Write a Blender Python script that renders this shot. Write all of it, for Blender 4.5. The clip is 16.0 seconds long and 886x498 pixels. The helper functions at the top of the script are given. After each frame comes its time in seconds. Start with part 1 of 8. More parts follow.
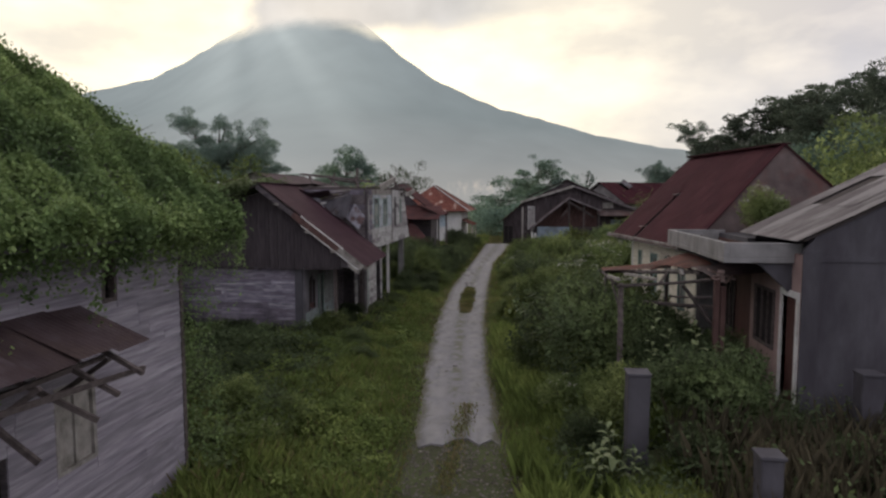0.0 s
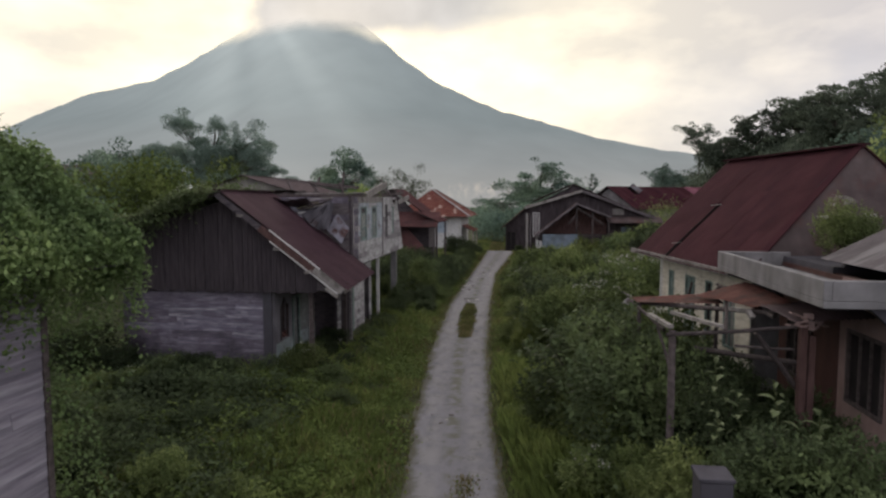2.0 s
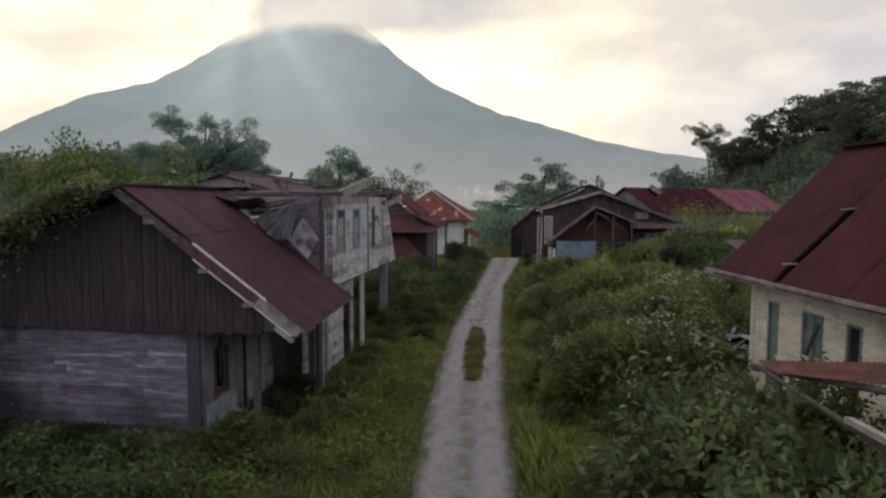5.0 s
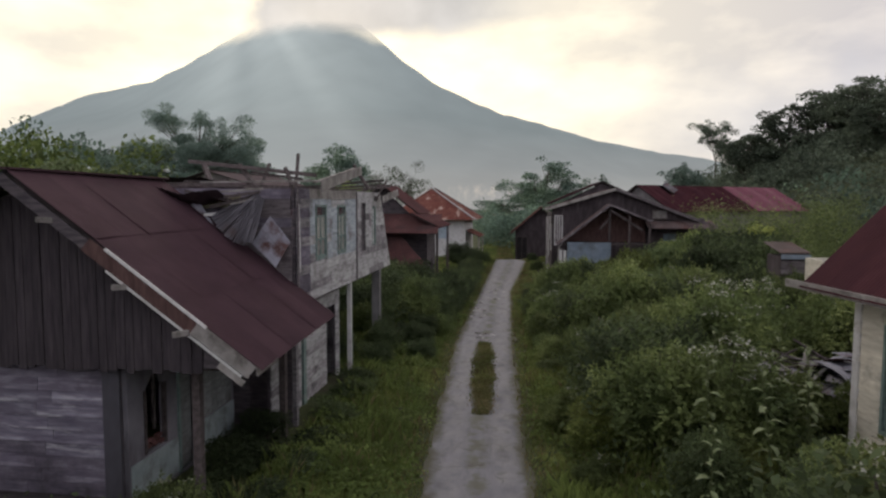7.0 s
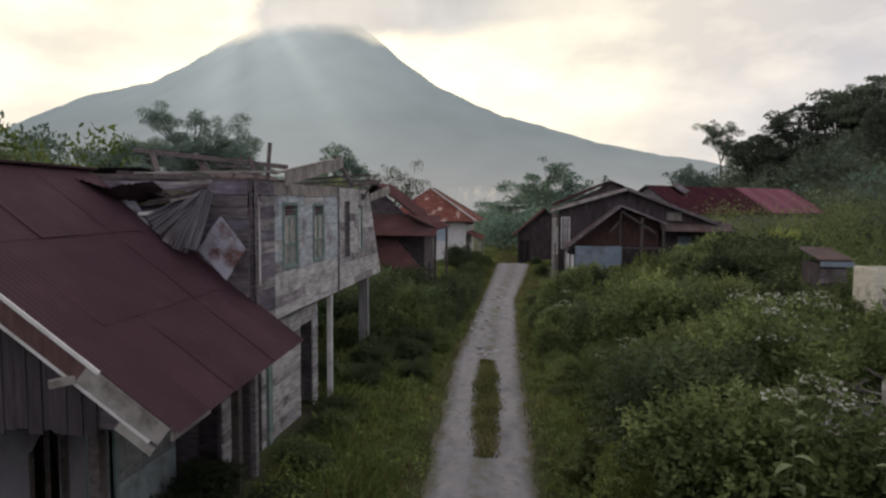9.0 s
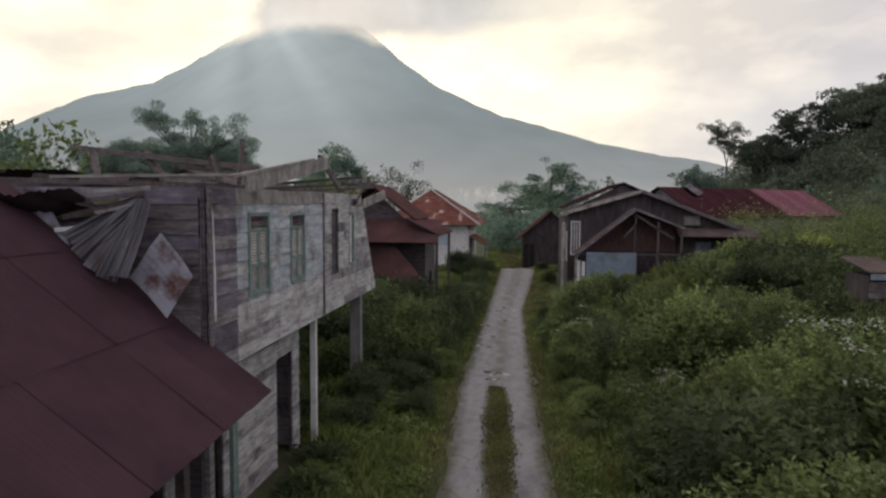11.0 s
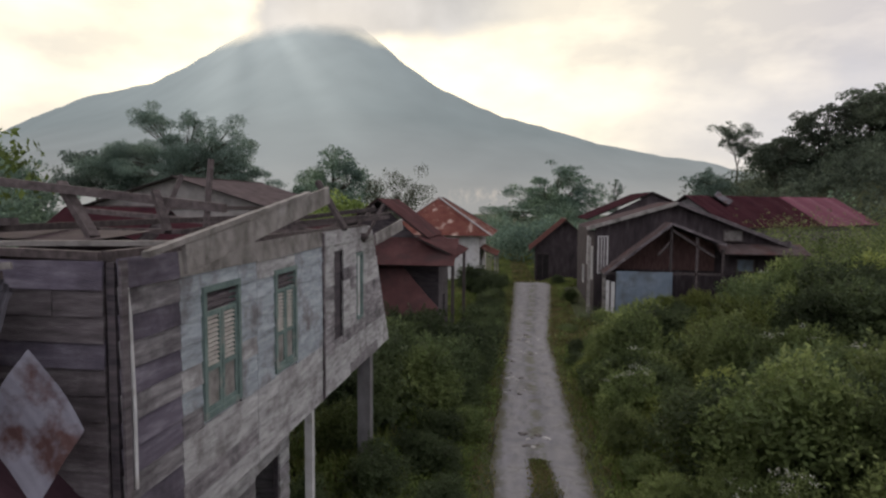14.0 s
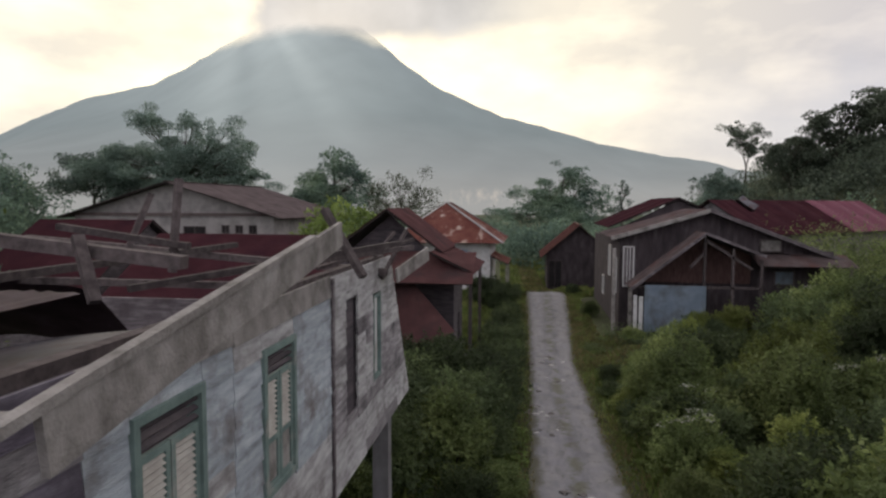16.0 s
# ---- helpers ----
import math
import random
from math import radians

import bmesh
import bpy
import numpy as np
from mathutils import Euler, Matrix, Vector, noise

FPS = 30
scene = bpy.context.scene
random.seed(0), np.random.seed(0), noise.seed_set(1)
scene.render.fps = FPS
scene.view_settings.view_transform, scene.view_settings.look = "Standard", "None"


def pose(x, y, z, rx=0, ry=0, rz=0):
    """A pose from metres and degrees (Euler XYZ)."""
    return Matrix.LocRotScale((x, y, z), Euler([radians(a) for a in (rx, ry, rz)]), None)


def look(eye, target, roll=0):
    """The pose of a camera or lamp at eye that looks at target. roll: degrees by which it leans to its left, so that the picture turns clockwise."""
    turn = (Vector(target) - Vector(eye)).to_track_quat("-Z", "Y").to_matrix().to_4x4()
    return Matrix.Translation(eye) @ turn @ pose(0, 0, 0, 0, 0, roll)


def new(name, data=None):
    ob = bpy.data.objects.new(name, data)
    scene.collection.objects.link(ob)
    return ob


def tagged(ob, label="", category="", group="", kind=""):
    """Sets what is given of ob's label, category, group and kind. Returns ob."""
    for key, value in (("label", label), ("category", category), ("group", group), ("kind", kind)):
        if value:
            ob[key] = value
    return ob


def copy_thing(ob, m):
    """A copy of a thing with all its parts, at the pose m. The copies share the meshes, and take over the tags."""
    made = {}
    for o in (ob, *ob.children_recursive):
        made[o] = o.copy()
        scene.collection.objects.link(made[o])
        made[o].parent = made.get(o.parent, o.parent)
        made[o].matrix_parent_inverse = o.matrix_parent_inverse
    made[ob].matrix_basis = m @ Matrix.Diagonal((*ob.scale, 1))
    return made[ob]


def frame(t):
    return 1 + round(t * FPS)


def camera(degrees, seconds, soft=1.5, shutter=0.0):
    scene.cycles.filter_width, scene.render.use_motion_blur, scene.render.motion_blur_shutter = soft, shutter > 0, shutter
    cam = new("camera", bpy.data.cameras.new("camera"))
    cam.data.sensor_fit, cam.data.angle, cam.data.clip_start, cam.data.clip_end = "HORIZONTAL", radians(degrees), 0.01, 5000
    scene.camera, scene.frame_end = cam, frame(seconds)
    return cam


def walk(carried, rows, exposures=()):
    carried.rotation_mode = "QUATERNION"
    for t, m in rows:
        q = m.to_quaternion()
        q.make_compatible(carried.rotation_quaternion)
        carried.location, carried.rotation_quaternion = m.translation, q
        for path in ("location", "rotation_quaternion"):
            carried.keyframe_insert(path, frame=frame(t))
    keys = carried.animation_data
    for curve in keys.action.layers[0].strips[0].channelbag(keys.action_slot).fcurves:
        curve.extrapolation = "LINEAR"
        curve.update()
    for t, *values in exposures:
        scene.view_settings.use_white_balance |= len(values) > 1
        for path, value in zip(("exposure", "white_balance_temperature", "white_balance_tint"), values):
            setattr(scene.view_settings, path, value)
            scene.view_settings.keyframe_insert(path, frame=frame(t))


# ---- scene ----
cam = camera(70.0, 16.0, soft=2.45)
PATH = [
    (0, (2.421, 3.887, 6.464), (2.154, 5.862, 6.298), -0.1),
    (0.5, (2.414, 4.782, 6.549), (2.146, 6.757, 6.387), -0.0),
    (1, (2.347, 5.777, 6.667), (2.08, 7.753, 6.506), 0.1),
    (1.5, (2.2, 6.949, 6.746), (1.932, 8.924, 6.587), 0.1),
    (2, (2.046, 8.215, 6.755), (1.776, 10.191, 6.596), 0.0),
    (2.5, (1.862, 9.488, 6.763), (1.594, 11.464, 6.605), 0.1),
    (3, (1.669, 10.7, 6.778), (1.4, 12.676, 6.622), 0.1),
    (3.5, (1.551, 11.865, 6.771), (1.283, 13.841, 6.616), 0.2),
    (4, (1.373, 13.038, 6.757), (1.106, 15.014, 6.603), 0.2),
    (6.3, (0.466, 18.116, 6.566), (0.198, 20.092, 6.416), 0.2),
    (6.5, (0.397, 18.527, 6.551), (0.131, 20.504, 6.399), 0.1),
    (7, (0.296, 19.504, 6.5), (0.029, 21.48, 6.349), 0.2),
    (7.5, (0.232, 20.412, 6.472), (-0.034, 22.388, 6.323), 0.2),
    (8, (0.149, 21.261, 6.431), (-0.118, 23.238, 6.281), 0.3),
    (8.5, (0.041, 22.06, 6.398), (-0.226, 24.037, 6.25), 0.4),
    (11, (-0.584, 25.824, 6.589), (-0.852, 27.801, 6.444), 0.4),
    (11.5, (-0.805, 26.552, 6.699), (-1.072, 28.529, 6.554), 0.3),
    (12, (-1.002, 27.33, 6.823), (-1.27, 29.307, 6.679), 0.3),
    (12.5, (-1.216, 28.058, 6.976), (-1.484, 30.035, 6.831), 0.4),
    (13, (-1.452, 28.757, 7.082), (-1.72, 30.734, 6.938), 0.4),
    (13.5, (-1.739, 29.448, 7.228), (-2.006, 31.424, 7.084), 0.4),
    (14, (-2.011, 30.14, 7.366), (-2.279, 32.117, 7.223), 0.4),
    (14.5, (-2.253, 30.823, 7.503), (-2.522, 32.8, 7.36), 0.3),
    (15, (-2.529, 31.537, 7.616), (-2.798, 33.514, 7.473), 0.2),
    (15.5, (-2.822, 32.331, 7.734), (-3.092, 34.307, 7.591), 0.3),
    (16, (-3.126, 33.154, 7.823), (-3.396, 35.131, 7.681), 0.2),
]
walk(cam, [(t, look(eye, aim, roll)) for t, eye, aim, roll in PATH])

# ---------- world, sun, exposure ----------
SUN_AZ, SUN_EL = -17.0, 20.0          # degrees: azimuth from +y towards +x, elevation
SUN_DIR = Vector((math.sin(radians(SUN_AZ)) * math.cos(radians(SUN_EL)),
                  math.cos(radians(SUN_AZ)) * math.cos(radians(SUN_EL)), math.sin(radians(SUN_EL))))
scene.view_settings.exposure = 0.1


def make_world():
    w = bpy.data.worlds.new("evening_sky")
    scene.world = w
    w.use_nodes = True
    nt = w.node_tree
    nt.nodes.clear()
    N, L = nt.nodes.new, nt.links.new
    out, mixs = N("ShaderNodeOutputWorld"), N("ShaderNodeMixShader")
    sky = N("ShaderNodeTexSky")
    sky.sky_type, sky.sun_disc = "NISHITA", False
    sky.sun_elevation, sky.sun_rotation = radians(SUN_EL), radians(SUN_AZ)
    bg1, bg2 = N("ShaderNodeBackground"), N("ShaderNodeBackground")
    bg1.inputs[1].default_value = 0.08
    L(sky.outputs[0], bg1.inputs[0])
    tc = N("ShaderNodeTexCoord")
    # how far a direction is from the veiled sun
    dot = N("ShaderNodeVectorMath")
    dot.operation = "DOT_PRODUCT"
    L(tc.outputs["Generated"], dot.inputs[0])
    dot.inputs[1].default_value = SUN_DIR
    glow = N("ShaderNodeValToRGB")
    mr = N("ShaderNodeMapRange")
    mr.inputs[1].default_value, mr.inputs[2].default_value = -1.0, 1.0
    L(dot.outputs["Value"], mr.inputs[0])
    L(mr.outputs[0], glow.inputs[0])
    cr = glow.color_ramp
    cr.elements[0].position, cr.elements[0].color = 0.0, (1.12, 1.12, 1.24, 1)
    cr.elements[1].position, cr.elements[1].color = 1.0, (1.35, 1.22, 0.90, 1)
    for p, c in ((0.55, (1.10, 1.09, 1.18, 1)), (0.86, (0.84, 0.78, 0.75, 1)), (0.945, (1.06, 0.97, 0.80, 1))):
        e = cr.elements.new(p)
        e.color = c
    # layered cloud
    mp = N("ShaderNodeMapping")
    mp.inputs["Scale"].default_value = (2.2, 2.2, 5.0)
    mp.inputs["Location"].default_value = (0.35, 0.1, 0.55)
    L(tc.outputs["Generated"], mp.inputs[0])
    no = N("ShaderNodeTexNoise")
    no.inputs["Scale"].default_value, no.inputs["Detail"].default_value = 1.7, 7.0
    no.inputs["Roughness"].default_value = 0.52
    L(mp.outputs[0], no.inputs["Vector"])
    cl = N("ShaderNodeValToRGB")
    cl.color_ramp.elements[0].position, cl.color_ramp.elements[0].color = 0.38, (0.70, 0.695, 0.73, 1)
    cl.color_ramp.elements[1].position, cl.color_ramp.elements[1].color = 0.60, (1.12, 1.08, 1.02, 1)
    L(no.outputs[0], cl.inputs[0])
    mul = N("ShaderNodeMix")
    mul.data_type, mul.blend_type = "RGBA", "MULTIPLY"
    mul.inputs[0].default_value = 1.0
    L(glow.outputs[0], mul.inputs[6])
    L(cl.outputs[0], mul.inputs[7])
    # a heavy cloud that sits on the summit and trails away to the right
    sp = N("ShaderNodeSeparateXYZ")
    L(tc.outputs["Generated"], sp.inputs[0])
    n4 = N("ShaderNodeTexNoise")
    n4.inputs["Scale"].default_value, n4.inputs["Detail"].default_value = 9.0, 7.0
    L(tc.outputs["Generated"], n4.inputs["Vector"])

    def math_node(op, a, b, c=None):
        q = N("ShaderNodeMath")
        q.operation = op
        for k, v in enumerate((a, b) if c is None else (a, b, c)):
            if isinstance(v, (int, float)):
                q.inputs[k].default_value = v
            else:
                L(v, q.inputs[k])
        return q.outputs[0]

    def step(v, a, b):
        q = N("ShaderNodeMapRange")
        q.interpolation_type = "SMOOTHSTEP"
        q.inputs[1].default_value, q.inputs[2].default_value = a, b
        L(v, q.inputs[0])
        return q.outputs[0]
    ax, ay, az = sp.outputs[0], sp.outputs[1], sp.outputs[2]
    rag = math_node("SUBTRACT", n4.outputs[0], 0.5)
    xr = math_node("MULTIPLY_ADD", rag, 0.10, ax)
    # its underside rises to the right of the summit
    low = math_node("MULTIPLY_ADD", math_node("ADD", ax, 0.24), 0.12, 0.238)
    over = math_node("SUBTRACT", math_node("MULTIPLY_ADD", rag, 0.055, az), low)
    cloud = math_node("MULTIPLY", step(over, -0.012, 0.014), step(math_node("MULTIPLY_ADD", rag, 0.14, xr), -0.436, -0.380))
    cloud = math_node("MULTIPLY", cloud, step(xr, 0.08, -0.14))
    cloud = math_node("MULTIPLY", cloud, math_node("GREATER_THAN", ay, 0.0))
    cloud = math_node("MULTIPLY", cloud, 0.92)
    body = N("ShaderNodeValToRGB")
    body.color_ramp.elements[0].position, body.color_ramp.elements[0].color = 0.36, (0.38, 0.385, 0.40, 1)
    body.color_ramp.elements[1].position, body.color_ramp.elements[1].color = 0.66, (0.55, 0.545, 0.555, 1)
    L(n4.outputs[0], body.inputs[0])
    # grey-lilac bank low on the right
    bank = math_node("MULTIPLY", step(xr, 0.02, 0.42), step(math_node("MULTIPLY_ADD", rag, 0.16, az), 0.235, 0.09))
    bank = math_node("MULTIPLY", bank, math_node("GREATER_THAN", ay, 0.0))
    bank = math_node("MULTIPLY", bank, 0.75)
    lilac = N("ShaderNodeMix")
    lilac.data_type = "RGBA"
    L(bank, lilac.inputs[0])
    L(mul.outputs[2], lilac.inputs[6])
    lilac.inputs[7].default_value = (0.56, 0.55, 0.60, 1)
    grey = N("ShaderNodeMix")
    grey.data_type = "RGBA"
    L(cloud, grey.inputs[0])
    L(lilac.outputs[2], grey.inputs[6])
    L(body.outputs[0], grey.inputs[7])
    L(grey.outputs[2], bg2.inputs[0])
    bg2.inputs[1].default_value = 1.1
    mixs.inputs[0].default_value = 0.88
    L(bg1.outputs[0], mixs.inputs[1])
    L(bg2.outputs[0], mixs.inputs[2])
    L(mixs.outputs[0], out.inputs[0])


make_world()
sun_data = bpy.data.lights.new("sun", "SUN")
sun_data.energy, sun_data.angle, sun_data.color = 0.6, radians(20), (1.0, 0.90, 0.76)
sun = new("sun", sun_data)
sun.matrix_basis = look(SUN_DIR * 400, (0, 0, 0))

# ---------- materials ----------


def material(name, ramp, scale=3.0, stretch=(1, 1, 1), rough=0.8, metal=0.0, bump=0.15, bump_scale=40.0,
             stain=None, stain_scale=0.8, stain_at=(0.5, 0.68), vary=0.0, island=False, through_light=0.0, streak=None, gloss=0.18, vary_thing=0.0):
    """Procedural surface: a grain ramp, stains with soft edges, a change from piece to piece, and fine relief."""
    m = bpy.data.materials.new(name)
    m.use_nodes = True
    nt = m.node_tree
    N, L = nt.nodes.new, nt.links.new
    bsdf, out = nt.nodes["Principled BSDF"], nt.nodes["Material Output"]
    geo = N("ShaderNodeNewGeometry")
    mp = N("ShaderNodeMapping")
    mp.inputs["Scale"].default_value = stretch
    L(geo.outputs["Position"], mp.inputs[0])
    info = N("ShaderNodeObjectInfo")
    add = N("ShaderNodeVectorMath")
    add.operation = "ADD"
    L(mp.outputs[0], add.inputs[0])
    mu = N("ShaderNodeMath")
    mu.operation = "MULTIPLY"
    mu.inputs[1].default_value = 37.0 if vary and not island else 0.0
    L(info.outputs["Random"], mu.inputs[0])
    L(mu.outputs[0], add.inputs[1])
    n1 = N("ShaderNodeTexNoise")
    n1.inputs["Scale"].default_value, n1.inputs["Detail"].default_value = scale, 6.0
    n1.inputs["Roughness"].default_value = 0.6
    L(add.outputs[0], n1.inputs["Vector"])
    r1 = N("ShaderNodeValToRGB")
    els = r1.color_ramp.elements
    els[0].position, els[0].color = ramp[0][0], (*ramp[0][1], 1)
    els[1].position, els[1].color = ramp[-1][0], (*ramp[-1][1], 1)
    for p, c in ramp[1:-1]:
        els.new(p).color = (*c, 1)
    L(n1.outputs[0], r1.inputs[0])
    col = r1.outputs[0]
    if stain:
        n2 = N("ShaderNodeTexNoise")
        n2.inputs["Scale"].default_value, n2.inputs["Detail"].default_value = stain_scale, 5.0
        n2.inputs["Roughness"].default_value = 0.65
        if streak:
            mp2 = N("ShaderNodeMapping")
            mp2.inputs["Scale"].default_value = streak
            L(geo.outputs["Position"], mp2.inputs[0])
            L(mp2.outputs[0], n2.inputs["Vector"])
        else:
            L(geo.outputs["Position"], n2.inputs["Vector"])
        mr = N("ShaderNodeMapRange")
        mr.inputs[1].default_value, mr.inputs[2].default_value = stain_at
        L(n2.outputs[0], mr.inputs[0])
        mx = N("ShaderNodeMix")
        mx.data_type = "RGBA"
        L(mr.outputs[0], mx.inputs[0])
        L(col, mx.inputs[6])
        mx.inputs[7].default_value = (*stain, 1)
        col = mx.outputs[2]
    if vary:
        hsv = N("ShaderNodeHueSaturation")
        m2 = N("ShaderNodeMapRange")
        m2.inputs[3].default_value, m2.inputs[4].default_value = 1 - vary, 1 + vary
        L(geo.outputs["Random Per Island"] if island else info.outputs["Random"], m2.inputs[0])
        L(m2.outputs[0], hsv.inputs["Value"])
        L(col, hsv.inputs["Color"])
        col = hsv.outputs[0]
    if vary_thing:
        hs2 = N("ShaderNodeHueSaturation")
        m4 = N("ShaderNodeMapRange")
        m4.inputs[3].default_value, m4.inputs[4].default_value = 1 - vary_thing, 1 + vary_thing
        L(info.outputs["Random"], m4.inputs[0])
        L(m4.outputs[0], hs2.inputs["Value"])
        L(col, hs2.inputs["Color"])
        col = hs2.outputs[0]
    L(col, bsdf.inputs["Base Color"])
    bsdf.inputs["Roughness"].default_value, bsdf.inputs["Metallic"].default_value = rough, metal
    bsdf.inputs["Specular IOR Level"].default_value = gloss
    if bump:
        n3 = N("ShaderNodeTexNoise")
        n3.inputs["Scale"].default_value, n3.inputs["Detail"].default_value = bump_scale, 4.0
        L(mp.outputs[0], n3.inputs["Vector"])
        bp = N("ShaderNodeBump")
        bp.inputs["Strength"].default_value, bp.inputs["Distance"].default_value = bump, 0.03
        L(n3.outputs[0], bp.inputs["Height"])
        L(bp.outputs[0], bsdf.inputs["Normal"])
    if through_light:
        tr = N("ShaderNodeBsdfTranslucent")
        L(col, tr.inputs[0])
        mix = N("ShaderNodeMixShader")
        mix.inputs[0].default_value = through_light
        L(bsdf.outputs[0], mix.inputs[1])
        L(tr.outputs[0], mix.inputs[2])
        L(mix.outputs[0], out.inputs[0])
    return m


def leaf_material(name, dark, mid, light, patch=0.35):
    return material(name, ((0.34, dark), (0.5, mid), (0.66, light)), scale=patch, rough=0.6, bump=0, vary=0.34, island=True, through_light=0.42, gloss=0.12, vary_thing=0.36)


M_SOIL = material("soil", ((0.3, (0.035, 0.032, 0.02)), (0.55, (0.05, 0.06, 0.025)), (0.75, (0.075, 0.085, 0.035))), 0.6, bump=0.6, bump_scale=9, rough=0.95)
M_CONCRETE = material("worn_concrete", ((0.3, (0.112, 0.108, 0.119)), (0.5, (0.175, 0.171, 0.187)), (0.7, (0.236, 0.228, 0.248))), 1.1, (1, 0.4, 1), rough=0.85, bump=0.3, bump_scale=25,
                      stain=(0.077, 0.074, 0.074), stain_scale=0.8, stain_at=(0.5, 0.74), streak=(1.3, 0.55, 1))


def weather_lane(m):
    """Soil and moss creeping in from the edges and along the crown, worn paler in the wheel tracks, and a net of cracks."""
    nt = m.node_tree
    N, L = nt.nodes.new, nt.links.new
    bsdf = nt.nodes["Principled BSDF"]
    col = bsdf.inputs["Base Color"].links[0].from_socket
    uv, geo = N("ShaderNodeUVMap"), N("ShaderNodeNewGeometry")
    uv.uv_map = "lane"
    sp = N("ShaderNodeSeparateXYZ")
    L(uv.outputs[0], sp.inputs[0])

    def calc(op, a, b=0.0, c=0.0):
        q = N("ShaderNodeMath")
        q.operation = op
        for k, v in enumerate((a, b, c)):
            if isinstance(v, (int, float)):
                q.inputs[k].default_value = v
            else:
                L(v, q.inputs[k])
        return q.outputs[0]

    def ramp(v, a, b):
        q = N("ShaderNodeMapRange")
        q.interpolation_type = "SMOOTHSTEP"
        q.inputs[1].default_value, q.inputs[2].default_value = a, b
        L(v, q.inputs[0])
        return q.outputs[0]

    def field(scale, detail=5.0):
        q = N("ShaderNodeTexNoise")
        q.inputs["Scale"].default_value, q.inputs["Detail"].default_value = scale, detail
        q.inputs["Roughness"].default_value = 0.62
        L(geo.outputs["Position"], q.inputs["Vector"])
        return q.outputs[0]

    def blend(f, c0, c1):
        q = N("ShaderNodeMix")
        q.data_type = "RGBA"
        L(f, q.inputs[0])
        L(c0, q.inputs[6])
        q.inputs[7].default_value = (*c1, 1)
        return q.outputs[2]
    across = calc("ABSOLUTE", calc("SUBTRACT", calc("MULTIPLY", sp.outputs[0], 2.0), 1.0))
    big, fine = field(1.3), field(6.0)
    rut = calc("MULTIPLY", calc("SUBTRACT", 1.0, ramp(calc("ABSOLUTE", calc("SUBTRACT", across, 0.52)), 0.08, 0.34)), ramp(big, 0.36, 0.62))
    col = blend(calc("MULTIPLY", rut, 0.55), col, (0.245, 0.239, 0.234))
    crown = calc("MULTIPLY", calc("SUBTRACT", 1.0, ramp(calc("MULTIPLY_ADD", fine, 0.25, across), 0.16, 0.42)), ramp(big, 0.42, 0.58))
    col = blend(calc("MULTIPLY", crown, 0.75), col, (0.10, 0.10, 0.065))
    edge = ramp(calc("MULTIPLY_ADD", big, 0.55, calc("MULTIPLY_ADD", fine, 0.25, across)), 1.08, 1.34)
    col = blend(calc("MULTIPLY", edge, 0.9), col, (0.072, 0.070, 0.045))
    vo = N("ShaderNodeTexVoronoi")
    vo.feature = "DISTANCE_TO_EDGE"
    vo.inputs["Scale"].default_value = 0.8
    warp = N("ShaderNodeVectorMath")
    warp.operation = "MULTIPLY_ADD"
    nz = N("ShaderNodeTexNoise")
    nz.inputs["Scale"].default_value = 2.0
    L(geo.outputs["Position"], nz.inputs["Vector"])
    warp.inputs[1].default_value = (0.9, 0.9, 0.9)
    L(nz.outputs["Color"], warp.inputs[0])
    L(geo.outputs["Position"], warp.inputs[2])
    L(warp.outputs[0], vo.inputs["Vector"])
    crack = calc("MULTIPLY", calc("SUBTRACT", 1.0, ramp(vo.outputs["Distance"], 0.008, 0.03)), ramp(big, 0.46, 0.56))
    col = blend(calc("MULTIPLY", crack, 0.4), col, (0.06, 0.058, 0.045))
    L(col, bsdf.inputs["Base Color"])


weather_lane(M_CONCRETE)
M_GRAVEL = material("gravel", ((0.3, (0.061, 0.053, 0.047)), (0.7, (0.165, 0.148, 0.135))), 6, rough=0.9, bump=0.5, vary=0.4, island=True)
M_RENDER = material("stained_render", ((0.3, (0.051, 0.049, 0.056)), (0.6, (0.075, 0.071, 0.083)), (0.8, (0.092, 0.087, 0.098))), 1.4, (1, 1, 0.5), rough=0.9, bump=0.25,
                    stain=(0.036, 0.032, 0.040), stain_scale=1.0, stain_at=(0.5, 0.75), streak=(0.704, 0.692, 0.186))
M_PALE_RENDER = material("pale_render", ((0.3, (0.138, 0.134, 0.136)), (0.6, (0.212, 0.205, 0.209)), (0.8, (0.258, 0.249, 0.253))), 1.6, rough=0.9, bump=0.25,
                         stain=(0.101, 0.094, 0.091), stain_scale=1.2, stain_at=(0.5, 0.75), streak=(0.936, 0.936, 0.304))
M_PINK = material("faded_pink_render", ((0.3, (0.229, 0.155, 0.148)), (0.6, (0.299, 0.217, 0.204)), (0.8, (0.343, 0.266, 0.248))), 1.5, rough=0.9, bump=0.2,
                  stain=(0.125, 0.091, 0.091), stain_scale=0.9, stain_at=(0.5, 0.8), streak=(1.014, 0.988, 0.380))
M_CREAM = material("cream_planks", ((0.3, (0.437, 0.402, 0.322)), (0.6, (0.609, 0.575, 0.483)), (0.8, (0.690, 0.655, 0.575))), 2.0, (1, 1, 6), rough=0.85, bump=0.25,
                   stain=(0.2, 0.18, 0.15), stain_scale=1.3, stain_at=(0.52, 0.74), vary=0.1)
M_GREY_WOOD = material("weathered_planks", ((0.28, (0.111, 0.101, 0.111)), (0.5, (0.231, 0.215, 0.222)), (0.72, (0.370, 0.356, 0.361))), 2.2, (1, 1, 7), rough=0.88, bump=0.5, bump_scale=18,
                       stain=(0.052, 0.045, 0.050), stain_scale=1.5, stain_at=(0.5, 0.72), vary=0.22)
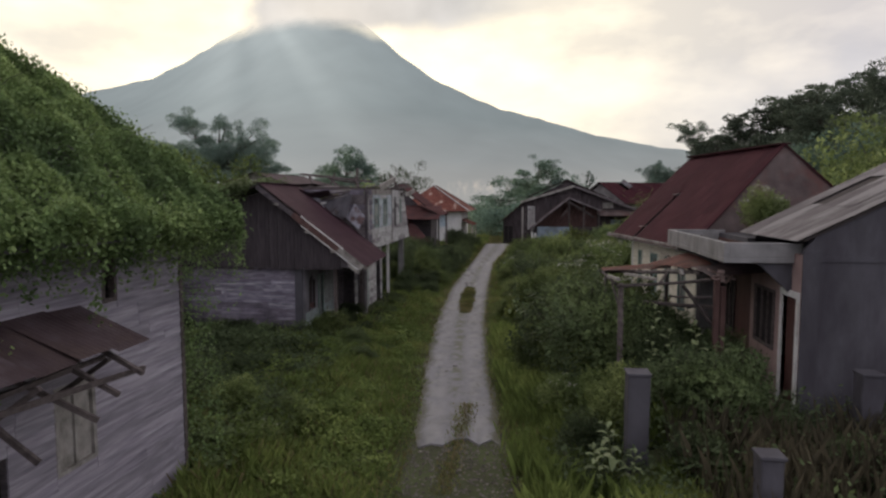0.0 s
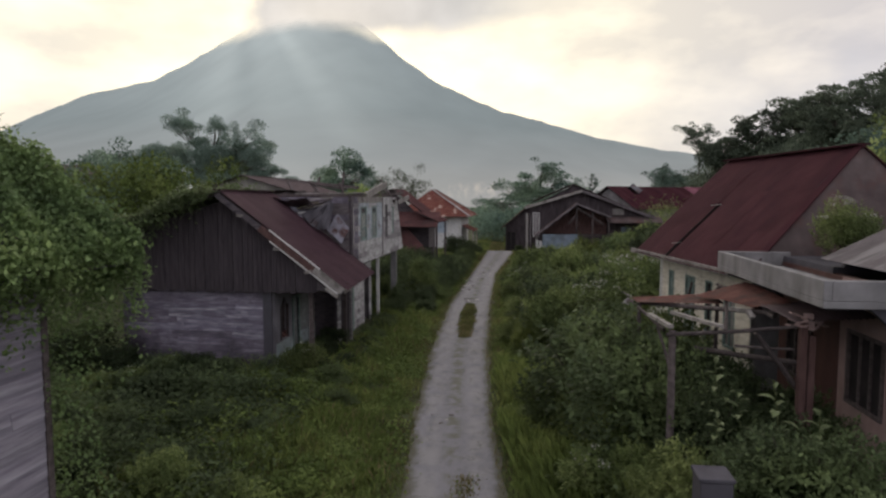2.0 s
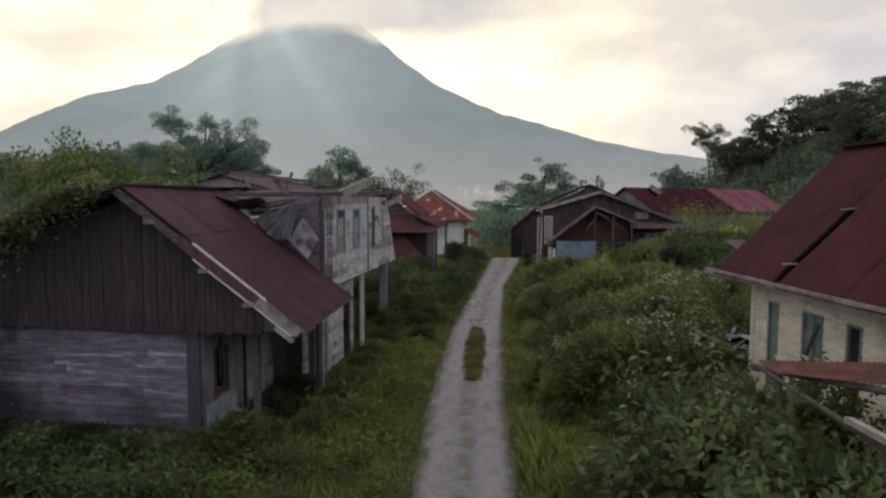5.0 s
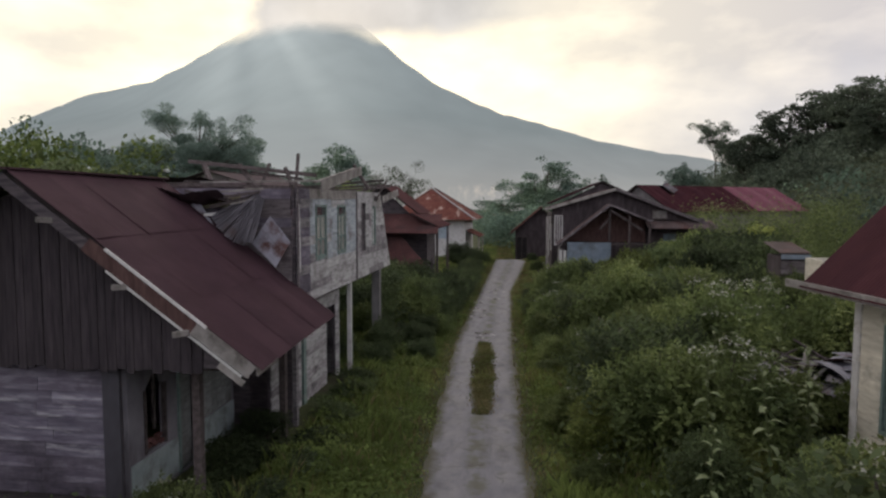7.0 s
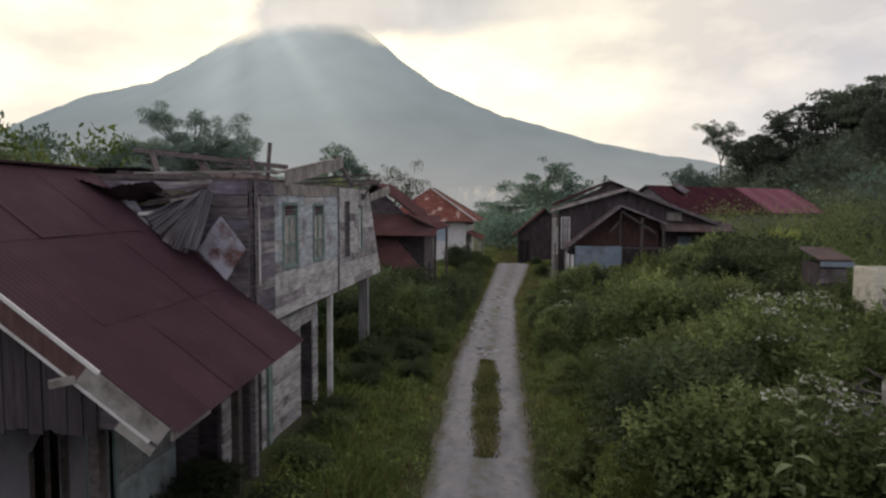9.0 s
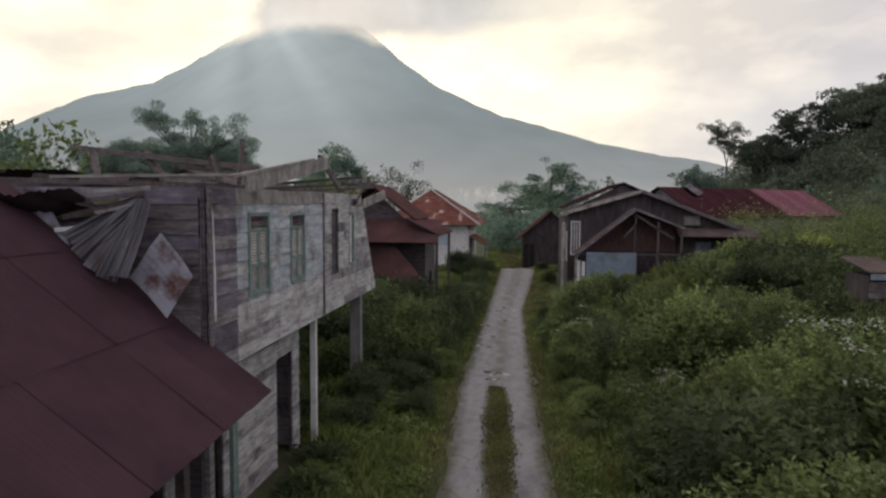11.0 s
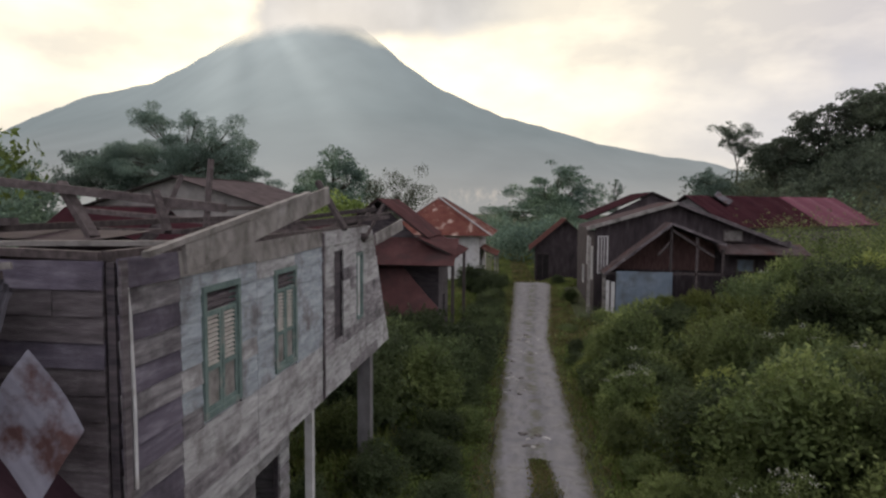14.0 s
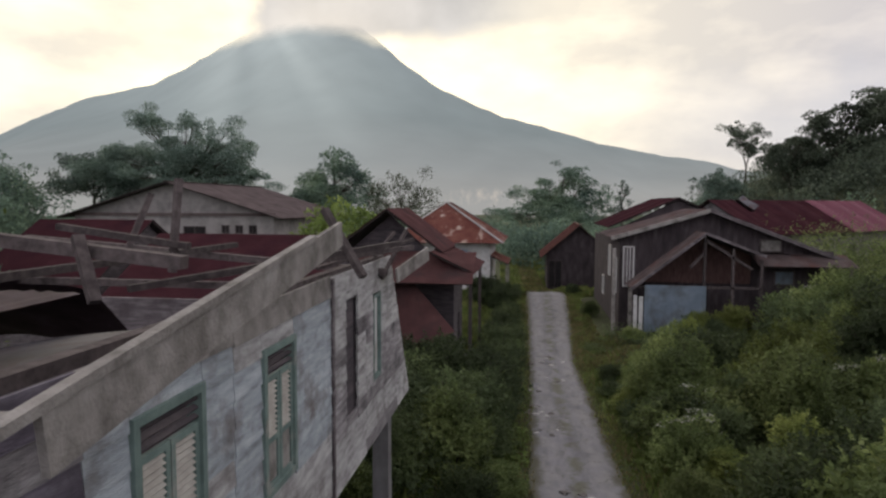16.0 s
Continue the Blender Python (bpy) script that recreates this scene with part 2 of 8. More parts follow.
M_WHITE_WOOD = material("peeling_white_planks", ((0.3, (0.180, 0.169, 0.171)), (0.45, (0.323, 0.315, 0.315)), (0.7, (0.485, 0.479, 0.477))), 2.4, (1, 1, 5), rough=0.85, bump=0.45, bump_scale=18,
                        stain=(0.148, 0.135, 0.133), stain_scale=1.7, stain_at=(0.50, 0.72), vary=0.12)
M_BLUE_WOOD = material("pale_blue_planks", ((0.3, (0.204, 0.219, 0.233)), (0.5, (0.323, 0.357, 0.387)), (0.7, (0.424, 0.454, 0.475))), 2.4, (1, 1, 5), rough=0.85, bump=0.4, bump_scale=18,
                       stain=(0.145, 0.131, 0.131), stain_scale=1.6, stain_at=(0.5, 0.7), vary=0.12)
M_DARK_WOOD = material("dark_planks", ((0.3, (0.038, 0.034, 0.041)), (0.7, (0.115, 0.097, 0.102))), 2.5, (1, 1, 6), rough=0.85, bump=0.4, bump_scale=20, vary=0.14)
M_TIMBER = material("grey_timber", ((0.3, (0.042, 0.034, 0.034)), (0.7, (0.114, 0.094, 0.092))), 3, (3, 3, 3), rough=0.9, bump=0.4, vary=0.3)
M_PALE_TIMBER = material("pale_board", ((0.3, (0.153, 0.141, 0.130)), (0.5, (0.236, 0.219, 0.206)), (0.75, (0.320, 0.302, 0.288))), 3, rough=0.88, bump=0.4,
                         stain=(0.094, 0.085, 0.077), stain_scale=2.2, stain_at=(0.5, 0.7), vary=0.12)
M_RED_ROOF = material("maroon_sheet", ((0.3, (0.034, 0.013, 0.018)), (0.55, (0.049, 0.018, 0.022)), (0.8, (0.064, 0.024, 0.030))), 0.9, rough=0.9, metal=0.0, bump=0.1, gloss=0.05,
                      stain=(0.036, 0.013, 0.016), stain_scale=0.7, stain_at=(0.5, 0.75), vary=0.05)
M_RUST_ROOF = material("rusty_sheet", ((0.3, (0.086, 0.028, 0.023)), (0.5, (0.127, 0.043, 0.033)), (0.7, (0.156, 0.066, 0.050))), 1.2, rough=0.7, bump=0.15,
                       stain=(0.42, 0.33, 0.28), stain_scale=0.75, stain_at=(0.56, 0.66), vary=0.1)
M_PINK_ROOF = material("faded_red_sheet", ((0.3, (0.123, 0.041, 0.058)), (0.7, (0.168, 0.059, 0.082))), 0.8, rough=0.55, bump=0.1)
M_OLD_SHEET = material("old_galvanised_sheet", ((0.3, (0.068, 0.062, 0.071)), (0.55, (0.112, 0.105, 0.118)), (0.8, (0.167, 0.161, 0.174))), 1.5, rough=0.55, metal=0.25, bump=0.15,
                       stain=(0.10, 0.045, 0.035), stain_scale=1.4, stain_at=(0.56, 0.70), vary=0.2)
M_PALE_SHEET = material("whitish_sheet", ((0.3, (0.225, 0.214, 0.217)), (0.7, (0.360, 0.345, 0.345))), 1.1, rough=0.6, metal=0.1, bump=0.12,
                        stain=(0.2, 0.13, 0.11), stain_scale=1.0, stain_at=(0.52, 0.7), vary=0.15)
M_WORN_SHEET = material("worn_brown_and_whitish_sheet", ((0.3, (0.075, 0.066, 0.070)), (0.6, (0.120, 0.106, 0.110)), (0.8, (0.17, 0.155, 0.158))), 1.1, rough=0.75, metal=0.0, bump=0.12, gloss=0.08,
                        stain=(0.20, 0.187, 0.190), stain_scale=0.55, stain_at=(0.47, 0.56), streak=(0.35, 1.6, 0.5), vary=0.12)
M_RED_BOARD = material("reddish_boards", ((0.3, (0.055, 0.03, 0.028)), (0.7, (0.11, 0.065, 0.06))), 2, (5, 1, 1), rough=0.85, bump=0.3)
M_DECK = material("roof_underside", ((0.3, (0.03, 0.025, 0.025)), (0.7, (0.06, 0.05, 0.05))), 2, rough=0.95, bump=0.2)
M_BLUE_SHEET = material("pale_blue_sheet", ((0.3, (0.26, 0.32, 0.38)), (0.7, (0.37, 0.43, 0.49))), 1.2, rough=0.6, bump=0.1, stain=(0.2, 0.21, 0.22), stain_scale=1.0)
M_GREEN_PAINT = material("faded_green_paint", ((0.3, (0.10, 0.14, 0.13)), (0.7, (0.18, 0.24, 0.22))), 4, rough=0.7, bump=0.2, stain=(0.25, 0.25, 0.23), stain_scale=3, stain_at=(0.56, 0.7))
M_SLAT = material("dusty_slats", ((0.3, (0.30, 0.28, 0.25)), (0.7, (0.44, 0.42, 0.38))), 5, rough=0.8, bump=0.1)
M_OLD_BROWN = material("brown_grey_sheet", ((0.3, (0.06, 0.045, 0.045)), (0.55, (0.10, 0.078, 0.076)), (0.8, (0.16, 0.125, 0.12))), 1.1, rough=0.7, gloss=0.06, bump=0.15,
                       stain=(0.10, 0.05, 0.045), stain_scale=0.8, stain_at=(0.5, 0.72))
M_RUST_DARK = material("dark_rust_sheet", ((0.3, (0.034, 0.022, 0.024)), (0.55, (0.059, 0.041, 0.046)), (0.8, (0.100, 0.083, 0.095))), 2.0, rough=0.7, bump=0.2,
                       stain=(0.071, 0.049, 0.047), stain_scale=1.5, stain_at=(0.54, 0.72), vary=0.15)
M_WHITE_PAINT = material("old_white_paint", ((0.3, (0.432, 0.423, 0.414)), (0.7, (0.594, 0.585, 0.576))), 3, rough=0.75, bump=0.15, stain=(0.3, 0.27, 0.24), stain_scale=2.2, stain_at=(0.55, 0.72))
# near-black: the gloom of unlit rooms put into the colour
M_DARK = material("painted_dark_interior", ((0.3, (0.014, 0.012, 0.013)), (0.7, (0.03, 0.026, 0.026))), 2, rough=0.95, bump=0)
M_BROWN_DOOR = material("brown_door", ((0.3, (0.05, 0.022, 0.02)), (0.7, (0.085, 0.04, 0.035))), 3, (1, 1, 0.3), rough=0.6, bump=0.15)
M_BARK = material("bark", ((0.3, (0.035, 0.03, 0.025)), (0.7, (0.09, 0.08, 0.065))), 6, (1, 1, 0.4), rough=0.95, bump=0.6)
M_LEAF = leaf_material("shrub_leaves", (0.066, 0.091, 0.037), (0.125, 0.159, 0.058), (0.216, 0.254, 0.096))
M_LEAF_DARK = leaf_material("dark_leaves", (0.038, 0.052, 0.026), (0.064, 0.086, 0.041), (0.108, 0.140, 0.059))
M_LEAF_BRIGHT = leaf_material("bright_leaves", (0.104, 0.132, 0.039), (0.179, 0.213, 0.062), (0.260, 0.281, 0.092))
M_WEED = leaf_material("verge_weeds", (0.080, 0.114, 0.032), (0.140, 0.190, 0.054), (0.221, 0.275, 0.086), 0.5)
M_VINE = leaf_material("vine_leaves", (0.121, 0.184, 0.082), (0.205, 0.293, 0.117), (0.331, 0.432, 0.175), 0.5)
# darker copy of the vine leaves, with shade put into the colour
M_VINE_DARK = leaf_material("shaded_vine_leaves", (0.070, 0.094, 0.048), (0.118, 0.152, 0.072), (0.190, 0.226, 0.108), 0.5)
# far trees and plain woods: distance haze put into the leaf colour
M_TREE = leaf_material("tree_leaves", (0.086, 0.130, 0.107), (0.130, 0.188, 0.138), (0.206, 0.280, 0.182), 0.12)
M_TREE_FAR = leaf_material("hazed_far_leaves", (0.091, 0.125, 0.109), (0.125, 0.173, 0.141), (0.185, 0.236, 0.181), 0.08)
M_TREE_HILL = leaf_material("hill_tree_leaves", (0.048, 0.061, 0.047), (0.074, 0.094, 0.067), (0.112, 0.134, 0.091), 0.10)
M_TREE_GREY = leaf_material("grey_green_leaves", (0.077, 0.088, 0.066), (0.110, 0.127, 0.088), (0.154, 0.171, 0.121), 0.2)
M_DEAD = leaf_material("brown_dead_stalks", (0.050, 0.044, 0.031), (0.088, 0.076, 0.052), (0.140, 0.120, 0.082), 0.6)
M_GRASS = leaf_material("grass_blades", (0.073, 0.098, 0.031), (0.130, 0.168, 0.050), (0.211, 0.238, 0.079), 0.22)
M_DRY = leaf_material("dry_grass_blades", (0.105, 0.105, 0.045), (0.180, 0.158, 0.075), (0.270, 0.225, 0.120), 0.4)
M_FLOWER = material("whitish_flowers", ((0.3, (0.286, 0.293, 0.239)), (0.7, (0.422, 0.425, 0.365))), 3, rough=0.8, bump=0, through_light=0.2)

# ---------- building helpers ----------
BASE = {}


def thing(name, base, label, category, group="", turn=0.0, kind=""):
    """An Empty at the base of a thing; its parts are given in unturned world places."""
    ob = new(name)
    ob.empty_display_size = 0.3
    ob.matrix_basis = pose(*base, 0, 0, turn)
    BASE[ob.name] = Matrix.Translation(base).inverted()
    return tagged(ob, label, category, group, kind)


def root_of(ob):
    while ob.parent:
        ob = ob.parent
    return ob


def part(name, bm, mat, parent=None, label=""):
    me = bpy.data.meshes.new(name)
    if parent is not None and root_of(parent).name in BASE:
        bm.transform(BASE[root_of(parent).name])
    bm.normal_update()
    bm.to_mesh(me)
    bm.free()
    me.materials.append(mat)
    ob = new(name, me)
    ob.parent = parent
    return tagged(ob, label)


def piece(name, me, m, parent):
    """An object on shared mesh data, at a world pose, under a thing."""
    ob = new(name, me)
    ob.parent = parent
    ob.matrix_basis = BASE.get(root_of(parent).name, Matrix()) @ m
    return ob


def box(bm, x0, x1, y0, y1, z0, z1):
    m = Matrix.Translation(((x0 + x1) / 2, (y0 + y1) / 2, (z0 + z1) / 2)) @ Matrix.Diagonal((abs(x1 - x0), abs(y1 - y0), abs(z1 - z0), 1))
    bmesh.ops.create_cube(bm, size=1, matrix=m)


def beam(bm, a, b, w, h, up=(0, 0, 1)):
    """A squared timber from a to b."""
    a, b = Vector(a), Vector(b)
    d = b - a
    y = d.normalized()
    x = y.cross(Vector(up))
    x = x.normalized() if x.length > 1e-4 else Vector((1, 0, 0))
    z = x.cross(y)
    m = Matrix((x, y, z)).transposed().to_4x4()
    bmesh.ops.create_cube(bm, size=1, matrix=Matrix.Translation((a + b) / 2) @ m @ Matrix.Diagonal((w, d.length, h, 1)))


def prism(bm, pts, d):
    """A flat outline, given a thickness along d."""
    lo = [bm.verts.new(p) for p in pts]
    hi = [bm.verts.new(Vector(p) + Vector(d)) for p in pts]
    bm.faces.new(lo)
    bm.faces.new(hi[::-1])
    n = len(pts)
    for i in range(n):
        bm.faces.new((lo[i], hi[i], hi[(i + 1) % n], lo[(i + 1) % n]))
    bmesh.ops.recalc_face_normals(bm, faces=bm.faces)


class Face:
    """A wall's face: u runs along it, w outwards, z up."""

    def __init__(self, side, c):
        self.side, self.c = side, c

    def p(self, u, w, z):
        return {"x+": (self.c + w, u, z), "x-": (self.c - w, u, z), "y-": (u, self.c - w, z), "y+": (u, self.c + w, z)}[self.side]

    def box(self, bm, u0, u1, w0, w1, z0, z1):
        a, b = self.p(u0, w0, z0), self.p(u1, w1, z1)
        box(bm, min(a[0], b[0]), max(a[0], b[0]), min(a[1], b[1]), max(a[1], b[1]), min(a[2], b[2]), max(a[2], b[2]))

    def stand(self, u, w, z, tilt=0.0, roll=0.0):
        """X along the wall, Y inwards, Z up."""
        turn = {"x+": 90, "x-": -90, "y-": 0, "y+": 180}[self.side]
        return Matrix.Translation(self.p(u, w, z)) @ Euler((0, 0, radians(turn))).to_matrix().to_4x4() @ Euler((radians(tilt), radians(roll), 0)).to_matrix().to_4x4()


CUBES = {}


def cube_mesh(name, mat):
    """A unit board with its long edges eased, shared by all boards of one material."""
    key = (name, mat.name)
    if key not in CUBES:
        bm = bmesh.new()
        bmesh.ops.create_cube(bm, size=1)
        me = bpy.data.meshes.new(name)
        bm.to_mesh(me)
        bm.free()
        me.materials.append(mat)
        CUBES[key] = me
    return CUBES[key]


def cut(spans, a, b):
    out = []
    for s, e in spans:
        if b <= s or a >= e:
            out.append((s, e))
        else:
            if a > s + 0.05:
                out.append((s, a))
            if b < e - 0.05:
                out.append((b, e))
    return out


def plank_wall(parent, face, u0, u1, z0, z1, mat, ph=0.2, holes=(), seed=1, lim=None, longest=3.2, thick=0.03, wobble=0.6, missing=0.0, pick=None, joints=()):
    """Lapped boards, row by row, cut round the openings (u0, u1, z0, z1)."""
    rng = random.Random(seed)
    n = max(1, round((z1 - z0) / ph))
    ph = (z1 - z0) / n
    for i in range(n):
        za, zb = z0 + i * ph, z0 + (i + 1) * ph
        zm = (za + zb) / 2
        a, b = (u0, u1) if lim is None else lim(zm)
        if b - a < 0.1:
            continue
        spans = [(a, b)]
        for h in holes:
            if h[2] < zb - 0.03 and h[3] > za + 0.03:
                spans = cut(spans, h[0], h[1])
                # narrow boards over and under the opening
                for lo, hi in ((za, min(zb, h[2])), (max(za, h[3]), zb)):
                    if hi - lo > 0.03:
                        mm = pick((h[0] + h[1]) / 2, zm, rng) if pick else mat
                        m = face.stand((h[0] + h[1]) / 2, thick / 2 + 0.008, (lo + hi) / 2, -4.0) @ Matrix.Diagonal((h[1] - h[0] - 0.008, thick, hi - lo, 1))
                        piece("plank", cube_mesh("plank", mm), m, parent)
        for s, e in spans:
            x = s
            while x < e - 0.02:
                ln = min(e - x, longest * rng.uniform(0.7, 1.0))
                for j in joints:
                    if x + 0.1 < j < x + ln:
                        ln = j - x
                if e - x - ln < 0.5 and not any(x + ln - 0.02 < j < e for j in joints):
                    ln = e - x
                r, w1 = rng.random(), rng.gauss(0, wobble)
                um = x + ln / 2
                x += ln
                if r < missing:
                    continue
                mm = pick(um, zm, rng) if pick else mat
                m = face.stand(um, thick / 2 + 0.012, zm, -4.5 + rng.gauss(0, 0.8), w1 * 0.35) @ Matrix.Diagonal((ln - 0.008, thick, ph * 1.10, 1))
                piece("plank", cube_mesh("plank", mm), m, parent)


def solid_wall(name, parent, face, u0, u1, z0, z1, mat, thick=0.12, holes=(), label="", back=0.0):
    """A wall with its openings cut through, in one mesh."""
    bm = bmesh.new()
    us = sorted({u0, u1, *[v for h in holes for v in h[:2] if u0 < v < u1]})
    zs = sorted({z0, z1, *[v for h in holes for v in h[2:] if z0 < v < z1]})
    made = {}

    def vert(i, j, k):
        if (i, j, k) not in made:
            made[i, j, k] = bm.verts.new(face.p(us[i], -back - thick * k, zs[j]))
        return made[i, j, k]

    def solid(i, j):
        if not (0 <= i < len(us) - 1 and 0 <= j < len(zs) - 1):
            return False
        u, z = (us[i] + us[i + 1]) / 2, (zs[j] + zs[j + 1]) / 2
        return not any(h[0] < u < h[1] and h[2] < z < h[3] for h in holes)
    for i in range(len(us) - 1):
        for j in range(len(zs) - 1):
            if not solid(i, j):
                continue
            for k in (0, 1):
                bm.faces.new([vert(i, j, k), vert(i + 1, j, k), vert(i + 1, j + 1, k), vert(i, j + 1, k)])
            for di, dj, p, q in ((-1, 0, (i, j), (i, j + 1)), (1, 0, (i + 1, j), (i + 1, j + 1)), (0, -1, (i, j), (i + 1, j)), (0, 1, (i, j + 1), (i + 1, j + 1))):
                if not solid(i + di, j + dj):
                    bm.faces.new([vert(*p, 0), vert(*q, 0), vert(*q, 1), vert(*p, 1)])
    bmesh.ops.recalc_face_normals(bm, faces=bm.faces)
    return part(name, bm, mat, parent, label)


SHEETS = {}


def sheet_mesh(mat, w, l, pitch=0.1, amp=0.003):
    key = (mat.name, round(w, 2), round(l, 2))
    if key not in SHEETS:
        n = max(4, int(w / pitch) * 4)
        vs, fs = [], []
        for j in range(3):
            for i in range(n + 1):
                u = w * i / n
                vs.append((u, l * j / 2, amp * math.cos(2 * math.pi * u / pitch)))
        for j in range(2):
            for i in range(n):
                a = j * (n + 1) + i
                fs.append((a, a + 1, a + n + 2, a + n + 1))
        me = bpy.data.meshes.new("roof_sheet")
        me.from_pydata(vs, [], fs)
        me.materials.append(mat)
        SHEETS[key] = me
    return SHEETS[key]


def frame_of(p, u, v):
    u, v = Vector(u).normalized(), Vector(v).normalized()
    z = u.cross(v).normalized()
    return Matrix.Translation(p) @ Matrix((u, v, z)).transposed().to_4x4(), z


def roof_slope(parent, p, u, v, U, V, mat, sw=0.82, sl=2.1, seed=1, skip=(), deck=True, one=False, pitch=0.1, thick=0.05, name="roof"):
    """A slope from its upper corner p, u along the ridge, v downwards, clad in corrugated sheets."""
    u, v = Vector(u).normalized(), Vector(v).normalized()
    m, z = frame_of(p, u, v)
    if z.z < 0:
        p, u = Vector(p) + u * U, -u
        m, z = frame_of(p, u, v)
    bm = bmesh.new()
    # unseen dark slab under the cladding, added to keep light out
    if deck:
        a = Vector(p) - z * (thick + 0.03)
        prism(bm, [a + u * 0.05 + v * 0.02, a + u * (U - 0.05) + v * 0.02, a + u * (U - 0.05) + v * (V - 0.05), a + u * 0.05 + v * (V - 0.05)], z * thick)
    else:
        n = max(2, int(V / 0.9))
        for i in range(n + 1):
            a = Vector(p) - z * 0.05 + v * (V * i / n)
            beam(bm, a, a + u * U, 0.05, 0.06, z)
    roof = part(name, bm, M_DECK, parent)
    rng = random.Random(seed)
    if one:
        n, k = max(4, int(U / pitch) * 3), max(2, int(V / 0.8))
        bm = bmesh.new()
        rows = []
        for j in range(k + 1):
            rows.append([bm.verts.new(m @ Vector((U * i / n, V * j / k, 0.02 * math.cos(2 * math.pi * (U * i / n) / pitch) + 0.03 * noise.noise((U * i / n * 0.5, V * j / k * 0.5, seed)))))
                         for i in range(n + 1)])
        for j in range(k):
            for i in range(n):
                bm.faces.new((rows[j][i], rows[j][i + 1], rows[j + 1][i + 1], rows[j + 1][i]))
        part("roof_cladding", bm, mat, roof)
        return roof
    nu, nv = max(1, round(U / sw)), max(1, round(V / sl))
    w, l = U / nu, V / nv
    for j in range(nv):
        for i in range(nu):
            if (i, j) in skip:
                continue
            me = sheet_mesh(mat, w + 0.04, l + 0.10)
            q = Matrix.Translation((i * w, j * l, 0.010 + (i % 2) * 0.003 + (nv - j) * 0.004)) @ Euler((radians(rng.gauss(0, 0.12)), radians(rng.gauss(0, 0.12)), radians(rng.gauss(0, 0.15)))).to_matrix().to_4x4()
            piece("roof_sheet", me, m @ q, roof)
    return roof


def loose_sheet(parent, c, mat, nu=26, nv=14, sag=0.2, ripple=0.014, waves=9, seed=0, name="loose_sheet", label="", crumple=0.0):
    """A bent sheet spanned between four corners, corrugated along its length."""
    c = [Vector(q) for q in c]
    nrm = (c[1] - c[0]).cross(c[3] - c[0]).normalized()
    bm = bmesh.new()
    rows = []
    for j in range(nv + 1):
        r = []
        for i in range(nu * 2 + 1):
            a, b = i / (nu * 2), j / nv
            q = c[0].lerp(c[1], a).lerp(c[3].lerp(c[2], a), b)
            d = sag * math.sin(math.pi * b) + ripple * math.cos(2 * math.pi * a * waves) + 0.5 * sag * noise.noise((a * 2.2 + seed, b * 2.5, seed * 3.1)) + crumple * (noise.noise((a * 6.0 + seed, b * 2.0, seed)) + 0.5 * noise.noise((a * 13.0, b * 5.0, seed + 4.0)))
            r.append(bm.verts.new(q + nrm * d))
        rows.append(r)
    for j in range(nv):
        for i in range(nu * 2):
            bm.faces.new((rows[j][i], rows[j][i + 1], rows[j + 1][i + 1], rows[j + 1][i]))
    for f in bm.faces:
        f.smooth = True
    return part(name, bm, mat, parent, label)


def shutter_window(parent, face, u0, u1, z0, z1, frame_mat, slat_mat, panel_mat, head=0.22):
    """A window with a boarded head and two leaves: slats above, a panel below."""
    t = 0.07
    win = solid_wall("window", parent, face, u0 - t, u1 + t, z0 - t, z1 + t, frame_mat, 0.135, [(u0, u1, z0, z1)], "faded green shuttered window", -0.075)
    for k in range(3):
        m = face.stand((u0 + u1) / 2, 0.02, z1 - head + k * 0.075 + 0.03, 25.0) @ Matrix.Diagonal((u1 - u0, 0.05, 0.02, 1))
        piece("louvre", cube_mesh("louvre", M_DARK_WOOD), m, win)
    mid, zt = (u0 + u1) / 2, z1 - head - 0.02
    s = 0.055
    zc = z0 + (zt - z0) * 0.40
    for a, b in ((u0, mid - 0.008), (mid + 0.008, u1)):
        solid_wall("shutter", win, face, a, b, z0, zt, frame_mat, 0.04, [(a + s, b - s, z0 + s, zc), (a + s, b - s, zc + s, zt - s)], "", -0.045)
        n = 11
        for k in range(n):
            z = zc + s + (zt - zc - 2 * s) * (k + 0.5) / n
            m = face.stand((a + b) / 2, 0.025, z, 38.0) @ Matrix.Diagonal((b - a - 2 * s, 0.045, 0.010, 1))
            piece("slat", cube_mesh("slat", slat_mat), m, win)
        m = face.stand((a + b) / 2, 0.018, (z0 + s + zc) / 2) @ Matrix.Diagonal((b - a - 2 * s, 0.014, zc - z0 - s, 1))
        piece("panel", cube_mesh("panel", panel_mat), m, win)
    return win


def plain_window(parent, face, u0, u1, z0, z1, frame_mat, t=0.07, bars=1, pane=None, name="window"):
    win = solid_wall(name, parent, face, u0 - t, u1 + t, z0 - t, z1 + t, frame_mat, 0.13, [(u0, u1, z0, z1)], "", -0.05)
    for k in range(bars):
        u = u0 + (u1 - u0) * (k + 1) / (bars + 1)
        m = face.stand(u, -0.01, (z0 + z1) / 2) @ Matrix.Diagonal((0.05, 0.08, z1 - z0, 1))
        piece("mullion", cube_mesh("mullion", frame_mat), m, win)
    # an M_DARK pane is a black sheet standing for an unlit room
    if pane:
        m = face.stand((u0 + u1) / 2, -0.03, (z0 + z1) / 2) @ Matrix.Diagonal((u1 - u0, 0.03, z1 - z0, 1))
        piece("shutter", cube_mesh("shutter", pane), m, win)
    return win


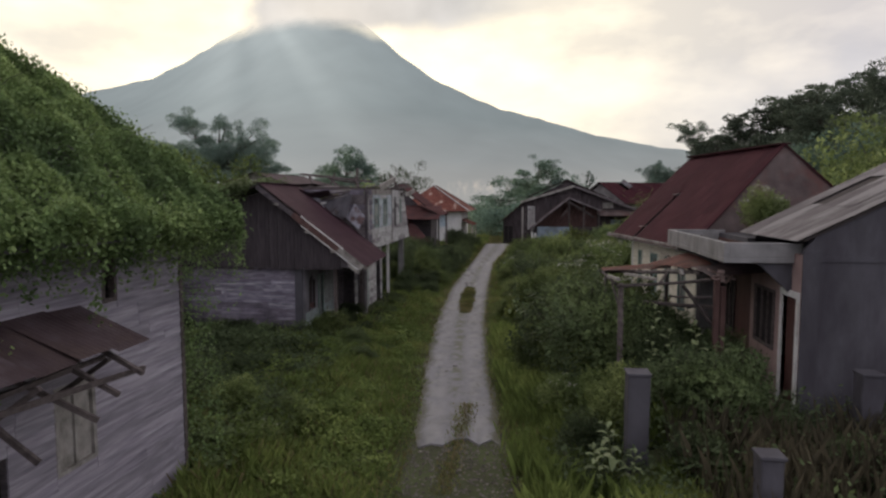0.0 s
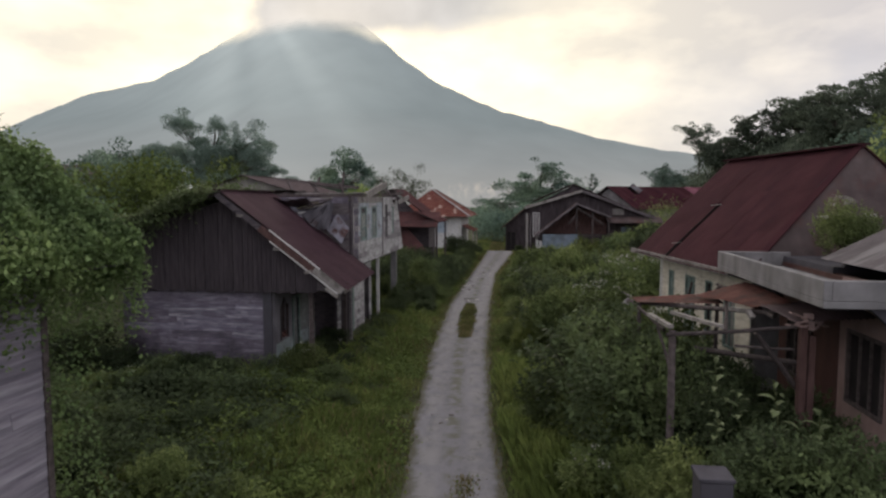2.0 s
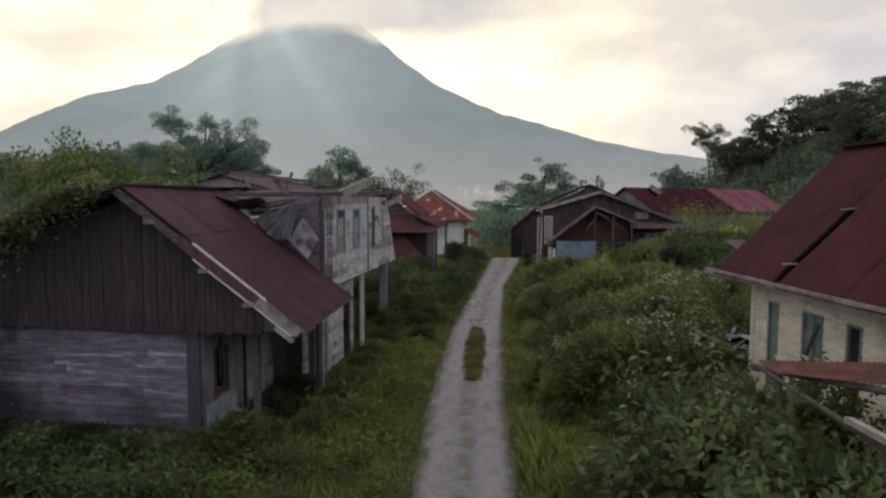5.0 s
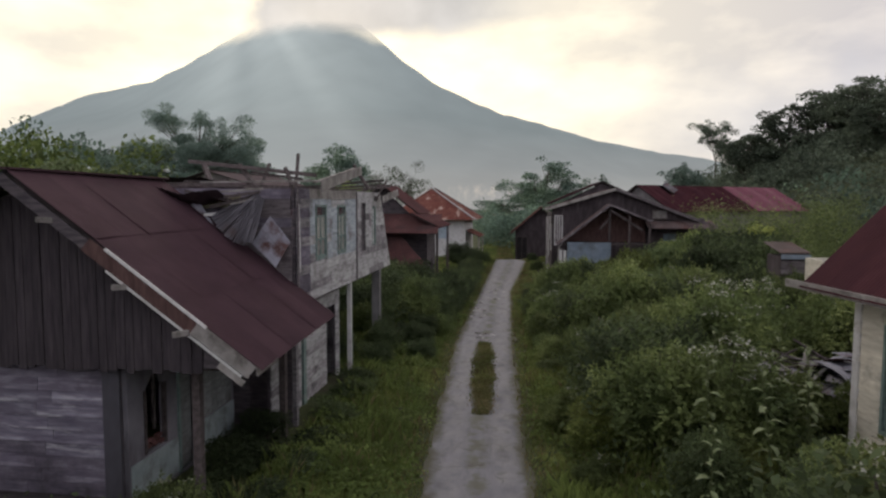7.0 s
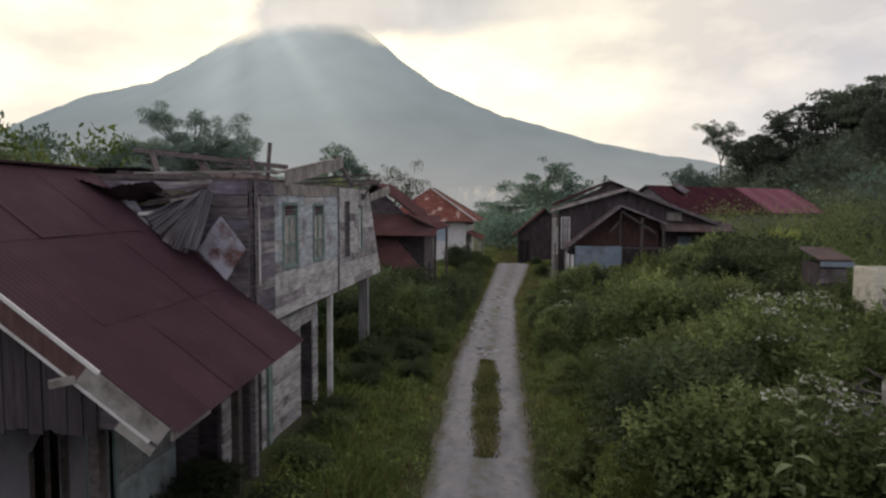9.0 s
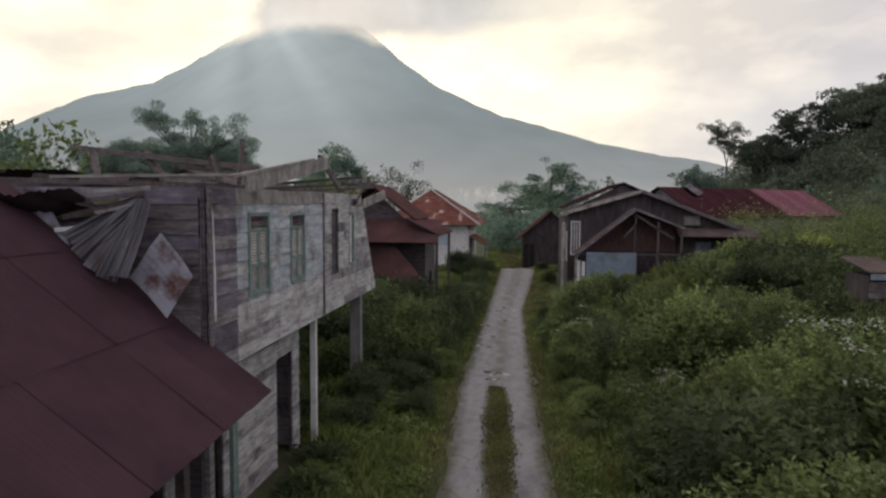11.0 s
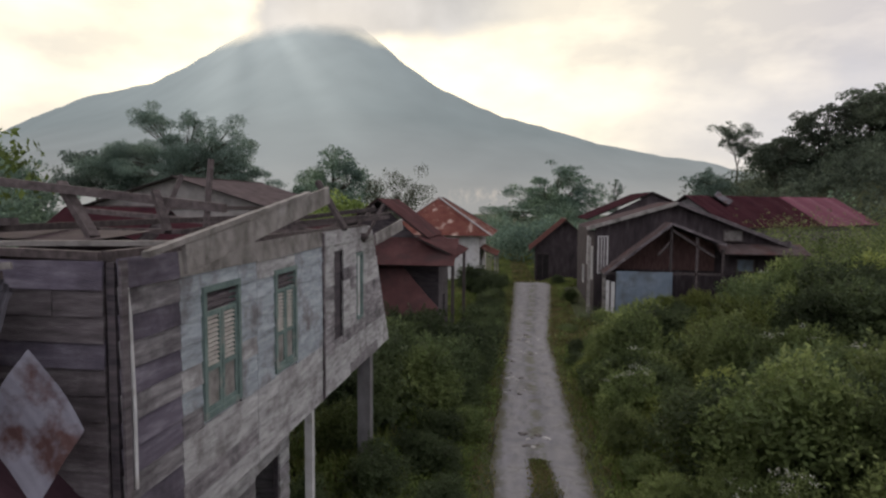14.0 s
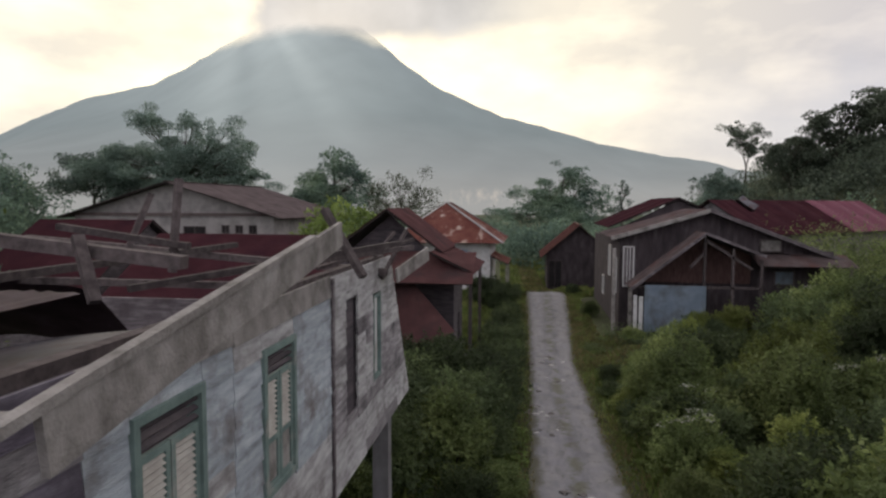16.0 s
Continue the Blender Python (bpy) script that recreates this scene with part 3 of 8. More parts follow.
def quads(name, verts, mat, parent=None, label="", k=4):
    """A mesh of loose faces with k corners each, from an (n*k, 3) array."""
    verts = np.asarray(verts, dtype=np.float32).reshape(-1, 3)
    if parent is not None and root_of(parent).name in BASE:
        verts = verts + np.array(BASE[root_of(parent).name].translation, dtype=np.float32)
    n = len(verts)
    me = bpy.data.meshes.new(name)
    me.vertices.add(n)
    me.vertices.foreach_set("co", verts.ravel())
    me.loops.add(n)
    me.loops.foreach_set("vertex_index", np.arange(n, dtype=np.int32))
    me.polygons.add(n // k)
    me.polygons.foreach_set("loop_start", np.arange(0, n, k, dtype=np.int32))
    me.update(calc_edges=True)
    me.materials.append(mat)
    ob = new(name, me)
    ob.parent = parent
    return tagged(ob, label)


def leaves(rng, pts, size, droop=0.2, aspect=0.5, tilt=0.45):
    """Pointed leaves at the given places, turned at random; a small tilt lays most of them rather flat."""
    n = len(pts)
    az, el = rng.uniform(0, 2 * np.pi, n), rng.normal(-droop, tilt, n)
    d = np.stack([np.cos(az) * np.cos(el), np.sin(az) * np.cos(el), np.sin(el)], 1)
    s = np.stack([-np.sin(az), np.cos(az), rng.normal(0, 0.5 + max(0, tilt - 0.45) * 1.6, n)], 1)
    s -= d * (s * d).sum(1, keepdims=True)
    s /= np.linalg.norm(s, axis=1, keepdims=True)
    L = (size * rng.uniform(0.6, 1.4, n))[:, None]
    W = L * aspect
    a = pts - d * L * 0.5
    b = pts + s * W * 0.5 + d * L * 0.05
    c = pts + d * L * 0.5
    e = pts - s * W * 0.5 + d * L * 0.05
    return np.stack([a, b, c, e], 1).reshape(-1, 3)


def sprays(rng, tips, out, size, per=9, aspect=0.42, reach=0.28):
    """Leaves in sprays: each twig runs along its direction out to its tip and bears leaves to both sides."""
    m = len(tips)
    out = out / np.linalg.norm(out, axis=1, keepdims=True)
    side = np.cross(out, rng.normal(size=(m, 3)))
    side /= np.linalg.norm(side, axis=1, keepdims=True)
    third = np.cross(out, side)
    k = np.arange(per)
    f = (k / max(1, per - 1))[None, :, None]
    turn = (k * 2.4)[None, :] + rng.uniform(0, 6.28, (m, 1))
    rad = np.cos(turn)[..., None] * side[:, None] + np.sin(turn)[..., None] * third[:, None]
    base = tips[:, None] - out[:, None] * reach * (1 - f) * rng.uniform(0.7, 1.3, (m, 1, 1))
    d = rad * (1.15 - 0.75 * f) + out[:, None] * (0.35 + 0.6 * f) + rng.normal(0, 0.18, (m, per, 3)) + np.array((0, 0, -0.12))
    d /= np.linalg.norm(d, axis=2, keepdims=True)
    w = np.cross(d, out[:, None] + rng.normal(0, 0.35, (m, per, 3)))
    w /= np.linalg.norm(w, axis=2, keepdims=True) + 1e-6
    L = size * rng.uniform(0.65, 1.3, (m, per, 1)) * (1.1 - 0.4 * f)
    a, b, c, e = base, base + d * L * 0.5 + w * L * aspect * 0.5, base + d * L + np.array((0, 0, -0.12)) * L, base + d * L * 0.5 - w * L * aspect * 0.5
    return np.stack([a, b, c, e], 2).reshape(-1, 3)


def in_lumps(rng, lumps, n, inner=0.55):
    """Places inside rounded lumps (x, y, z, rx, ry, rz), thicker towards their skin and top."""
    lumps = np.asarray(lumps, float)
    area = lumps[:, 3] * lumps[:, 4] + lumps[:, 4] * lumps[:, 5] + lumps[:, 3] * lumps[:, 5]
    k = rng.choice(len(lumps), n, p=area / area.sum())
    d = rng.normal(size=(n, 3))
    d[:, 2] += 0.25
    d /= np.linalg.norm(d, axis=1, keepdims=True)
    r = inner + (1.04 - inner) * rng.uniform(0, 1, n) ** 0.6
    r = r * (1 + 0.16 * np.sin(d[:, 0] * 9 + k) * np.sin(d[:, 1] * 8 + 2 * k) + 0.10 * np.sin(d[:, 2] * 13 + k))
    return lumps[k, :3] + d * r[:, None] * lumps[k, 3:]


def limb(bm, pts, r0, r1, sides=6):
    """A tapered branch through the given places."""
    pts = [Vector(p) for p in pts]
    rings = []
    for i, p in enumerate(pts):
        t = (pts[min(i + 1, len(pts) - 1)] - pts[max(i - 1, 0)]).normalized()
        x = t.cross(Vector((0.3, 1, 0.1))).normalized()
        y = t.cross(x)
        r = r0 + (r1 - r0) * i / (len(pts) - 1)
        rings.append([bm.verts.new(p + (x * math.cos(2 * math.pi * k / sides) + y * math.sin(2 * math.pi * k / sides)) * r) for k in range(sides)])
    for a, b in zip(rings, rings[1:]):
        for k in range(sides):
            bm.faces.new((a[k], a[(k + 1) % sides], b[(k + 1) % sides], b[k]))
    bm.faces.new(rings[-1])


# ---------- ground ----------
ROAD_Y = (-40, 4, 17, 22, 27, 36, 48, 65, 75, 88, 100, 130)
ROAD_X = (6.5, 2.3, 0.9, 0.4, -0.2, -1.0, -1.62, -1.95, -1.75, -1.6, -2.6, -4.0)
ROAD_W = (2.5, 2.5, 2.5, 2.45, 2.5, 2.65, 2.75, 2.35, 2.9, 3.6, 2.2, 2.2)


def road_mid(y):
    return float(np.interp(y, ROAD_Y, ROAD_X))


def road_half(y):
    return 0.5 * float(np.interp(y, ROAD_Y, ROAD_W))


def smooth(t):
    t = np.clip(t, 0, 1)
    return t * t * (3 - 2 * t)


def ground_z(x, y):
    x, y = np.asarray(x, float), np.asarray(y, float)
    d = x - np.interp(y, ROAD_Y, ROAD_X)
    right = smooth((d - 2.3) / 3.4) * np.interp(y, (0, 34, 48, 90), (1.0, 0.9, 0.45, 0.3))
    left = smooth((-d - 2.2) / 3.0) * 0.4
    z = right + left + 0.05 * np.sin(x * 0.9 + 1.3) * np.sin(y * 0.7) * smooth((abs(d) - 2.2) / 2)
    z = z - 0.9 * smooth((y - 86) / 14)
    z = z + 18.0 * smooth((x - 22) / 50) * smooth((y - 45) / 90) * (1 - smooth((y - 225) / 120))
    return z


def make_ground():
    xs = np.concatenate([-np.geomspace(4800, 33, 26), np.arange(-30, 31, 0.8), np.geomspace(33, 4800, 30)])
    ys = np.concatenate([-np.geomspace(4800, 22, 16), np.arange(-20, 112, 1.0), np.geomspace(115, 4800, 34)])
    X, Y = np.meshgrid(xs, ys)
    Z = ground_z(X, Y)
    nx = len(xs)
    vs = np.stack([X, Y, Z], -1).reshape(-1, 3)
    fs = [(j * nx + i, j * nx + i + 1, (j + 1) * nx + i + 1, (j + 1) * nx + i) for j in range(len(ys) - 1) for i in range(nx - 1)]
    me = bpy.data.meshes.new("ground")
    me.from_pydata(vs.tolist(), [], fs)
    me.materials.append(M_SOIL)
    me.polygons.foreach_set("use_smooth", [True] * len(me.polygons))
    return tagged(new("ground", me), "overgrown dark soil of the abandoned village", "ground", kind="structure")


make_ground()


def make_road():
    """A narrow concrete lane, broken off to gravel at its near end."""
    bm = bmesh.new()
    ys = np.arange(20.2, 90.6, 0.4)
    cols = 9
    rows = []
    for j, y in enumerate(ys):
        c, h = road_mid(y), road_half(y)
        r = []
        for i in range(cols):
            s = -1 + 2 * i / (cols - 1)
            edge = abs(s) > 0.99
            w = h + (0.16 * noise.noise((y * 0.6, s * 3, 1)) + 0.10 * noise.noise((y * 1.7, s * 3, 5)) - 0.03 if edge else 0)
            yy = y + (1.1 * noise.noise((s * 3.7, 7.7, 2)) - 0.3 if j == 0 else 0)
            r.append(bm.verts.new((c + s * w, yy, 0.050 - 0.022 * s * s + 0.010 * noise.noise((s * 2, y * 0.8, 3)))))
        rows.append(r)
    for a, b in zip(rows, rows[1:]):
        for i in range(cols - 1):
            bm.faces.new((a[i], a[i + 1], b[i + 1], b[i]))
    ret = bmesh.ops.extrude_face_region(bm, geom=list(bm.faces))
    bmesh.ops.translate(bm, verts=[v for v in ret["geom"] if isinstance(v, bmesh.types.BMVert)], vec=(0, 0, -0.16))
    bmesh.ops.recalc_face_normals(bm, faces=bm.faces)
    uv = bm.loops.layers.uv.new("lane")
    for f in bm.faces:
        for q in f.loops:
            y = q.vert.co.y
            q[uv].uv = (0.5 + 0.5 * (q.vert.co.x - road_mid(y)) / road_half(y), y / 10)
    return tagged(part("road", bm, M_CONCRETE), "narrow worn grey concrete village lane", "road", kind="structure")


make_road()


# ---------- mountain ----------
def make_mountain():
    sx = (-4700, -2724, -2526, -2237, -1866, -1684, -1475, -1290, -1060, -800, -579, -444, -311, -126, 56, 286, 537, 782, 903, 1528, 2600, 4700)
    sz = (40, 359, 435, 530, 594, 672, 776, 872, 930, 838, 648, 554, 487, 407, 361, 287, 235, 197, 165, 85, 40, 20)
    xs = np.linspace(-4600, 4600, 260)
    top = np.interp(xs, sx, sz)
    vs, fs = [], []
    K = 46
    for j in range(K + 1):
        t = j / K
        for i, x in enumerate(xs):
            f = t ** 1.9
            y = 240 + 2760 * t
            rid = noise.fractal((x / 330, t * 0.9, 0.3), 1.0, 2.1, 5) * 34 * t * (1 - t) * 2.6
            rim = 7 * noise.noise((x / 55, 3.3, 0)) * t
            vs.append((x * (0.30 + 0.70 * t), y, -4 + (top[i] + 4 + rim) * f + rid))
    n = len(xs)
    for j in range(K):
        for i in range(n - 1):
            fs.append((j * n + i, j * n + i + 1, (j + 1) * n + i + 1, (j + 1) * n + i))
    me = bpy.data.meshes.new("mountain")
    me.from_pydata(vs, [], fs)
    me.polygons.foreach_set("use_smooth", [True] * len(me.polygons))
    m = bpy.data.materials.new("slopes_with_painted_haze")
    m.use_nodes = True
    nt = m.node_tree
    N, L = nt.nodes.new, nt.links.new
    out, bsdf = nt.nodes["Material Output"], nt.nodes["Principled BSDF"]
    bsdf.inputs["Base Color"].default_value = (0.05, 0.065, 0.055, 1)
    bsdf.inputs["Roughness"].default_value = 1.0
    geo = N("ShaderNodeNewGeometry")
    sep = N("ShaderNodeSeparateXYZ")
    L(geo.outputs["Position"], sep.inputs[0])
    # distance haze by height, put into the slopes' own glow
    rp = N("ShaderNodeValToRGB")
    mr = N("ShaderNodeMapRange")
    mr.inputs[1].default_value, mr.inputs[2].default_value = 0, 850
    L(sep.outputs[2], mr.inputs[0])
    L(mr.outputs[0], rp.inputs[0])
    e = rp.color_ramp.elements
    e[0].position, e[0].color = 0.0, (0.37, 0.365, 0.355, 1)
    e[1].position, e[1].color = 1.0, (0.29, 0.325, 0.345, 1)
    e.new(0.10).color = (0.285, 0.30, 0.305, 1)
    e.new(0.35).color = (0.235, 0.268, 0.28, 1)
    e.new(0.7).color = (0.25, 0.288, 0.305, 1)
    tx = N("ShaderNodeTexNoise")
    mpn = N("ShaderNodeMapping")
    mpn.inputs["Scale"].default_value = (0.006, 0.002, 0.004)
    L(geo.outputs["Position"], mpn.inputs[0])
    tx.inputs["Scale"].default_value, tx.inputs["Detail"].default_value = 1.0, 7.0
    L(mpn.outputs[0], tx.inputs["Vector"])
    m3 = N("ShaderNodeMapRange")
    m3.inputs[1].default_value, m3.inputs[2].default_value = 0.3, 0.7
    m3.inputs[3].default_value, m3.inputs[4].default_value = 1.00, 1.12
    L(tx.outputs[0], m3.inputs[0])
    # lit haze painted as glow, thickest under the veiled sun, in faint slanting shafts
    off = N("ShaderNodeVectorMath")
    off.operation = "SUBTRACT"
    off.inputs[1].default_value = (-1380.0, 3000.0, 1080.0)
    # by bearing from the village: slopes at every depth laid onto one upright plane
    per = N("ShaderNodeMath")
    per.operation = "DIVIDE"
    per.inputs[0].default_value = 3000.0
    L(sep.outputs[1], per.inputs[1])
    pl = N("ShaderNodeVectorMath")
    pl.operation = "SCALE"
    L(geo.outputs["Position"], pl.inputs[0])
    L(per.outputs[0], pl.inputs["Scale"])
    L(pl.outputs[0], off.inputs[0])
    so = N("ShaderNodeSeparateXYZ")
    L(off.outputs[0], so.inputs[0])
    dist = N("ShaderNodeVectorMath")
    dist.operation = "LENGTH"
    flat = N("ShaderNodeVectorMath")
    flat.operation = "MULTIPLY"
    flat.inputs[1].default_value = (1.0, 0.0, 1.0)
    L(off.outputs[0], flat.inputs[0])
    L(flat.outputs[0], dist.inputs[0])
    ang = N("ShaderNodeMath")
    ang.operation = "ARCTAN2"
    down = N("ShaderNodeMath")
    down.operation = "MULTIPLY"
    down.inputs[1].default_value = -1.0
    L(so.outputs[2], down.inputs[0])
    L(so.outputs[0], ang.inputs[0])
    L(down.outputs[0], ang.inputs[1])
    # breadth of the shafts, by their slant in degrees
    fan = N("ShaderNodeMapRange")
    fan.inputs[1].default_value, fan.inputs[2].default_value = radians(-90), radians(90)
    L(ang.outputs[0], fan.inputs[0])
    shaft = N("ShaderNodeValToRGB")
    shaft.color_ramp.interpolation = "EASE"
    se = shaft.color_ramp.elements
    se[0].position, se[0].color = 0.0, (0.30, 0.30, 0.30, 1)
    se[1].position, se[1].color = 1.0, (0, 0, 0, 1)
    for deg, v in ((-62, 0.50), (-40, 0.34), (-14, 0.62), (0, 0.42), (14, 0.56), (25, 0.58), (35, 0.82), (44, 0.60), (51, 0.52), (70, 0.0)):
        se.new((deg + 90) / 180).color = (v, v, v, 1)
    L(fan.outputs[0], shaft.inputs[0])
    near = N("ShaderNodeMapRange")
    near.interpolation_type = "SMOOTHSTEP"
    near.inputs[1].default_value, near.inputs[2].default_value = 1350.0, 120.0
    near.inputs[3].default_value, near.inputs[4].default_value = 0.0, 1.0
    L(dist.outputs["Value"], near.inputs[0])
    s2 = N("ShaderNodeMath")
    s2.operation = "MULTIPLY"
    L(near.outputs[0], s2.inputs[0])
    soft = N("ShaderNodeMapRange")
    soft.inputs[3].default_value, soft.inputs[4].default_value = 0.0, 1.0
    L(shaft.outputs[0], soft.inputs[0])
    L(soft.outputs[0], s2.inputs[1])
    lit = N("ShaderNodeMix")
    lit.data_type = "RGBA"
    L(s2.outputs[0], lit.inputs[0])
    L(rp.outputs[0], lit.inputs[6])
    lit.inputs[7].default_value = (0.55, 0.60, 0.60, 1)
    # pale fields and roofs of a far village low on the slope
    fx = N("ShaderNodeVectorMath")
    fx.operation = "SUBTRACT"
    fx.inputs[1].default_value = (-230.0, 3000.0, 62.0)
    L(pl.outputs[0], fx.inputs[0])
    fs2 = N("ShaderNodeVectorMath")
    fs2.operation = "MULTIPLY"
    fs2.inputs[1].default_value = (1 / 260.0, 0.0, 1 / 48.0)
    L(fx.outputs[0], fs2.inputs[0])
    fl = N("ShaderNodeVectorMath")
    fl.operation = "LENGTH"
    L(fs2.outputs[0], fl.inputs[0])
    spot = N("ShaderNodeMapRange")
    spot.interpolation_type = "SMOOTHSTEP"
    spot.inputs[1].default_value, spot.inputs[2].default_value = 1.0, 0.2
    L(fl.outputs["Value"], spot.inputs[0])
    dots = N("ShaderNodeTexNoise")
    dots.inputs["Scale"].default_value, dots.inputs["Detail"].default_value = 0.02, 6.0
    dots.inputs["Roughness"].default_value = 0.7
    L(pl.outputs[0], dots.inputs["Vector"])
    dr = N("ShaderNodeMapRange")
    dr.inputs[1].default_value, dr.inputs[2].default_value = 0.48, 0.66
    L(dots.outputs[0], dr.inputs[0])
    both = N("ShaderNodeMath")
    both.operation = "MULTIPLY"
    L(spot.outputs[0], both.inputs[0])
    L(dr.outputs[0], both.inputs[1])
    town = N("ShaderNodeMix")
    town.data_type = "RGBA"
    L(both.outputs[0], town.inputs[0])
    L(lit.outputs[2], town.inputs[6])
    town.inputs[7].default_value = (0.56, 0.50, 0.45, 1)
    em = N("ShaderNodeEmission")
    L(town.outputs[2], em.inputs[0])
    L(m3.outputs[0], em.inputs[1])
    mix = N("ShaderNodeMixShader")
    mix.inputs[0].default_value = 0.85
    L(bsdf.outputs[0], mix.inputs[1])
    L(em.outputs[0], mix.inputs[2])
    # cloud veils the summit
    vz = N("ShaderNodeMath")
    vz.operation = "MULTIPLY_ADD"
    vz.inputs[1].default_value = 120.0
    L(tx.outputs[0], vz.inputs[0])
    L(sep.outputs[2], vz.inputs[2])
    m5 = N("ShaderNodeMapRange")
    m5.interpolation_type = "SMOOTHSTEP"
    m5.inputs[1].default_value, m5.inputs[2].default_value = 762.0, 912.0
    L(vz.outputs[0], m5.inputs[0])
    clear_bsdf, veil = N("ShaderNodeBsdfTransparent"), N("ShaderNodeMixShader")
    L(m5.outputs[0], veil.inputs[0])
    L(mix.outputs[0], veil.inputs[1])
    L(clear_bsdf.outputs[0], veil.inputs[2])
    L(veil.outputs[0], out.inputs[0])
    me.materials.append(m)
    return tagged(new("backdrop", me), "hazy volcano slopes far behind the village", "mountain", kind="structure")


make_mountain()


# ---------- the vine-covered plank house ----------
M_VINE_WOOD = material("lilac_weathered_planks", ((0.28, (0.135, 0.120, 0.152)), (0.5, (0.238, 0.218, 0.256)), (0.75, (0.369, 0.348, 0.389))), 1.7, (1, 0.5, 8), rough=0.88, bump=0.45, bump_scale=18,
                       stain=(0.107, 0.094, 0.115), stain_scale=1.1, stain_at=(0.55, 0.8), streak=(1, 0.4, 2.5), vary=0.16)


def vine_house():
    h = thing("house", (-8.5, 9.0, 0.2), "tall grey plank house buried under green creepers", "house")
    f = Face("x+", -4.98)
    holes = [(13.92, 14.32, 4.6, 5.9), (12.68, 13.62, 2.0, 3.45), (10.9, 11.75, 0.4, 2.75)]
    solid_wall("wall", h, f, 2.0, 16.4, 0.2, 6.1, M_DARK_WOOD, 0.1, holes)
    solid_wall("wall", h, Face("y+", 16.4), -12.2, -5.08, 0.2, 6.1, M_DARK_WOOD, 0.1)
    solid_wall("wall", h, Face("y-", 2.0), -12.2, -5.08, 0.2, 6.1, M_DARK_WOOD, 0.1)
    solid_wall("wall", h, Face("x-", -12.2), 2.1, 16.3, 0.2, 6.1, M_DARK_WOOD, 0.1)
    bm = bmesh.new()
    box(bm, -12.05, -5.15, 2.2, 16.2, 0.25, 0.35)
    part("floor", bm, M_DARK, h)
    plank_wall(h, f, 8.0, 16.45, 0.25, 6.05, M_VINE_WOOD, 0.225, holes, 11, longest=4.5)
    bm = bmesh.new()
    f.box(bm, 16.36, 16.47, 0.0, 0.07, 0.2, 6.05)
    part("corner_post", bm, M_TIMBER, h)
    plain_window(h, f, 13.99, 14.25, 4.67, 5.83, M_TIMBER, bars=0)
    plain_window(h, f, 12.75, 13.55, 2.07, 3.38, M_PALE_TIMBER, bars=1, pane=M_PALE_TIMBER)
    # roof: ridge along y, far slope too
    for sx, um in ((1, (0, 1, 0)), (-1, (0, -1, 0))):
        d = Vector((sx * 6.6, 0, -4.2))
        y0 = 1.4 if sx > 0 else 17.0
        roof_slope(h, (-10.8, y0, 10.0), um, d, 15.6, 7.85, M_OLD_SHEET, sw=0.85, sl=2.6, seed=5 + sx, one=sx < 0)
    for y in (16.42, 2.05):
        bm = bmesh.new()
        prism(bm, [(-12.1, y, 6.1), (-5.0, y, 6.1), (-10.8, y, 9.8)], (0, -0.08, 0))
        part("gable", bm, M_DARK_WOOD, h)
    # broken lean-to canopy on the road side
    cn = thing("canopy", (-4.4, 11.0, 3.4), "collapsed rusty sheet canopy on broken sticks", "canopy")
    for k, (y, dz, tw) in enumerate(((12.55, 0.0, 2), (11.75, 0.03, -1), (10.95, 0.05, 2), (10.15, 0.02, -2), (9.35, 0.04, 1))):
        q = Matrix.Translation((-5.02, y, 4.72 + dz)) @ Euler((0, radians(22 + tw), radians(tw))).to_matrix().to_4x4() @ Matrix.Rotation(radians(-90), 4, "Z") @ Matrix.Translation((-0.8, 0, 0))
        piece("roof_sheet", sheet_mesh(M_RUST_DARK, 0.84, 1.45), q, cn)
    sticks = [((-5.0, 12.9, 4.45), (-3.45, 12.75, 3.75)), ((-5.0, 12.1, 4.40), (-3.55, 12.3, 3.55)), ((-5.0, 11.3, 4.3), (-3.6, 11.9, 3.3)),
              ((-4.9, 10.6, 4.3), (-3.7, 10.9, 3.1)), ((-3.75, 9.0, 4.0), (-3.7, 13.15, 3.72)), ((-4.3, 9.2, 3.9), (-4.2, 12.9, 3.95)),
              ((-4.95, 11.0, 3.2), (-3.8, 11.1, 4.0)), ((-4.95, 12.6, 3.3), (-3.9, 12.6, 4.0))]
    for a, b in sticks:
        bm = bmesh.new()
        beam(bm, a, b, 0.07, 0.07)
        part("stick", bm, M_TIMBER, cn)
    return h


VINE_HOUSE = vine_house()


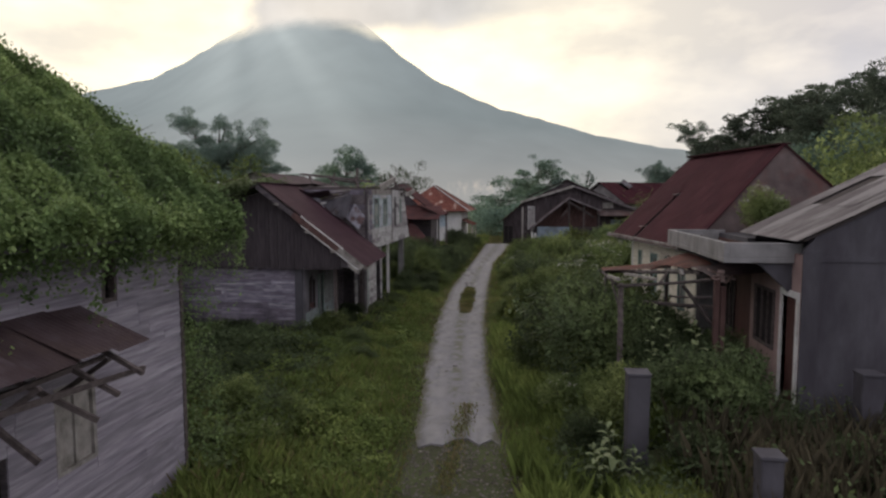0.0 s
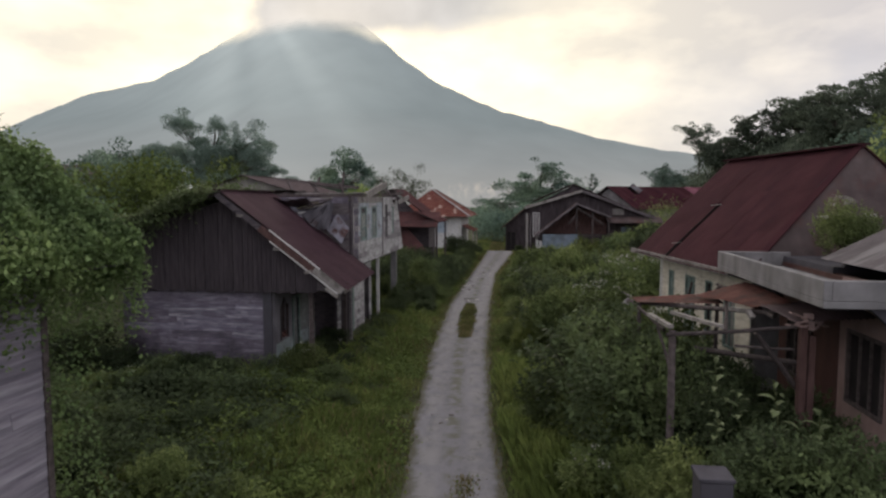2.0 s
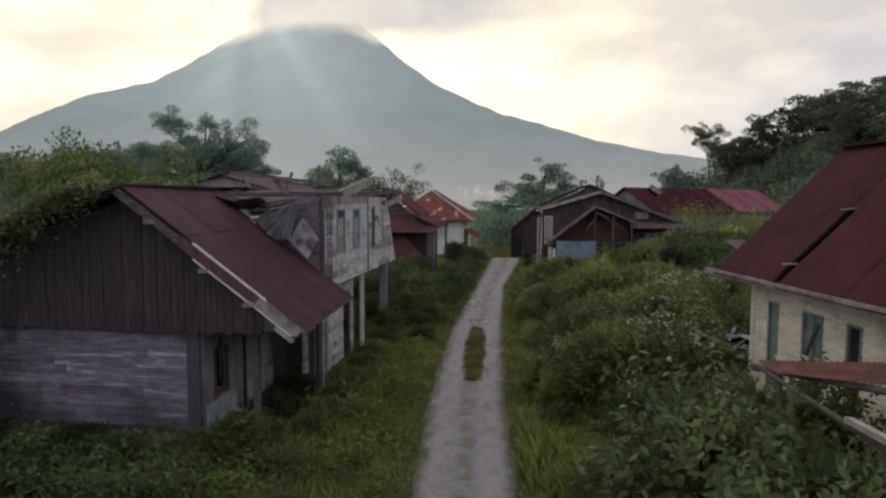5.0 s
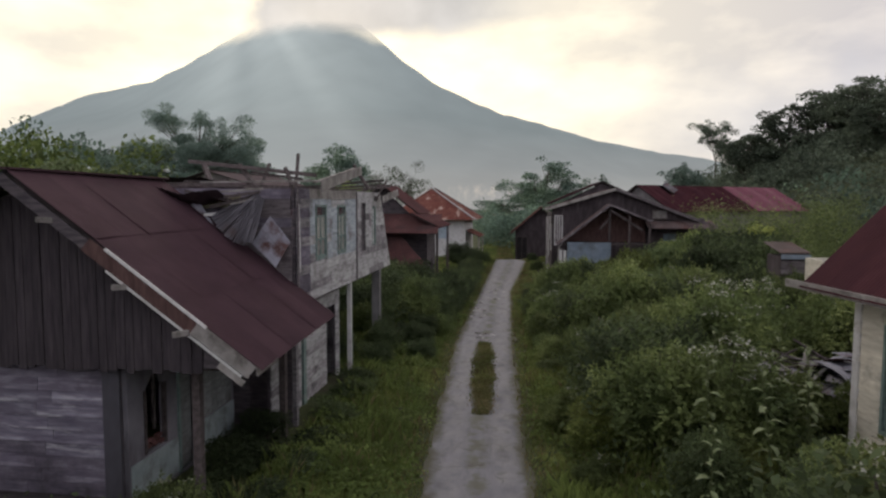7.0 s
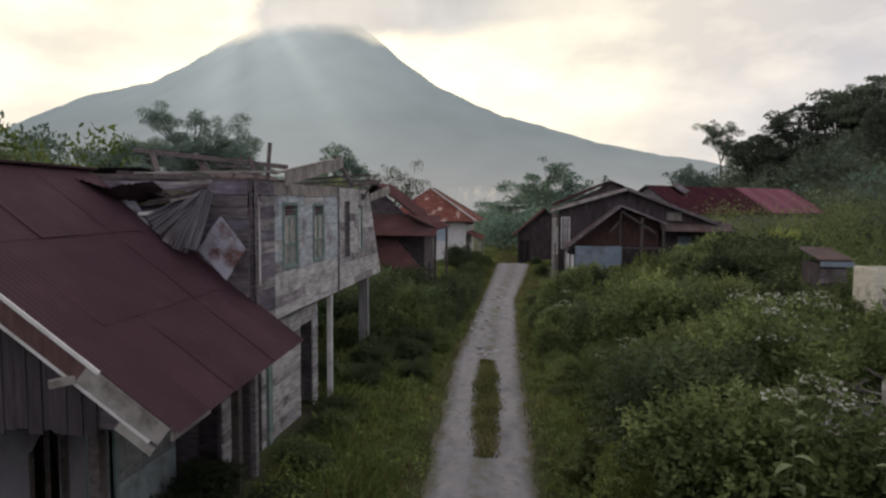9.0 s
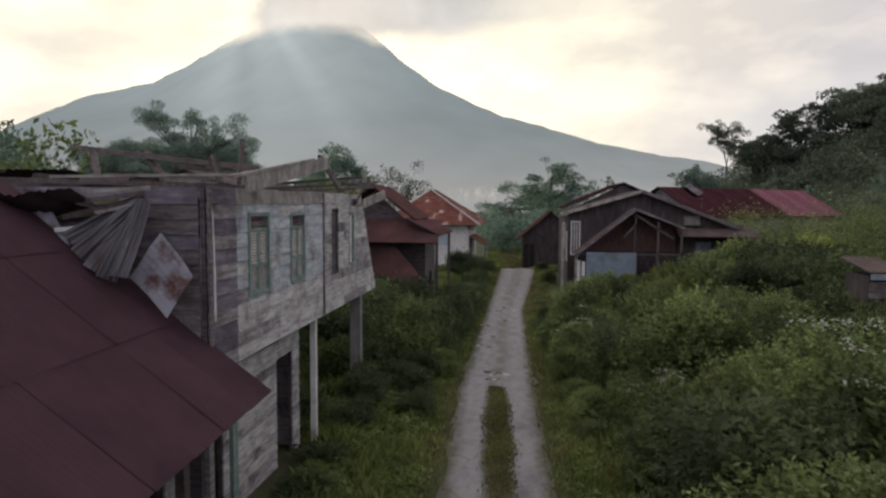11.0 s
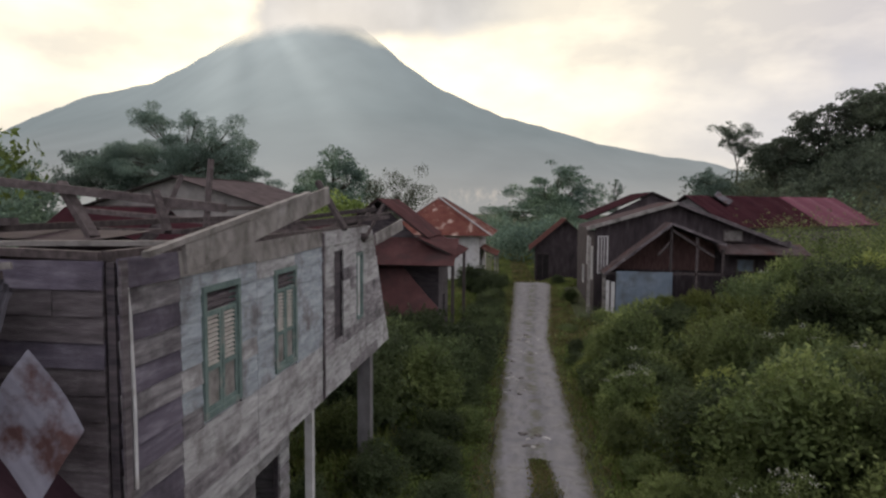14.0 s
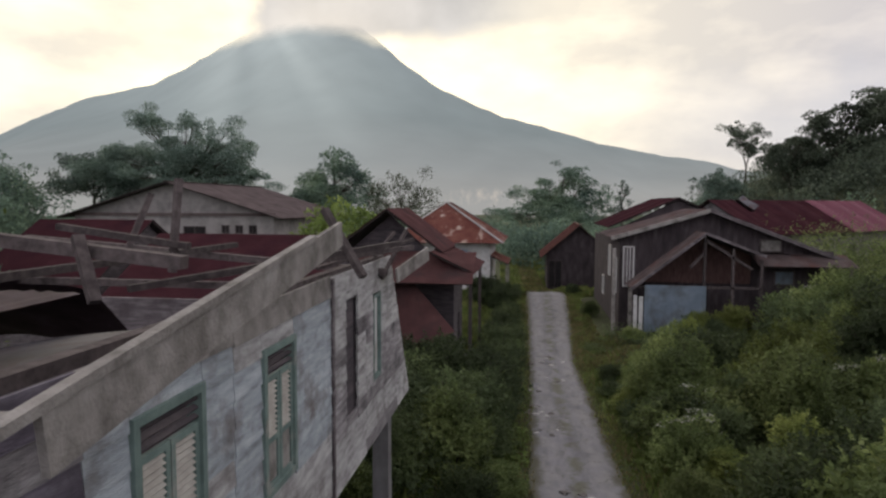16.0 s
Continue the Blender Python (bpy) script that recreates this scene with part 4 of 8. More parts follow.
def creepers():
    """Leaves over the roof of the plank house, hanging in strings from its eaves."""
    rng = np.random.default_rng(3)
    n = 280000
    t, y = rng.uniform(-0.16, 1.05, n), rng.uniform(4.0, 17.3, n)
    x = -10.8 + 6.6 * np.abs(t) * np.where(t < 0, -1, 1)
    z = 10.0 - 4.2 * np.abs(t) + 0.25 * np.sin(np.pi * np.clip(t, 0, 1))
    lump = 0.20 * np.sin(x * 1.7 + y * 0.6) * np.sin(y * 1.1 + 0.5) + 0.16 * np.sin(x * 3.1) * np.sin(y * 2.7) + 0.12 * np.sin(y * 6.1 + x * 4)
    z = z + 0.44 + lump + rng.uniform(-0.22, 0.10, n)
    far = rng.uniform(0, 1, n) < 0.10
    y = np.where(far, 17.2 + rng.normal(0, 0.12, n), y)
    z = np.where(far, z - rng.exponential(0.35, n), z)
    pts = [np.stack([x, y, z], 1)]
    # hanging strings
    for _ in range(420):
        yy, ln = rng.uniform(6.0, 17.2), 0.15 + rng.exponential(0.28)
        k = int(44 * ln) + 14
        s = rng.uniform(0, 1, k)
        pts.append(np.stack([-4.2 + rng.normal(0, 0.10, k) - 0.2 * s, yy + rng.normal(0, 0.10 * (1.2 - s), k), 6.0 - s * ln], 1))
    k = 20000
    pts.append(np.stack([-4.25 + rng.normal(0, 0.2, k), rng.uniform(5, 17.2, k), 5.92 + rng.normal(0, 0.2, k)], 1))
    # curtain over the far gable, down to the weeds
    k = 34000
    xs, zs = rng.uniform(-12.0, -4.35, k), rng.uniform(0.2, 9.8, k)
    keep = zs < 10.2 - 0.64 * np.abs(xs + 10.8)
    bulge = 0.35 + 0.25 * np.sin(xs * 1.6 + zs * 0.7) * np.sin(zs * 1.3) + 0.12 * np.sin(xs * 4.1)
    pts.append(np.stack([xs, 16.5 + bulge + rng.uniform(-0.18, 0.12, k), zs], 1)[keep])
    cr = thing("creeper", (-8.5, 9.0, 6.0), "thick green creeper over the roof and eaves", "climbing plant")
    quads("foliage", leaves(rng, np.concatenate(pts), 0.082, 0.6, 0.62), M_VINE, cr)
    bm = bmesh.new()
    r2 = random.Random(4)
    for _ in range(26):
        y, t = r2.uniform(13.5, 17.2), r2.uniform(-0.05, 0.8)
        p = Vector((-10.8 + 6.6 * t, y, 10.3 - 4.2 * abs(t)))
        e = p + Vector((r2.uniform(-0.2, 0.6), r2.uniform(0, 0.7), r2.uniform(0.3, 0.7)))
        limb(bm, [p, p.lerp(e, 0.5) + Vector((0, 0, 0.12)), e], 0.010, 0.004, 3)
    part("shoots", bm, M_BARK, cr)["kind"] = "stuff"


creepers()


def side_creeper():
    """Creeper over the back slope and gable edge of the low house."""
    rng = np.random.default_rng(6)
    n = 17000
    t, y = rng.uniform(0.0, 1.08, n), 29.75 + np.abs(rng.normal(0, 2.0, n))
    x = -9.3 - 6.4 * t
    z = 7.05 - 2.15 * t + 0.12 + 0.22 * np.sin(x * 2.1 + y) * np.sin(y * 1.7) + rng.uniform(-0.2, 0.16, n)
    front = rng.uniform(0, 1, n) < 0.35
    y = np.where(front, 29.35 + rng.normal(0, 0.12, n), y)
    z = np.where(front, z - rng.exponential(0.28, n) * (0.4 + 2.0 * t), z)
    k = 9000
    xs, zs = rng.uniform(-17.5, -12.8, k), rng.uniform(0.3, 5.2, k)
    keep = zs < 5.3 - 0.5 * np.abs(xs + 15.2) + rng.normal(0, 0.3, k)
    wall = np.stack([xs, 29.6 + rng.normal(0, 0.3, k), zs], 1)[keep]
    cr = thing("creeper", (-13.0, 30.5, 4.0), "green creeper over the roof edge of the low house", "climbing plant")
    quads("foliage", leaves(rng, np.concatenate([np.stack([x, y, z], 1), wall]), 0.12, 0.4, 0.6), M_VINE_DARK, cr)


side_creeper()


# ---------- low house with the maroon roof, beside the lane ----------
def low_house():
    T = 6.5
    h = thing("house", (-7.0, 30.5, 0.3), "low derelict house with maroon sheet roof and dark gable", "house", turn=0.0)
    fy = Face("y-", 30.45)
    solid_wall("wall", h, fy, -13.4, -7.45, 0.3, 3.4, M_DARK_WOOD, 0.1)
    plank_wall(h, fy, -13.4, -7.75, 0.75, 3.35, M_LILAC_WOOD, 0.25, (), 21, longest=2.6,
               pick=lambda u, z, r: M_LILAC_PALE if 1.6 < z < 2.9 and u > -12.4 and r.random() < 0.55 else M_LILAC_WOOD)
    bm = bmesh.new()
    fy.box(bm, -7.75, -7.40, 0.0, 0.06, 0.35, 3.4)
    part("corner_post", bm, M_RENDER, h)
    # dark gable boards, upright
    bm = bmesh.new()
    prism(bm, [(-13.4, 30.30, 3.4), (-5.2, 30.30, 3.4), (-5.3, 30.30, 3.95), (-9.0, 30.30, 6.75), (-13.4, 30.30, 5.3)], (0, 0.05, 0))
    part("gable", bm, M_DARK_WOOD, h)
    rng = random.Random(8)
    x = -13.3
    while x < -5.6:
        w = rng.uniform(0.16, 0.22)
        top = 6.72 - (x + 9.0) * 0.757 if x > -9.0 else 6.72 + (x + 9.0) * 0.33
        bot = 3.32 + rng.uniform(-0.06, 0.04)
        if top > bot + 0.1:
            m = Matrix.Translation((x, 30.27 + rng.uniform(-0.01, 0.01), (top + bot) / 2)) @ Matrix.Diagonal((w - 0.012, 0.025, top - bot, 1))
            piece("gable_board", cube_mesh("gable_board", M_GABLE), m, h)
        x += w
    # set-back wall under the porch: an opening with a pointed head, a door with green jambs
    fx = Face("x+", -7.35)
    holes = [(31.1, 31.8, 1.35, 3.0), (32.35, 32.95, 0.45, 2.75)]
    solid_wall("wall", h, fx, 30.55, 34.95, 0.3, 3.7, M_PORCH_WALL, 0.12, holes, "grey plastered porch wall")
    bm = bmesh.new()
    for u0, u1 in ((31.1, 31.45), (31.8, 31.45)):
        prism(bm, [fx.p(u0, 0.0, 2.62), fx.p(u1, 0.0, 3.0), fx.p(u0, 0.0, 3.0)], (-0.12, 0, 0))
    part("arch_spandrel", bm, M_PORCH_WALL, h)
    bm = bmesh.new()
    fx.box(bm, 31.06, 31.13, -0.06, 0.03, 1.35, 2.66)
    fx.box(bm, 31.77, 31.84, -0.06, 0.03, 1.35, 2.66)
    fx.box(bm, 31.43, 31.48, -0.06, 0.0, 1.75, 2.95)
    part("window_frame", bm, M_TIMBER, h)
    # broken brickwork on the sill
    rng = random.Random(71)
    for q in range(9):
        m = fx.stand(31.12 + 0.075 * q, -0.05 + rng.uniform(-0.02, 0.03), 1.40 + rng.uniform(0, 0.18), rng.uniform(-8, 8), rng.uniform(-18, 18)) @ Matrix.Diagonal((0.13, 0.10, 0.07, 1))
        piece("brick", cube_mesh("brick", M_RUST_RED_WALL), m, h)
    dr = solid_wall("door_frame", h, fx, 32.27, 33.03, 0.45, 2.83, M_GREEN_PAINT, 0.14, [(32.35, 32.95, 0.45, 2.75)], "faded green door frame", -0.05)
    bm = bmesh.new()
    fx.box(bm, 32.35, 32.95, -0.10, -0.06, 0.45, 2.75)
    part("door", bm, M_PALE_GREEN, dr)
    for z0, z1, u0, u1 in ((0.5, 1.28, 30.6, 32.25), (0.5, 1.28, 33.06, 34.9)):
        bm = bmesh.new()
        fx.box(bm, u0, u1, 0.0, 0.035, z0, z1)
        part("dado", bm, M_BLUE_DADO, h, "pale blue painted dado")
    for q in range(7):
        u = 33.15 + 0.25 * q
        m = fx.stand(u, 0.014, 2.2) @ Matrix.Diagonal((0.235, 0.02, 1.75, 1))
        piece("wall_board", cube_mesh("wall_board", M_PALE_GREEN), m, h)
    bm = bmesh.new()
    box(bm, -7.35, -6.9, 30.6, 34.9, 0.1, 0.36)
    bmesh.ops.bevel(bm, geom=list(bm.edges), offset=0.02, segments=1, affect="EDGES")
    part("porch_floor", bm, M_RENDER, h)
    solid_wall("wall", h, Face("y+", 35.3), -13.4, -7.0, 0.3, 3.3, M_DARK_WOOD, 0.1)
    solid_wall("wall", h, Face("x-", -13.4), 30.6, 35.2, 0.3, 3.3, M_DARK_WOOD, 0.1)
    # dark board and ceiling beam across the open end, lower boards of the porch roof
    bm = bmesh.new()
    beam(bm, (-7.5, 30.62, 3.32), (-5.0, 30.62, 3.38), 0.12, 0.16)
    part("porch_beam", bm, M_TIMBER, h)
    bm = bmesh.new()
    beam(bm, (-5.95, 30.6, 3.72), (-5.95, 35.3, 3.72), 0.14, 0.16)
    part("porch_beam", bm, M_TIMBER, h)
    for x, y, hh in ((-6.0, 30.75, 3.2), (-5.95, 34.9, 3.45)):
        bm = bmesh.new()
        box(bm, x - 0.08, x + 0.08, y - 0.08, y + 0.08, 0.1, 0.2 + hh)
        part("post", bm, M_TIMBER, h)
    # roof
    d = Vector((4.50, 0.42, -3.52))
    p = Vector((-9.03, 29.80, 7.02))
    u = Vector((-0.06, 1, 0)).normalized()
    roof_slope(h, p, u, d, 5.45, d.length, M_LOW_ROOF, sw=0.85, sl=2.0, seed=31)
    d2 = Vector((-6.6, 0, -2.15))
    roof_slope(h, p + u * 5.45, -u, d2, 5.45, d2.length, M_OLD_SHEET, seed=32, one=True)
    bm = bmesh.new()
    beam(bm, p + Vector((-0.1, -0.02, 0.05)), p + u * 5.5 + Vector((0, 0, 0.05)), 0.34, 0.04)
    part("ridge_cap", bm, M_LOW_ROOF, h)
    # barge boards, peeling off: a brown one between white strips, a broad white one at the foot
    down = Vector((-0.616, 0, -0.788))
    for t0, t1, o, w, m in ((0.0, 0.40, 0.16, 0.20, M_DARK_WOOD), (0.34, 0.80, 0.15, 0.26, M_RED_BOARD), (0.40, 0.80, -0.01, 0.05, M_WHITE_PAINT), (0.44, 0.98, 0.31, 0.05, M_WHITE_PAINT),
                            (0.77, 1.0, 0.13, 0.27, M_PALE_TIMBER), (0.90, 1.0, 0.40, 0.13, M_PALE_TIMBER)):
        bm = bmesh.new()
        c = down * o + Vector((0, -0.06 - 0.012 * (o < 0.14), 0))
        beam(bm, p + d * t0 + c, p + d * t1 + c, 0.03, w)
        part("barge_board", bm, m, h)
    bm = bmesh.new()
    beam(bm, p + d + Vector((-0.02, 0, -0.10)), p + d + u * 1.1 + Vector((-0.02, 0, -0.10)), 0.04, 0.16)
    part("eaves_board", bm, M_PALE_TIMBER, h)
    for a, b in (((-7.0, 29.75, 4.95), (-6.7, 30.35, 4.92)), ((-5.9, 29.8, 4.12), (-5.6, 30.4, 4.12)), ((-8.3, 29.6, 6.15), (-8.0, 30.3, 6.1))):
        bm = bmesh.new()
        beam(bm, a, b, 0.08, 0.1)
        part("purlin_end", bm, M_PALE_TIMBER, h)
    return h


M_LILAC_WOOD = material("lilac_grey_planks", ((0.28, (0.079, 0.069, 0.094)), (0.5, (0.138, 0.121, 0.152)), (0.75, (0.261, 0.242, 0.282))), 1.6, (1, 1, 6), rough=0.88, bump=0.45, bump_scale=18,
                        stain=(0.053, 0.045, 0.056), stain_scale=0.9, stain_at=(0.48, 0.7), vary=0.22)
M_PALE_GREEN = material("pale_green_boards", ((0.3, (0.128, 0.131, 0.130)), (0.6, (0.209, 0.219, 0.218)), (0.8, (0.277, 0.285, 0.283))), 2, (1, 1, 5), rough=0.85, bump=0.35,
                        stain=(0.10, 0.095, 0.09), stain_scale=1.4, stain_at=(0.5, 0.72), vary=0.12)
M_GABLE = material("black_brown_boards", ((0.3, (0.024, 0.020, 0.024)), (0.7, (0.066, 0.055, 0.060))), 2.5, (6, 1, 0.5), rough=0.9, bump=0.3, bump_scale=20, vary=0.10)
M_LOW_ROOF = material("dull_violet_maroon_sheet", ((0.3, (0.036, 0.020, 0.026)), (0.55, (0.051, 0.028, 0.035)), (0.8, (0.067, 0.038, 0.046))), 0.9, rough=0.85, bump=0.08, gloss=0.07,
                      stain=(0.040, 0.022, 0.026), stain_scale=0.7, stain_at=(0.5, 0.75), vary=0.06)
M_LILAC_PALE = material("lilac_planks_with_white_streaks", ((0.28, (0.080, 0.071, 0.098)), (0.5, (0.139, 0.125, 0.158)), (0.75, (0.262, 0.249, 0.293))), 1.6, (1, 1, 6), rough=0.88, bump=0.45, bump_scale=18,
                        stain=(0.343, 0.330, 0.354), stain_scale=1.0, stain_at=(0.54, 0.66), streak=(0.8, 1, 7), vary=0.15)
M_PORCH_WALL = material("grey_lilac_plaster", ((0.3, (0.128, 0.121, 0.137)), (0.6, (0.183, 0.174, 0.193)), (0.8, (0.234, 0.225, 0.244))), 1.4, rough=0.9, bump=0.25,
                        stain=(0.076, 0.068, 0.074), stain_scale=1.3, stain_at=(0.5, 0.72), streak=(1.020, 1.020, 0.435))
M_BLUE_DADO = material("pale_blue_green_paint", ((0.3, (0.20, 0.235, 0.240)), (0.7, (0.30, 0.345, 0.350))), 2.0, rough=0.8, bump=0.15, stain=(0.13, 0.13, 0.13), stain_scale=1.5, stain_at=(0.5, 0.7))
M_RUST_RED_WALL = material("dark_red_brick", ((0.3, (0.085, 0.035, 0.035)), (0.7, (0.15, 0.075, 0.07))), 6, rough=0.9, bump=0.3, vary=0.2)
LOW_HOUSE = low_house()


# ---------- two-storey plank house with the broken roof ----------
def tall_house():
    h = thing("house", (-8.5, 40.5, 0.35), "derelict two-storey plank house with broken open roof", "house")
    f = Face("x+", -5.79)
    W = [(36.95, 37.9, 4.8, 6.38), (39.05, 39.92, 4.8, 6.36), (41.98, 42.6, 4.65, 6.42), (43.6, 44.15, 4.76, 6.28)]

    def far_end(z):
        return 46.75 - (z - 3.8) * 0.60

    def lim(z):
        return 35.5, far_end(z)

    def pick(u, z, rng):
        if u < 36.5:
            return M_LILAC_WOOD if rng.random() < 0.45 else M_GREY_WOOD
        if z > 6.45:
            return M_PALE_TIMBER if u < 41.6 else M_WHITE_WOOD
        if 36.6 < u < 41.4 and 4.7 < z < 6.5 and rng.random() < 0.88:
            return M_BLUE_WOOD
        return M_WHITE_WOOD if rng.random() < 0.82 else M_GREY_WOOD
    plank_wall(h, f, 35.5, 46.5, 3.72, 6.82, M_WHITE_WOOD, 0.26, W, 41, lim, 3.4, pick=pick, joints=(36.5, 38.45, 41.3, 43.1), wobble=1.3)
    solid_wall("wall", h, f, 35.5, 45.0, 3.7, 6.8, M_DARK_WOOD, 0.08, W, back=0.02)
    for w in W[:2]:
        shutter_window(h, f, w[0] + 0.07, w[1] - 0.07, w[2] + 0.07, w[3] - 0.07, M_GREEN_PAINT, M_SLAT, M_PALE_TIMBER)
    bm = bmesh.new()
    f.box(bm, 41.98, 42.6, -0.06, -0.03, 4.65, 6.42)
    part("boarded_opening", bm, M_DARK_WOOD, h)
    plain_window(h, f, 43.67, 44.08, 4.83, 6.2, M_GREEN_PAINT, bars=0, pane=M_WHITE_PAINT, t=0.06)
    # corner boards and a down pipe
    for u, w in ((35.52, 0.10), (41.3, 0.08)):
        bm = bmesh.new()
        f.box(bm, u - w / 2, u + w / 2, 0.045, 0.075, 3.72, 6.82)
        part("cover_strip", bm, M_GREY_DARK, h)
    bm = bmesh.new()
    limb(bm, [(-5.72, 35.62, 4.6), (-5.72, 35.62, 5.4), (-5.73, 35.6, 6.3), (-5.76, 35.6, 6.6)], 0.02, 0.02, 8)
    part("down_pipe", bm, M_WHITE_PAINT, h)
    # sill beam of the upper floor
    bm = bmesh.new()
    beam(bm, (-5.95, 35.5, 3.66), (-5.9, 46.6, 3.78), 0.16, 0.14)
    part("sill_beam", bm, M_TIMBER, h)
    bm = bmesh.new()
    box(bm, -12.0, -6.0, 35.7, 46.4, 3.55, 3.66)
    part("upper_floor", bm, M_DARK_WOOD, h)
    # near gable wall over the low roof
    fy = Face("y-", 35.5)
    plank_wall(h, fy, -12.0, -5.9, 2.6, 6.8, M_LILAC_WOOD, 0.24, (), 43, longest=2.4, pick=lambda u, z, r: M_GREY_DARK if r.random() < 0.75 else M_LILAC_WOOD)
    solid_wall("wall", h, fy, -12.0, -5.95, 0.3, 6.75, M_DARK_WOOD, 0.08)
    solid_wall("wall", h, Face("y+", 45.0), -12.0, -5.95, 3.7, 5.9, M_GREY_DARK, 0.08)
    solid_wall("wall", h, Face("x-", -12.0), 35.6, 45.0, 0.3, 4.7, M_GREY_DARK, 0.08)
    # ground floor
    g = Face("x+", -6.35)
    holes = [(39.55, 40.55, 0.35, 2.95), (36.35, 36.95, 0.35, 3.0), (37.2, 37.5, 0.35, 3.2)]
    plank_wall(h, g, 35.0, 41.0, 0.4, 3.6, M_WHITE_WOOD, 0.23, holes, 44, longest=2.4, pick=lambda u, z, r: M_WHITE_WOOD if r.random() < 0.6 else M_GREY_WOOD)
    solid_wall("wall", h, g, 35.0, 41.0, 0.35, 3.55, M_DARK_WOOD, 0.08, holes)
    bm = bmesh.new()
    box(bm, -6.43, -6.25, 37.24, 37.46, 0.35, 3.2)
    part("door", bm, M_GREEN_PAINT, h)
    solid_wall("wall", h, Face("x+", -8.6), 41.0, 46.3, 0.35, 3.55, M_DARK_WOOD, 0.1)
    solid_wall("wall", h, Face("y+", 41.05), -8.6, -6.35, 0.35, 3.55, M_GREY_WOOD, 0.1)
    bm = bmesh.new()
    box(bm, -6.06, -5.92, 41.13, 41.27, 0.1, 3.6)
    part("post", bm, M_WHITE_PAINT, h, "slim white post")
    bm = bmesh.new()
    box(bm, -6.02, -5.86, 35.6, 35.76, 0.1, 3.6)
    part("post", bm, M_GREY_WOOD, h)
    bm = bmesh.new()
    box(bm, -6.18, -5.86, 45.2, 45.5, 0.1, 3.62)
    part("post", bm, M_PALE_RENDER, h, "thick pale pillar")
    # loose fascia boards
    for a, b, w, t in (((-5.02, 35.35, 6.86), (-5.20, 39.95, 7.49), 0.27, 0.04), ((-5.0, 34.75, 6.95), (-5.15, 38.9, 7.50), 0.05, 0.07), ((-5.45, 44.1, 6.55), (-5.1, 45.4, 6.85), 0.26, 0.04),
                       ((-8.2, 35.1, 6.97), (-5.02, 35.22, 7.01), 0.045, 0.09)):
        bm = bmesh.new()
        beam(bm, a, b, t, w)
        part("fascia_board", bm, M_PALE_TIMBER, h)
    # broken rafters, purlins and tie beams
    sticks = [((-12.6, 44.0, 7.15), (-5.6, 44.0, 6.62), 0.15), ((-10.15, 44.2, 8.0), (-10.5, 43.9, 6.9), 0.13), ((-10.3, 38.3, 7.72), (-6.25, 38.55, 7.28), 0.15),
              ((-9.75, 38.2, 7.6), (-9.2, 37.6, 6.95), 0.13), ((-7.2, 38.4, 7.52), (-6.9, 38.2, 6.95), 0.10), ((-8.8, 38.6, 7.62), (-8.0, 38.2, 6.85), 0.14), ((-9.5, 41.0, 7.5), (-7.6, 41.0, 7.25), 0.11),
              ((-7.78, 41.1, 8.15), (-7.85, 41.0, 6.9), 0.10), ((-5.8, 41.2, 7.75), (-5.2, 40.9, 6.9), 0.10), ((-7.4, 39.4, 6.9), (-5.0, 42.2, 7.25), 0.09),
              ((-7.2, 40.6, 6.9), (-5.2, 43.2, 7.1), 0.09), ((-7.0, 42.0, 6.85), (-5.2, 44.3, 7.05), 0.09), ((-6.6, 43.2, 6.75), (-5.3, 44.9, 7.15), 0.07)]
    for a, b, w in sticks:
        bm = bmesh.new()
        beam(bm, a, b, w, w * 0.8)
        part("rafter", bm, M_TIMBER, h)
    sticks = [((-5.7, 44.0, 6.5), (-5.35, 44.5, 7.35), 0.06), ((-6.1, 44.2, 6.6), (-5.6, 44.6, 7.3), 0.06), ((-5.95, 35.6, 6.85), (-5.95, 45.0, 6.80), 0.12),
              ((-8.9, 35.6, 7.0), (-8.9, 45.0, 7.0), 0.12), ((-11.8, 35.6, 7.0), (-6.0, 35.6, 6.85), 0.10), ((-11.9, 40.0, 6.9), (-6.0, 40.2, 6.85), 0.10),
              ((-13.0, 38.5, 6.9), (-8.6, 37.5, 7.1), 0.12)]
    for a, b, w in sticks:
        bm = bmesh.new()
        beam(bm, a, b, w, w * 0.8)
        part("rafter", bm, M_TIMBER, h)
    # sheets that slid off the roof
    loose_sheet(h, [(-6.72, 34.85, 5.40), (-6.25, 34.95, 6.10), (-5.70, 34.90, 5.44), (-6.03, 34.72, 4.80)], M_FLAP, sag=0.05, ripple=0.0012, waves=8, seed=2, label="rust-spotted loose sheet")
    # long strips hanging in a fan from the gable's head
    for q, (x1, z1, w) in enumerate(((-7.72, 5.95, 0.34), (-7.50, 5.72, 0.36), (-7.22, 5.52, 0.36), (-6.95, 5.40, 0.32), (-6.68, 5.45, 0.26))):
        a, b = Vector((-6.62 + 0.03 * q, 35.15 - 0.05 * q, 6.66 - 0.02 * q)), Vector((x1, 34.85 - 0.08 * q, z1))
        side = Vector((-(b - a).z, 0.25, (b - a).x)).normalized()
        loose_sheet(h, [a - side * 0.10, a + side * 0.10, b + side * w / 2, b - side * w / 2], M_LILAC_SHEET, 12, 12, sag=0.05 * (-1) ** q, ripple=0.012, waves=4, seed=3 + q, crumple=0.035)
    # pale torn sheet on the low roof, splintered boards and a scrap of ceiling behind
    loose_sheet(h, [(-9.1, 35.0, 6.55), (-8.2, 35.1, 6.40), (-7.55, 34.8, 5.62), (-8.9, 34.7, 5.98)], M_FLAP, 14, 10, sag=0.07, ripple=0.006, waves=6, seed=14, crumple=0.05, label="pale torn roofing sheet")
